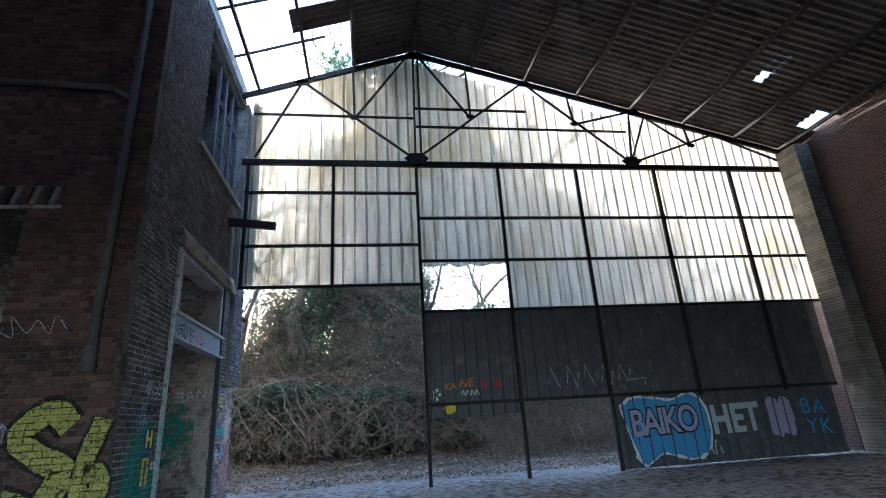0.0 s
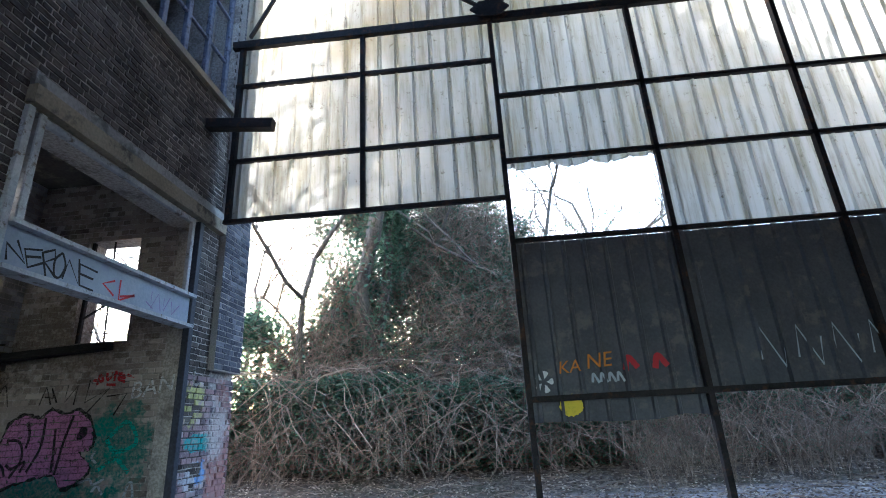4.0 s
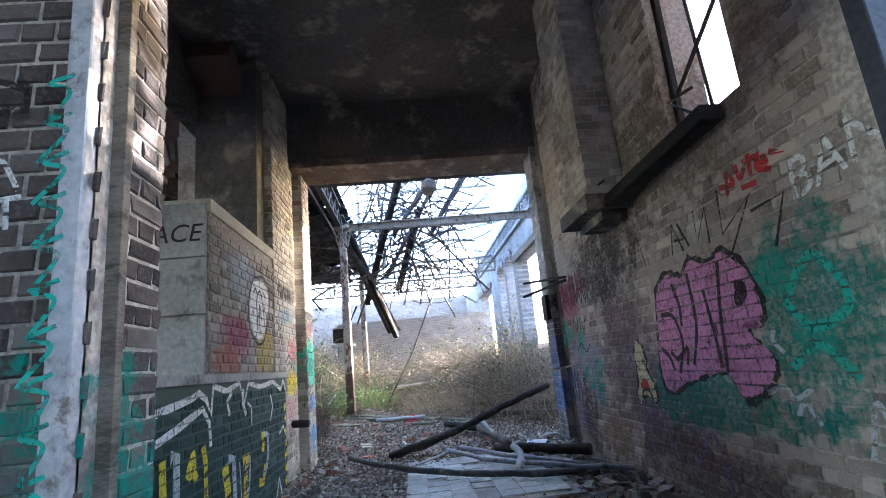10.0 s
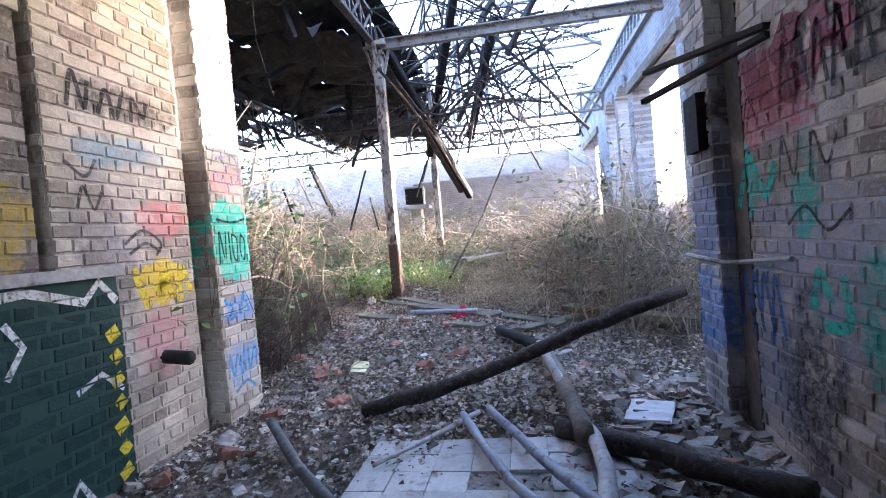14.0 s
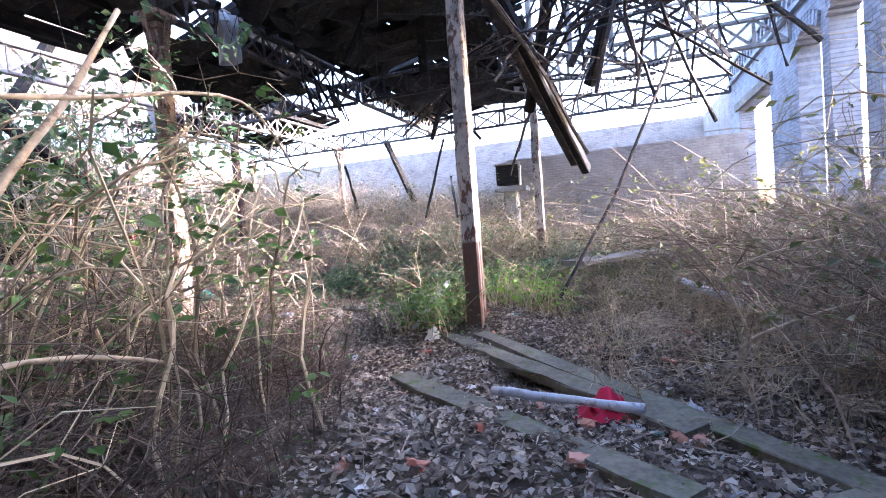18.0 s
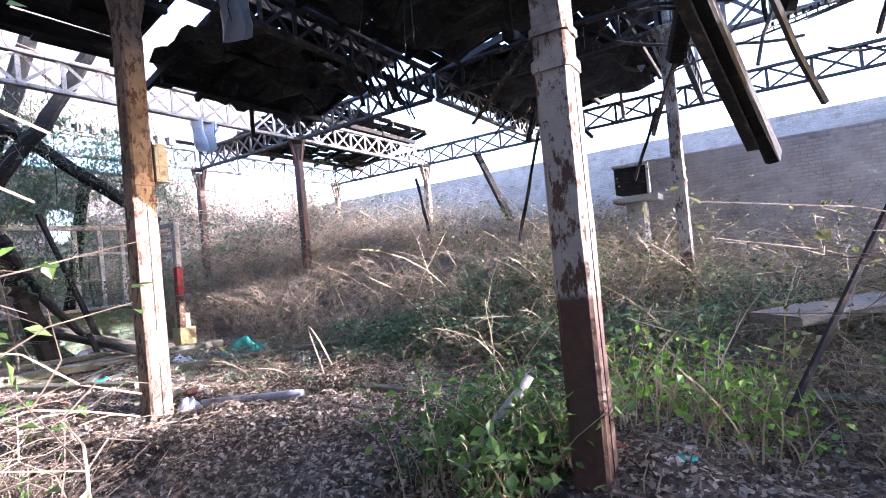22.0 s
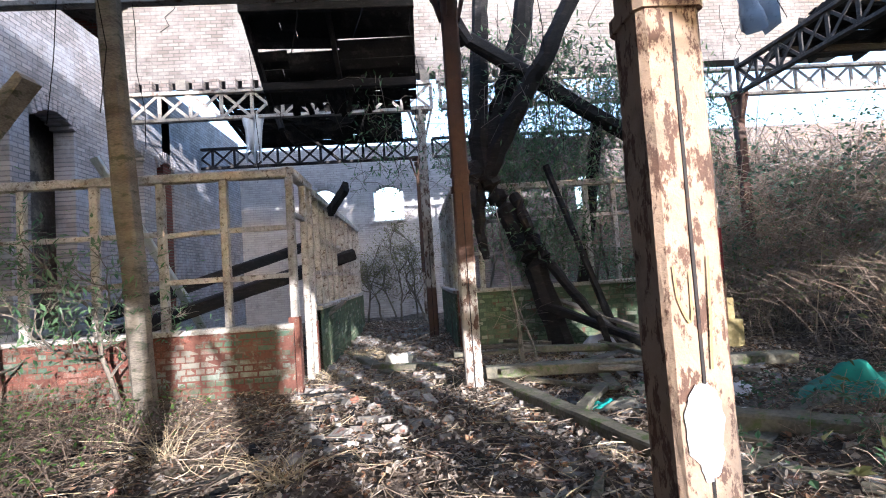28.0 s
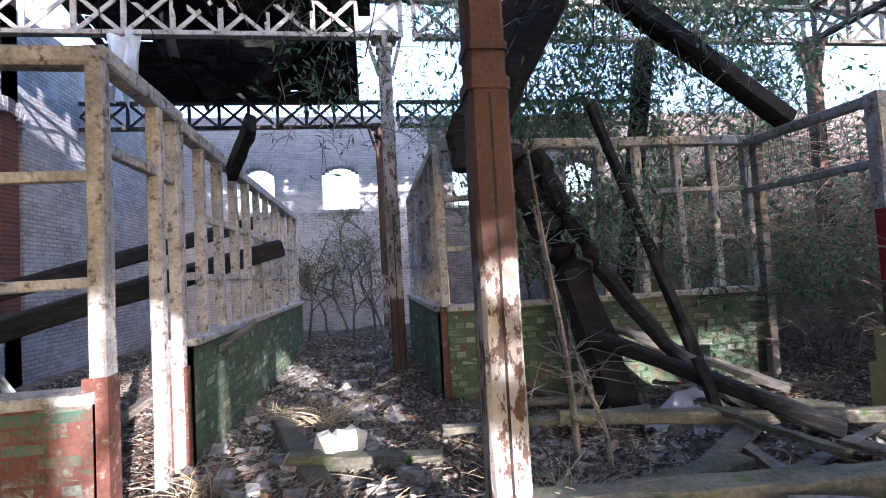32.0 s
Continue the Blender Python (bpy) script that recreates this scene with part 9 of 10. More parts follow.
cloth("green_tarpaulin", -18.0, -0.15, 0.5, 0.25, spray_mat("sea_green_tarpaulin", (0.02, 0.2, 0.15), 0.5), "folded sea-green tarpaulin over a board", "tarpaulin", 4)
cloth("rag", -15.85, -0.1, 0.38, 0.07, spray_mat("cream_rag", (0.5, 0.44, 0.32), 0.9), "heap of cream and orange rags", "rag", 5)
cloth("rag", -15.6, -0.2, 0.2, 0.07, spray_mat("turquoise_rag", (0.03, 0.38, 0.33), 0.8), "turquoise rag on the heap", "rag", 6)
cloth("rag", -16.05, 0.15, 0.24, 0.06, spray_mat("rust_orange_rag", (0.5, 0.2, 0.06), 0.9), "rust-orange rag on the heap", "rag", 7)
cloth("blue_rag", -12.87, 2.0, 0.2, 0.1, spray_mat("slate_blue_rag", (0.12, 0.16, 0.26), 0.9), "slate-blue rag on the ground", "rag", 8)
cloth("plastic_sheet", -16.6, -2.9, 0.4, 0.2, spray_mat("dirty_white_sheet", (0.5, 0.5, 0.54), 0.45), "crumpled dirty white plastic sheet", "sheet", 9)
cloth("foam_lump", -17.3, -3.3, 0.32, 0.22, spray_mat("yellow_foam", (0.46, 0.42, 0.26), 0.95), "lump of yellowed foam on the boards", "foam", 10)
cloth("plastic_bag", -16.95, -0.35, 0.26, 0.14, spray_mat("milky_white_bag", (0.6, 0.6, 0.62), 0.45), "crumpled white plastic bag beside the boards", "bag", 21)
cloth("rag", -16.3, -0.65, 0.26, 0.06, spray_mat("beige_rag", (0.44, 0.4, 0.28), 0.9), "beige rag on the heap", "rag", 22)
cloth("rag", -16.45, -0.5, 0.16, 0.07, spray_mat("sea_green_rag", (0.02, 0.34, 0.27), 0.8), "sea-green rag on the heap", "rag", 23)
log([(-16.75, -0.95, gz(-16.75, -0.95, 0.12)), (-16.9, -0.68, gz(-16.9, -0.68, 0.06))], 0.025, 0.03, spray_mat("faded_red_plastic", (0.36, 0.1, 0.09), 0.6), "short faded red plastic tube in the rubbish", "tube")
cloth("plastic_sheet", -16.5, 0.5, 0.3, 0.12, spray_mat("white_sheet", (0.6, 0.58, 0.55), 0.5), "torn white sheet among boards", "sheet", 11)
slab("white_canister", -13.66, -2.9, 0.3, 0.2, 0.22, 30, spray_mat("ivory_plastic", (0.62, 0.58, 0.48), 0.5), "ivory plastic canister lying on the path", "canister")
log([(-15.35, 2.75, gz(-15.35, 2.75, 0.07)), (-15.7, 3.95, gz(-15.7, 3.95, 0.06))], 0.05, 0.05, GREY_PVC, "grey plastic pipe on the leaves", "pipe")
cloth("plastic_bag", -15.25, 2.6, 0.14, 0.12, spray_mat("blue_grey_bag", (0.35, 0.4, 0.5), 0.4), "blue-grey plastic bag at the pipe's end", "bag", 12)
for k in range(40):
    x, y = (rng.uniform(-13.3, -11.2), rng.uniform(-0.8, 3.5)) if k % 2 else (rng.uniform(-18, -15.2), rng.uniform(-3.8, 2.5))
    cols = ((0.6, 0.6, 0.6), (0.5, 0.46, 0.38), (0.3, 0.34, 0.42), (0.45, 0.2, 0.15))
    slab("litter_scrap", x, y, rng.uniform(0.05, 0.2), rng.uniform(0.04, 0.12), 0.02, rng.uniform(0, 180), SCRAPS[k % 4] if k >= 4 else SCRAPS.setdefault(k, spray_mat("scrap_%s" % "abcd"[k], cols[k], 0.7)), "scrap of paper or plastic on the ground", "scrap", 12)
# ---- twisted steel, cables and hanging strips over the first bay ----
tangle = holder("steel_tangle", (-17, 9.5, 5), "tangle of twisted steel rods and toothed strips hanging from the roof", "steel tangle")
tr = np.random.default_rng(77)
for k in range(110):
    c = np.array((tr.uniform(-20.0, -15.0), tr.uniform(7.6, 10.8), tr.uniform(3.2, 7.2)))
    d = tr.normal(0, 1, 3) * (1.0, 1.2, 0.9)
    d /= np.linalg.norm(d)
    ln = tr.uniform(1.2, 3.2)
    t = np.linspace(-0.5, 0.5, 9)[:, None]
    p = c + d * ln * t + np.array((0, 0, -0.5)) * (t**2) * tr.uniform(-1.5, 2) + tr.normal(0, 0.022, (9, 3)).cumsum(0)
    under("rod", Geo().tubes([p], [np.full(9, tr.uniform(0.012, 0.032))], 5), TRUSS_DARK, tangle)
for k in range(52):
    c = np.array((tr.uniform(-20.0, -15.4), tr.uniform(7.6, 10.6), tr.uniform(3.6, 6.8)))
    d = tr.normal(0, 1, 3) * (1.0, 1.2, 0.6)
    d /= np.linalg.norm(d)
    ln = tr.uniform(1.6, 3.2)
    g = Geo().beam(c, c + d * ln, 0.05, 0.012, 0.1)
    for i in range(int(ln / 0.1)):
        q = c + d * (0.1 * i)
        g.beam(q, q + (0, 0, 0.05), 0.035, 0.012, 0.1, up=tuple(d))
    under("toothed_strip", g, TRUSS_DARK, tangle)
for p, q in (((-16.2, 10.6, 7.6), (-17.2, 8.6, 5.2)), ((-15.6, 10.9, 6.6), (-16.4, 9.7, 4.9)), ((-18.6, 9.9, 6.9), (-19.5, 8.2, 4.3))):
    timber(p, q, 0.12, 0.12, TRUSS_DARK, "bent dark steel section hanging from the roof", "bent_steel")
fg = holder("fallen_girder", (-14.75, 7.3, 4.8), "collapsed lattice girder sloping down from the column", "girder")
lattice("g", (-14.75, 7.3, 4.75), (-18.9, 8.2, 2.3), 0.45, TRUSS_DARK, fg, cell=0.4)
girder((CX2, 12.6, 8.05), (CX2, 7.2, 8.05))
girder((CX3, 12.6, 7.3), (CX3, 5.2, 7.3))
timber((CX3, 7.25, 4.9), (CX3, 7.25, 7.4), 0.12, 0.12, TRUSS_PAINT, "pale steel post of the roof light, standing on a girder", "roof_post")
timber((CX3, 5.25, 4.9), (CX3, 5.25, 7.4), 0.12, 0.12, TRUSS_PAINT, "pale steel post of the roof light, standing on a girder", "roof_post")
for y, z in ((7.2, 9.1), (9.0, 8.05), (8.1, 9.0)):
    timber((CX2, y, 4.95), (CX2 + 0.05, y, z), 0.12, 0.12, TRUSS_PAINT, "pale steel post of the roof light, standing on a girder", "roof_post")
for a, b in (((CX2, 7.3, 9.0), (CX2, 11.2, 8.6)), ((CX2, 9.0, 8.4), (CX2, 12.55, 6.4)), ((CX2 - 0.1, 7.2, 6.5), (CX2 - 0.1, 12.55, 6.55)), ((CX2 - 0.1, 7.2, 6.8), (CX2 - 0.1, 12.55, 6.85)), ((CX2 - 0.1, 7.2, 7.1), (CX2 - 0.1, 12.55, 7.15))):
    timber(a, b, 0.1, 0.06, TRUSS_PAINT, "pale steel bar of the broken roof light", "roof_bar")
tie = holder("tie_beam", (-11.4, 9.8, 4.9), "dark riveted steel beam with a small hoist block under it", "beam")
under("web", Geo().box(-11.41, -11.39, 7.3, 12.4, 4.78, 5.06), STEEL, tie)
for z in (4.78, 5.06):
    under("flange", Geo().box(-11.47, -11.33, 7.3, 12.4, z - 0.012, z + 0.012), STEEL, tie)
block = under("hoist_block", Geo().tubes([[(-11.4, 9.5, 4.78), (-11.4, 9.5, 4.7), (-11.4, 9.5, 4.55), (-11.4, 9.5, 4.42)]], [[0.05, 0.15, 0.16, 0.06]], 10), PALE_BRICK, tie, "rusty yellow hoist block")
under("hook", Geo().tubes([[(-11.4, 9.5, 4.45), (-11.4, 9.5, 3.9)]], [[0.012, 0.012]], 5), STEEL, tie).parent = block
thing("leaning_rod", Geo().tubes([[(-15.4, 8.2, 0.3), (-16.2, 8.9, 1.5), (-17.3, 9.7, 3.3), (-18.2, 10.3, 4.9)]], [[0.022] * 4], 6), STEEL, "thin rusty rod leaning up through the brambles", "rod")


def hangers(n, area, z0, z1, seed, label, material):
    r = np.random.default_rng(seed)
    x, y, z = r.uniform(area[0], area[1], n), r.uniform(area[2], area[3], n), r.uniform(z0, z1, n)
    ln = r.uniform(0.4, 2.2, n) ** 1.3
    t = np.linspace(0, 1, 5)
    p = np.stack([x[:, None] + r.normal(0, 0.07, (n, 5)).cumsum(1), y[:, None] + r.normal(0, 0.07, (n, 5)).cumsum(1), z[:, None] - ln[:, None] * t], -1)
    return thing("hanging_cable", Geo().tubes(p, np.full((n, 5), 0.006), 3), material, label, "cable", kind="stuff")


hangers(70, (-21, -10.5, -5, 7.2), 4.8, 6.0, 4, "thin wires and torn felt strips hanging from the roof", CHAR)
r = np.random.default_rng(15)
for k in range(46):
    bay = ((-20.5, -15.2, 3.2, 6.8), (-13.6, -10, 3.6, 6.8), (-20.4, -15.8, -1.0, 2.0), (-13.5, -10, -9.8, -7.0), (-27, -21.8, 2.5, 6.6))[k % 5]
    x, y = r.uniform(*bay[:2]), r.uniform(*bay[2:])
    ln, yaw = r.uniform(0.7, 2.6), r.uniform(0, 6.28)
    drop = r.uniform(0.2, 1.0) * ln
    a = np.array((x, y, 5.45 + 0.95 * (y - bay[2]) / (bay[3] - bay[2])))
    b = a + (math.cos(yaw) * (ln - drop * 0.5), math.sin(yaw) * (ln - drop * 0.5), -drop)
    if b[2] > 3.8 and not (k % 5 == 0 and x > -17.0):
        timber(tuple(a), tuple(b), r.uniform(0.06, 0.2), r.uniform(0.03, 0.12), ROOF_BOARD if k % 3 else CHAR, "burnt board dangling from the roof", "dangling_board")
FELT = rough_mat("torn_roofing_felt", (0.012, 0.012, 0.013), (0.04, 0.038, 0.036), (0.07, 0.06, 0.05), scale=4.0, bump=1.0)


def felt(x, y, z, w, l, seed, label="torn black roofing felt sagging from the roof"):
    n = 14
    u, v = np.meshgrid(np.linspace(-0.5, 0.5, n), np.linspace(-0.5, 0.5, n), indexing="ij")
    zz = z - 0.9 * (0.25 - u**2) + 0.5 * value_noise(u * 6 + seed, v * 6, 1.0, seed) - 0.4 * (np.abs(v) > 0.4) * (value_noise(u * 20 + seed, v, 1.0, seed + 1) + 0.5)
    P = np.stack([x + u * w + 0.1 * value_noise(v * 5, u * 5, 1, seed), y + v * l, zz], -1).reshape(-1, 3)
    i = np.arange(n * n).reshape(n, n)
    f = np.stack([i[:-1, :-1], i[1:, :-1], i[1:, 1:], i[:-1, 1:]], -1).reshape(-1, 4)
    return thing("roofing_felt", Geo().add(P, [f]), FELT, label, "roofing", kind="structure")


for k, (x, y, z, w, l) in enumerate(((-17.5, 4.8, 5.7, 3.2, 3.6), (-19.8, 5.0, 5.6, 2.4, 3.4), (-17.8, 0.9, 5.45, 2.2, 2.6), (-19.4, 0.8, 5.3, 2.4, 2.6), (-12.1, 1.5, 6.0, 2.2, 1.9), (-11.5, 5.2, 5.9, 3.0, 3.0), (-13.4, 4.6, 5.5, 2.6, 3.4), (-14.2, 1.2, 5.9, 2.4, 2.2), (-13.4, -2.2, 6.1, 2.6, 1.6), (-15.6, 1.0, 5.8, 2.0, 2.4), (-10.4, 1.5, 6.0, 2.0, 1.9), (-12.0, -8.4, 5.7, 3.0, 2.6), (-24.2, 4.6, 5.6, 4.5, 3.5))):
    felt(x, y, z, w, l, 40 + k)

# ---- leafy sapling and ivy over the charred timbers ----
def leafy(x0, y0, h, seed, label, nleaf, material, size, long=3.2):
    z0 = gz(x0, y0) - 0.05
    segs = tree_paths(x0, y0, h, 0.035, seed, 0.7, 3, (0.1, 0.1), z0, 4)
    root = holder("sapling", (x0, y0, z0), label, "sapling")
    lo, hi = [s for s in segs if s[2] <= 1], [s for s in segs if s[2] > 1]
    under("trunk", Geo().tubes([s[0] for s in lo], [s[1] for s in lo], 5), BARK, root)
    under("branch", Geo().tubes([s[0] for s in hi], [s[1] for s in hi], 3), BARK, root)["kind"] = "stuff"
    q = np.random.default_rng(seed)
    pts = np.concatenate([s[0] for s in hi])
    at = pts[q.integers(0, len(pts), nleaf)] + q.normal(0, 0.14, (nleaf, 3))
    under("crown", Geo().leaves(at, q.uniform(0.6, 1.2, nleaf) * size, 0.7, long), material, root)["kind"] = "stuff"


leafy(-16.9, -5.3, 5.4, 5, "slim sapling with narrow blue-green leaves behind the partition", 2000, WILLOW_LEAF, 0.035)
leafy(-16.4, -6.6, 6.2, 16, "slim sapling with narrow blue-green leaves behind the partition", 2200, WILLOW_LEAF, 0.04)
leafy(-17.6, -5.6, 6.0, 18, "slim sapling with narrow blue-green leaves behind the partition", 2400, WILLOW_LEAF, 0.04)
leafy(-17.9, -5.4, 5.2, 6, "slim sapling with narrow blue-green leaves behind the partition", 3400, WILLOW_LEAF, 0.035)
leafy(-15.4, -6.2, 5.4, 8, "slim sapling with narrow blue-green leaves behind the partition", 2600, WILLOW_LEAF, 0.03)
leafy(-10.6, -1.5, 2.6, 9, "small leafy shrub growing before the partition", 900, WILLOW_LEAF, 0.03)
leafy(-9.3, -1.3, 3.0, 10, "small leafy shrub growing before the partition", 1200, WILLOW_LEAF, 0.03)
for k, (x, y, h) in enumerate(((-13.5, -10.8, 3.2), (-12.9, -11.8, 3.0), (-14.0, -12.3, 3.6), (-13.3, -12.9, 3.2), (-12.6, -10.2, 2.4), (-14.2, -11.2, 3.0))):
    leafy(x, y, h, 112 + k, "young twiggy shrub at the end of the path", 700, OLIVE_LEAF, 0.035, 2.0)
for k, (x0, x1, y0, y1, z0, z1, n) in enumerate(((-18.2, -15.4, -4.6, -3.2, 3.7, 5.2, 2600), (-19.8, -16.5, -6.0, -4.2, 3.4, 5.0, 2600), (-17.2, -14.6, -5.6, -4.4, 3.2, 5.6, 2000), (-14.2, -13.2, -5.4, -3.6, 3.0, 4.6, 350))):
    q = np.random.default_rng(900 + k)
    c = np.stack([q.uniform(x0, x1, 26), q.uniform(y0, y1, 26), q.uniform(z0, z1, 26)], 1)
    at = c[q.integers(0, 26, n)] + q.normal(0, 0.24, (n, 3))
    spr = thing("willow_spray", Geo().leaves(at, q.uniform(0.6, 1.2, n) * 0.036, 0.8, 3.4), WILLOW_LEAF, "hanging sprays of narrow blue-green leaves over the charred timbers", "foliage", kind="stuff")
    a = at[q.integers(0, n, n // 5)]
    d = q.normal(0, 0.3, (len(a), 3)) - (0, 0, 0.12)
    part("twig", Geo().tubes(np.stack([a, a + d * 0.5 + (0, 0, 0.05), a + d], 1), np.tile([0.006, 0.005, 0.003], (len(a), 1)), 3), BARK, spr)["kind"] = "stuff"
q = np.random.default_rng(3)
nb = 20000
bx, by = q.uniform(-33, -19.2, nb), q.uniform(-12, -1.5, nb)
bz = ground_z(bx, by) + (1.5 + 2.6 * (value_noise(bx, by, 0.4, 14) + 0.5)) * q.random(nb) ** 0.8
thing("ivy_bank", Geo().leaves(np.stack([bx, by, bz], 1), q.uniform(0.5, 1.2, nb) * 0.05), WILLOW_LEAF, "bank of narrow leaves over the western undergrowth", "ivy", kind="stuff")
thicket("bramble_thicket", 1700, (-31, -19.0, -9, -0.5), 3.4, "bare brown twigs over the western bank", 611, ntwig=18000, twig=0.8, arch=0.8, leaf=OLIVE_LEAF, nleaf=5000, size=0.05)

# ---- charred trunk cluster and fallen boards by the partition ----
def trunk_part(name, pts, r0, r1, root):
    p = curve_through(np.array(pts), 6)
    n = len(p)
    p = p + rng.normal(0, 0.012, p.shape)
    return under(name, Geo().tubes([p], [np.linspace(r0, r1, n) * rng.uniform(0.9, 1.1, n)], 8), CHAR, root)


burnt = holder("charred_tree", (-15.9, -3.7, 0.0), "big black charred trunk forking above the partition", "tree")
trunk_part("trunk", [(-16.25, -3.45, -0.05), (-15.95, -3.8, 1.35), (-15.55, -4.0, 2.4), (-15.2, -4.0, 3.15)], 0.2, 0.19, burnt)
trunk_part("limb", [(-15.2, -4.0, 2.9), (-15.22, -3.95, 4.0), (-15.35, -3.9, 5.6), (-15.4, -3.8, 6.6)], 0.19, 0.13, burnt)
trunk_part("limb", [(-15.25, -4.0, 2.9), (-15.6, -3.95, 4.1), (-15.9, -3.8, 5.0), (-16.3, -3.6, 6.6)], 0.2, 0.15, burnt)
trunk_part("limb", [(-15.3, -3.95, 3.0), (-15.85, -3.5, 4.05), (-16.3, -3.1, 4.8), (-17.0, -2.8, 6.2)], 0.17, 0.13, burnt)
trunk_part("stump", [(-15.2, -4.0, 3.1), (-14.98, -3.95, 2.9), (-14.93, -3.9, 2.45)], 0.22, 0.12, burnt)
trunk_part("stump", [(-15.15, -4.05, 2.9), (-15.12, -4.1, 2.2), (-15.2, -4.05, 1.55)], 0.14, 0.06, burnt)
trunk_part("root", [(-15.7, -3.9, 2.6), (-16.0, -3.6, 1.7), (-16.5, -3.3, 0.8), (-17.1, -2.9, 0.1)], 0.1, 0.06, burnt)
timber((-16.0, -3.5, 0.75), (-17.3, -2.2, 0.12), 0.16, 0.12, CHAR, "split charred board leaning at the trunk's foot", "charred_board")
timber((-16.3, -3.9, 0.8), (-17.5, -2.9, 0.25), 0.2, 0.05, OLD_WOOD, "splintered grey board leaning at the trunk's foot", "splintered_board")
timber((-16.7, -2.7, 0.1), (-16.55, -2.75, 0.62), 0.09, 0.05, CHAR, "short charred stake standing in the rubbish", "stake")
timber((-15.4, -2.9, 0.2), (-17.9, -2.3, 0.15), 0.14, 0.1, MOSSY_WOOD, "long old board in the rubbish heap", "board")
timber((-16.6, -0.55, 0.4), (-16.4, -0.05, 0.08), 0.13, 0.06, CHAR, "dark board tipped over the beam", "board")
for k, (x, y, h) in enumerate(((-15.32, -2.35, 2.3), (-15.5, -2.2, 0.9), (-15.36, -2.42, 1.9))):
    z = gz(x, y) - 0.05
    p = np.array([(x, y, z), (x + 0.03, y, z + h * 0.35), (x + 0.12, y - 0.05, z + h * 0.7), (x + 0.2, y - 0.05, z + h)])
    sap = holder("bare_sapling", (x, y, z), "thin bare sapling rising from the boards", "sapling")
    under("trunk", Geo().tubes([curve_through(p, 4)], [np.linspace(0.022, 0.008, 13)], 6), OLD_WOOD, sap)
    tp, tr = twigs(p[None], 14, 0.7, 0.005, 90 + k)
    under("branch", Geo().tubes(tp, tr, 3), OLD_WOOD, sap)["kind"] = "stuff"
for k, (x, y, n, h) in enumerate(((-13.45, -3.9, 90, 0.5), (-15.0, -1.7, 60, 0.45), (-12.95, -4.6, 60, 0.4), (-12.75, -2.6, 50, 0.35), (-13.0, 0.9, 60, 0.4), (-11.9, 0.2, 60, 0.6))):
    paths, rad = stems(n, x - 0.12, x + 0.12, y - 0.12, y + 0.12, h, 0.9, (0.002, 0.005), seed=700 + k)
    thing("dry_tuft", Geo().tubes(paths, rad, 3), STRAW, "tuft of pale dry stalks beside the path", "grass", kind="stuff")


def hung_sheet(x, y, z, w, l, seed, label, material):
    """A torn sheet that hangs from a girder in folds."""
    n = 16
    u, v = np.meshgrid(np.linspace(-0.5, 0.5, n), np.linspace(0, 1, n), indexing="ij")
    wv = w * (1 - 0.35 * v + 0.2 * value_noise(v * 4, u * 0 + seed, 1.0, seed))
    px = x + u * wv + 0.06 * value_noise(u * 5, v * 3, 1.0, seed)
    py = y + 0.12 * np.sin(u * 14 + seed) * (0.4 + v) + 0.1 * value_noise(u * 6, v * 4, 1.0, seed + 1)
    pz = z - l * v * (0.75 + 0.5 * (value_noise(u * 9 + seed, v * 0, 1.0, seed + 2) + 0.5))
    i = np.arange(n * n).reshape(n, n)
    f = np.stack([i[:-1, :-1], i[1:, :-1], i[1:, 1:], i[:-1, 1:]], -1).reshape(-1, 4)
    return thing("hanging_sheet", Geo().add(np.stack([px, py, pz], -1).reshape(-1, 3), [f]), material, label, "sheet", smooth=True)


GREY_FILM = spray_mat("dirty_grey_film", (0.4, 0.42, 0.44), 0.4)
hung_sheet(-10.9, -5.95, 4.85, 0.45, 0.9, 3, "torn grey plastic sheet hanging from the girder", GREY_FILM)
hung_sheet(-18.6, -1.62, 4.85, 0.7, 0.6, 5, "torn grey plastic sheet hanging from the girder", GREY_FILM)
hung_sheet(-16.2, 2.75, 5.3, 0.5, 0.8, 7, "torn pale sheet hanging from the roof", GREY_FILM)
for k in range(26):
    x = rng.uniform(-14.0, -11.9)
    timber((x, -4.3 + rng.uniform(-0.05, 0.4), 4.75), (x + rng.normal(0, 0.08), -4.5 + rng.uniform(-0.3, 0.2), 4.75 - rng.uniform(0.15, 0.5)), rng.uniform(0.06, 0.16), 0.03, ROOF_BOARD, "splintered end of a burnt roof board", "burnt_splinter")
mesh_g = Geo()
for i in range(14):
    y = -2.7 - i * 0.115
    mesh_g.beam((-18.33 - 0.02 * i / 1.2 * 0.7, y, 2.2), (-18.33 - 0.02 * i / 1.2 * 0.7, y, 2.7), 0.003, 0.003)
for i in range(7):
    mesh_g.beam((-18.32, -2.62, 2.22 + i * 0.07), (-18.5, -4.3, 2.25 + i * 0.07), 0.003, 0.003)
under("wire_mesh", mesh_g, STEEL, pd)

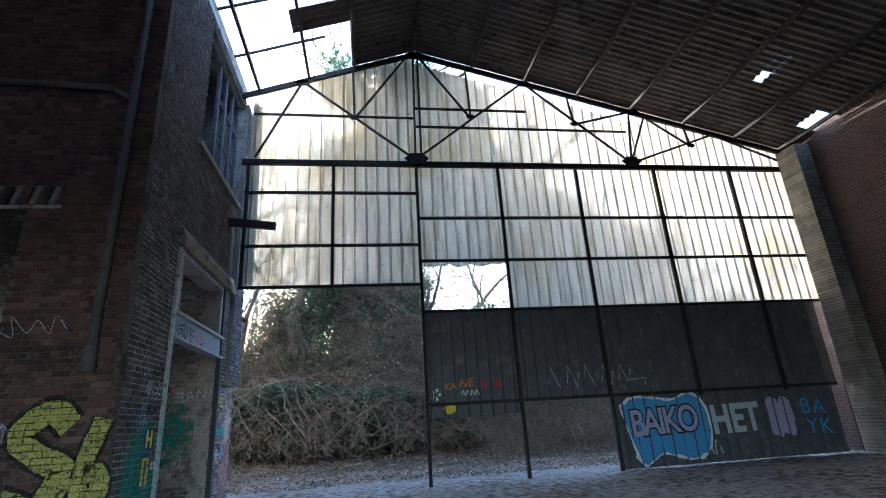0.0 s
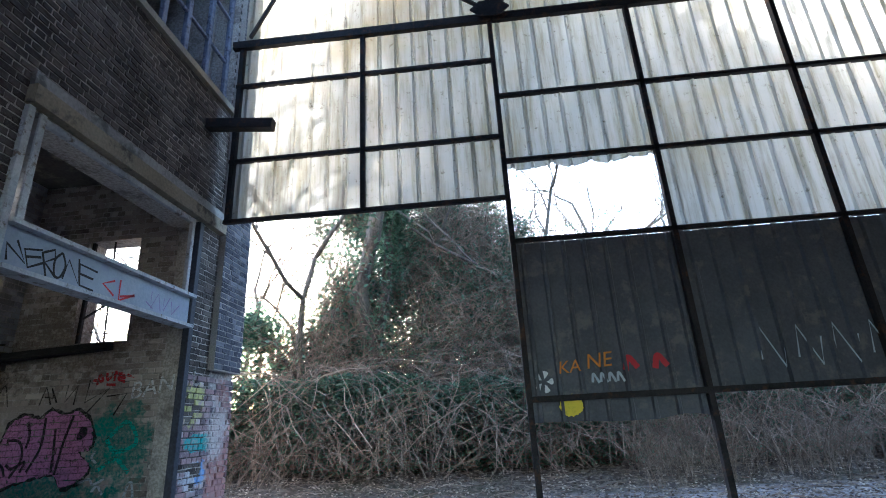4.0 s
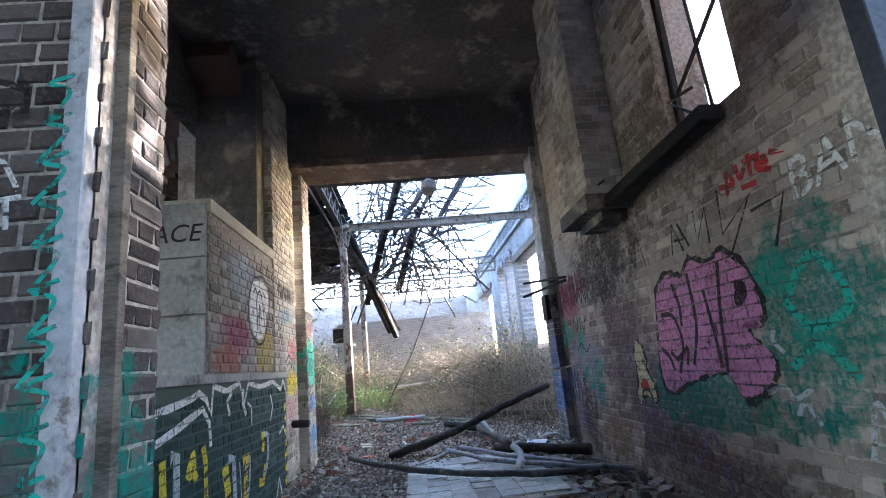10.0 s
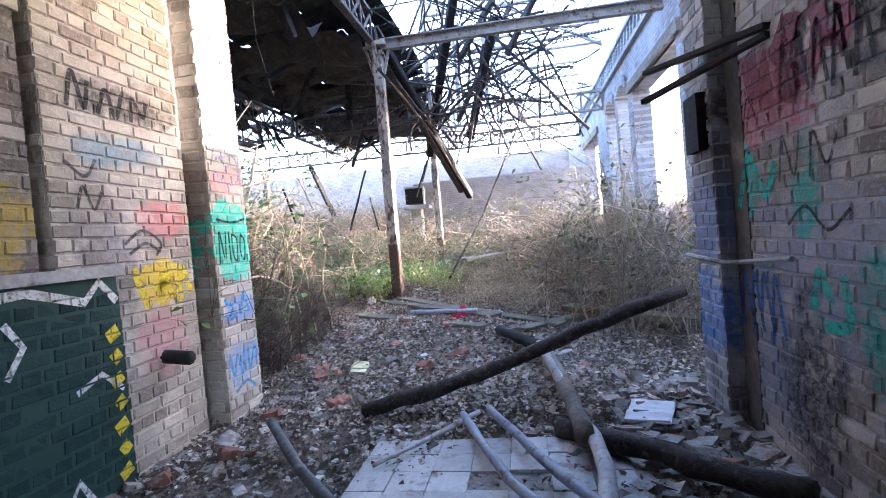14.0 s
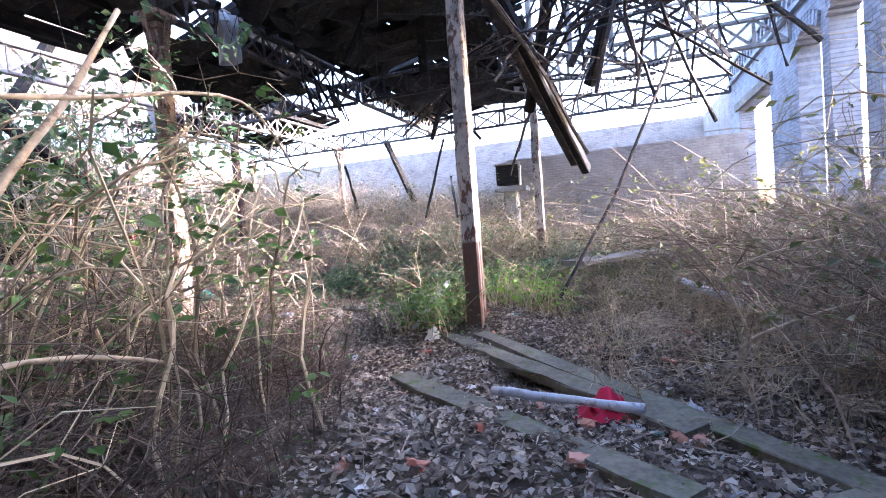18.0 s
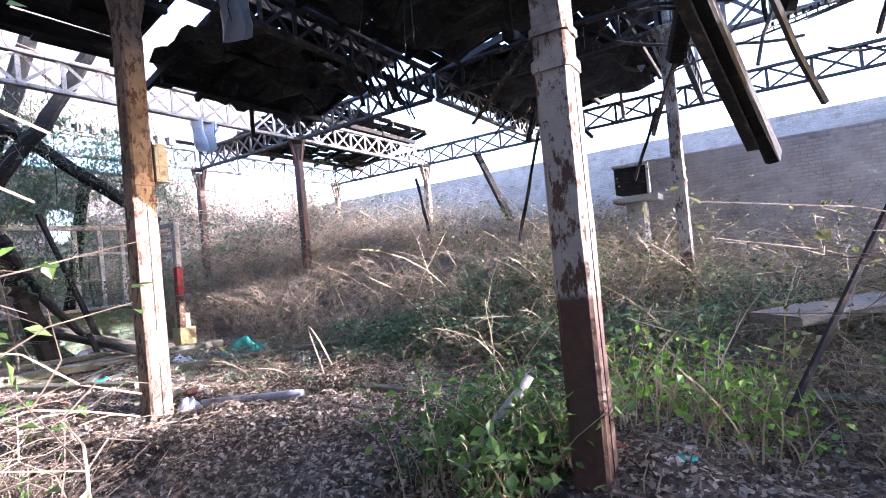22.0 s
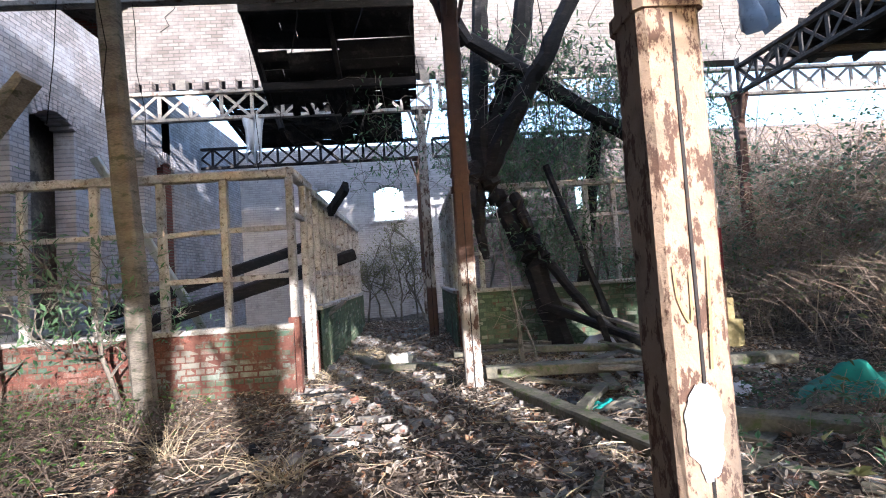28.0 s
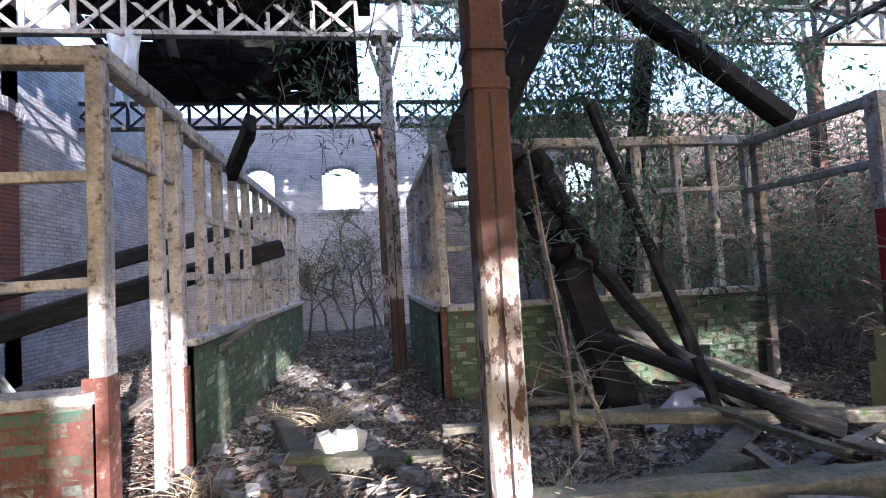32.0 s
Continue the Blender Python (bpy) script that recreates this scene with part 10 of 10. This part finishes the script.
# ---- single thick canes beside the pier and the rubbish around the planks ----
PALE_CANE = rough_mat("pale_thick_cane", (0.3, 0.23, 0.15), (0.55, 0.45, 0.32), (0.2, 0.14, 0.1), scale=6.0)
for pts, r0, r1 in (([(-9.6, 6.9, 0.0), (-9.75, 6.95, 1.55), (-10.0, 7.0, 1.8), (-10.4, 7.0, 1.9), (-11.4, 6.95, 2.1), (-12.0, 6.9, 1.7)], 0.017, 0.008), ([(-9.55, 6.8, 0.0), (-9.7, 6.85, 1.05), (-10.0, 6.9, 1.35), (-10.35, 6.9, 1.8), (-10.75, 6.85, 2.4)], 0.026, 0.012), ([(-9.5, 7.05, 0.0), (-9.55, 7.1, 0.7), (-9.8, 7.1, 0.9), (-10.15, 7.1, 0.93), (-10.7, 7.1, 0.72), (-10.77, 7.1, 0.3), (-11.0, 7.1, 0.12)], 0.014, 0.007), ([(-9.7, 6.8, 0.0), (-9.68, 6.9, 1.1), (-9.9, 6.9, 1.4), (-10.0, 6.9, 1.66), (-9.95, 6.9, 2.0), (-10.27, 6.9, 2.5)], 0.016, 0.007), ([(-10.0, 6.7, 0.0), (-9.8, 6.8, 1.2), (-10.06, 6.8, 2.04), (-10.37, 6.8, 2.5), (-10.8, 6.8, 2.9)], 0.014, 0.006), ([(-12.5, 9.7, 0.0), (-12.6, 9.65, 0.35), (-12.6, 10.0, 0.55), (-12.6, 10.5, 0.68), (-12.5, 11.2, 0.7), (-12.3, 11.8, 0.4)], 0.014, 0.008), ([(-12.7, 9.5, 0.0), (-12.6, 9.7, 0.4), (-12.65, 9.6, 0.8), (-12.6, 9.8, 0.95), (-12.6, 10.2, 1.05)], 0.011, 0.005), ([(-16.9, 3.2, 0.1), (-16.4, 3.5, 0.55), (-15.9, 3.9, 0.75), (-15.4, 4.6, 0.4)], 0.011, 0.006)):
    log(pts, r0, r1, PALE_CANE, "thick pale bare cane bowing over the brambles", "cane", 7)
plank((-15.85, 8.96), (-13.6, 8.85), 0.24, 0.05, CHAR, "dark wet plank under twigs")
plank((-17.74, 7.5), (-16.57, 9.88), 0.1, 0.05, OLD_WOOD, "thin grey board under twigs", "board", 0.2)
plank((-16.45, 7.5), (-16.3, 9.77), 0.12, 0.05, MOSSY_WOOD, "thin mossy board under twigs", "board", 0.15)
plank((-12.0, 10.2), (-10.6, 11.4), 0.2, 0.08, MOSSY_WOOD, "mossy plank half under leaves", "plank", 0.12)
plank((-13.4, 10.0), (-11.6, 11.7), 0.24, 0.08, OLD_WOOD, "broad grey plank half under leaves", "plank", 0.16)
BITS = [spray_mat("bit_" + n, c, 0.6) for n, c in (("white", (0.66, 0.66, 0.66)), ("grey", (0.4, 0.42, 0.46)), ("turquoise", (0.05, 0.4, 0.38)), ("brick", (0.4, 0.15, 0.1)), ("terracotta", (0.45, 0.22, 0.15)))]
sr = np.random.default_rng(81)
for k in range(90):
    x, y = (sr.uniform(-12.6, -9.6), sr.uniform(7.2, 10.6)) if k < 60 else (sr.uniform(-16, -12.6), sr.uniform(5.6, 9.6))
    c = int(sr.choice([0, 0, 1, 1, 2, 3, 3, 4, 4]))
    big = c > 2
    slab("brick_bit" if big else "litter_scrap", x, y, sr.uniform(0.06, 0.15), sr.uniform(0.04, 0.09), 0.045 if big else 0.012, sr.uniform(0, 180), BITS[c], "chip of red brick among dead leaves" if big else "scrap of paper or plastic among dead leaves", "brick" if big else "scrap", 16)
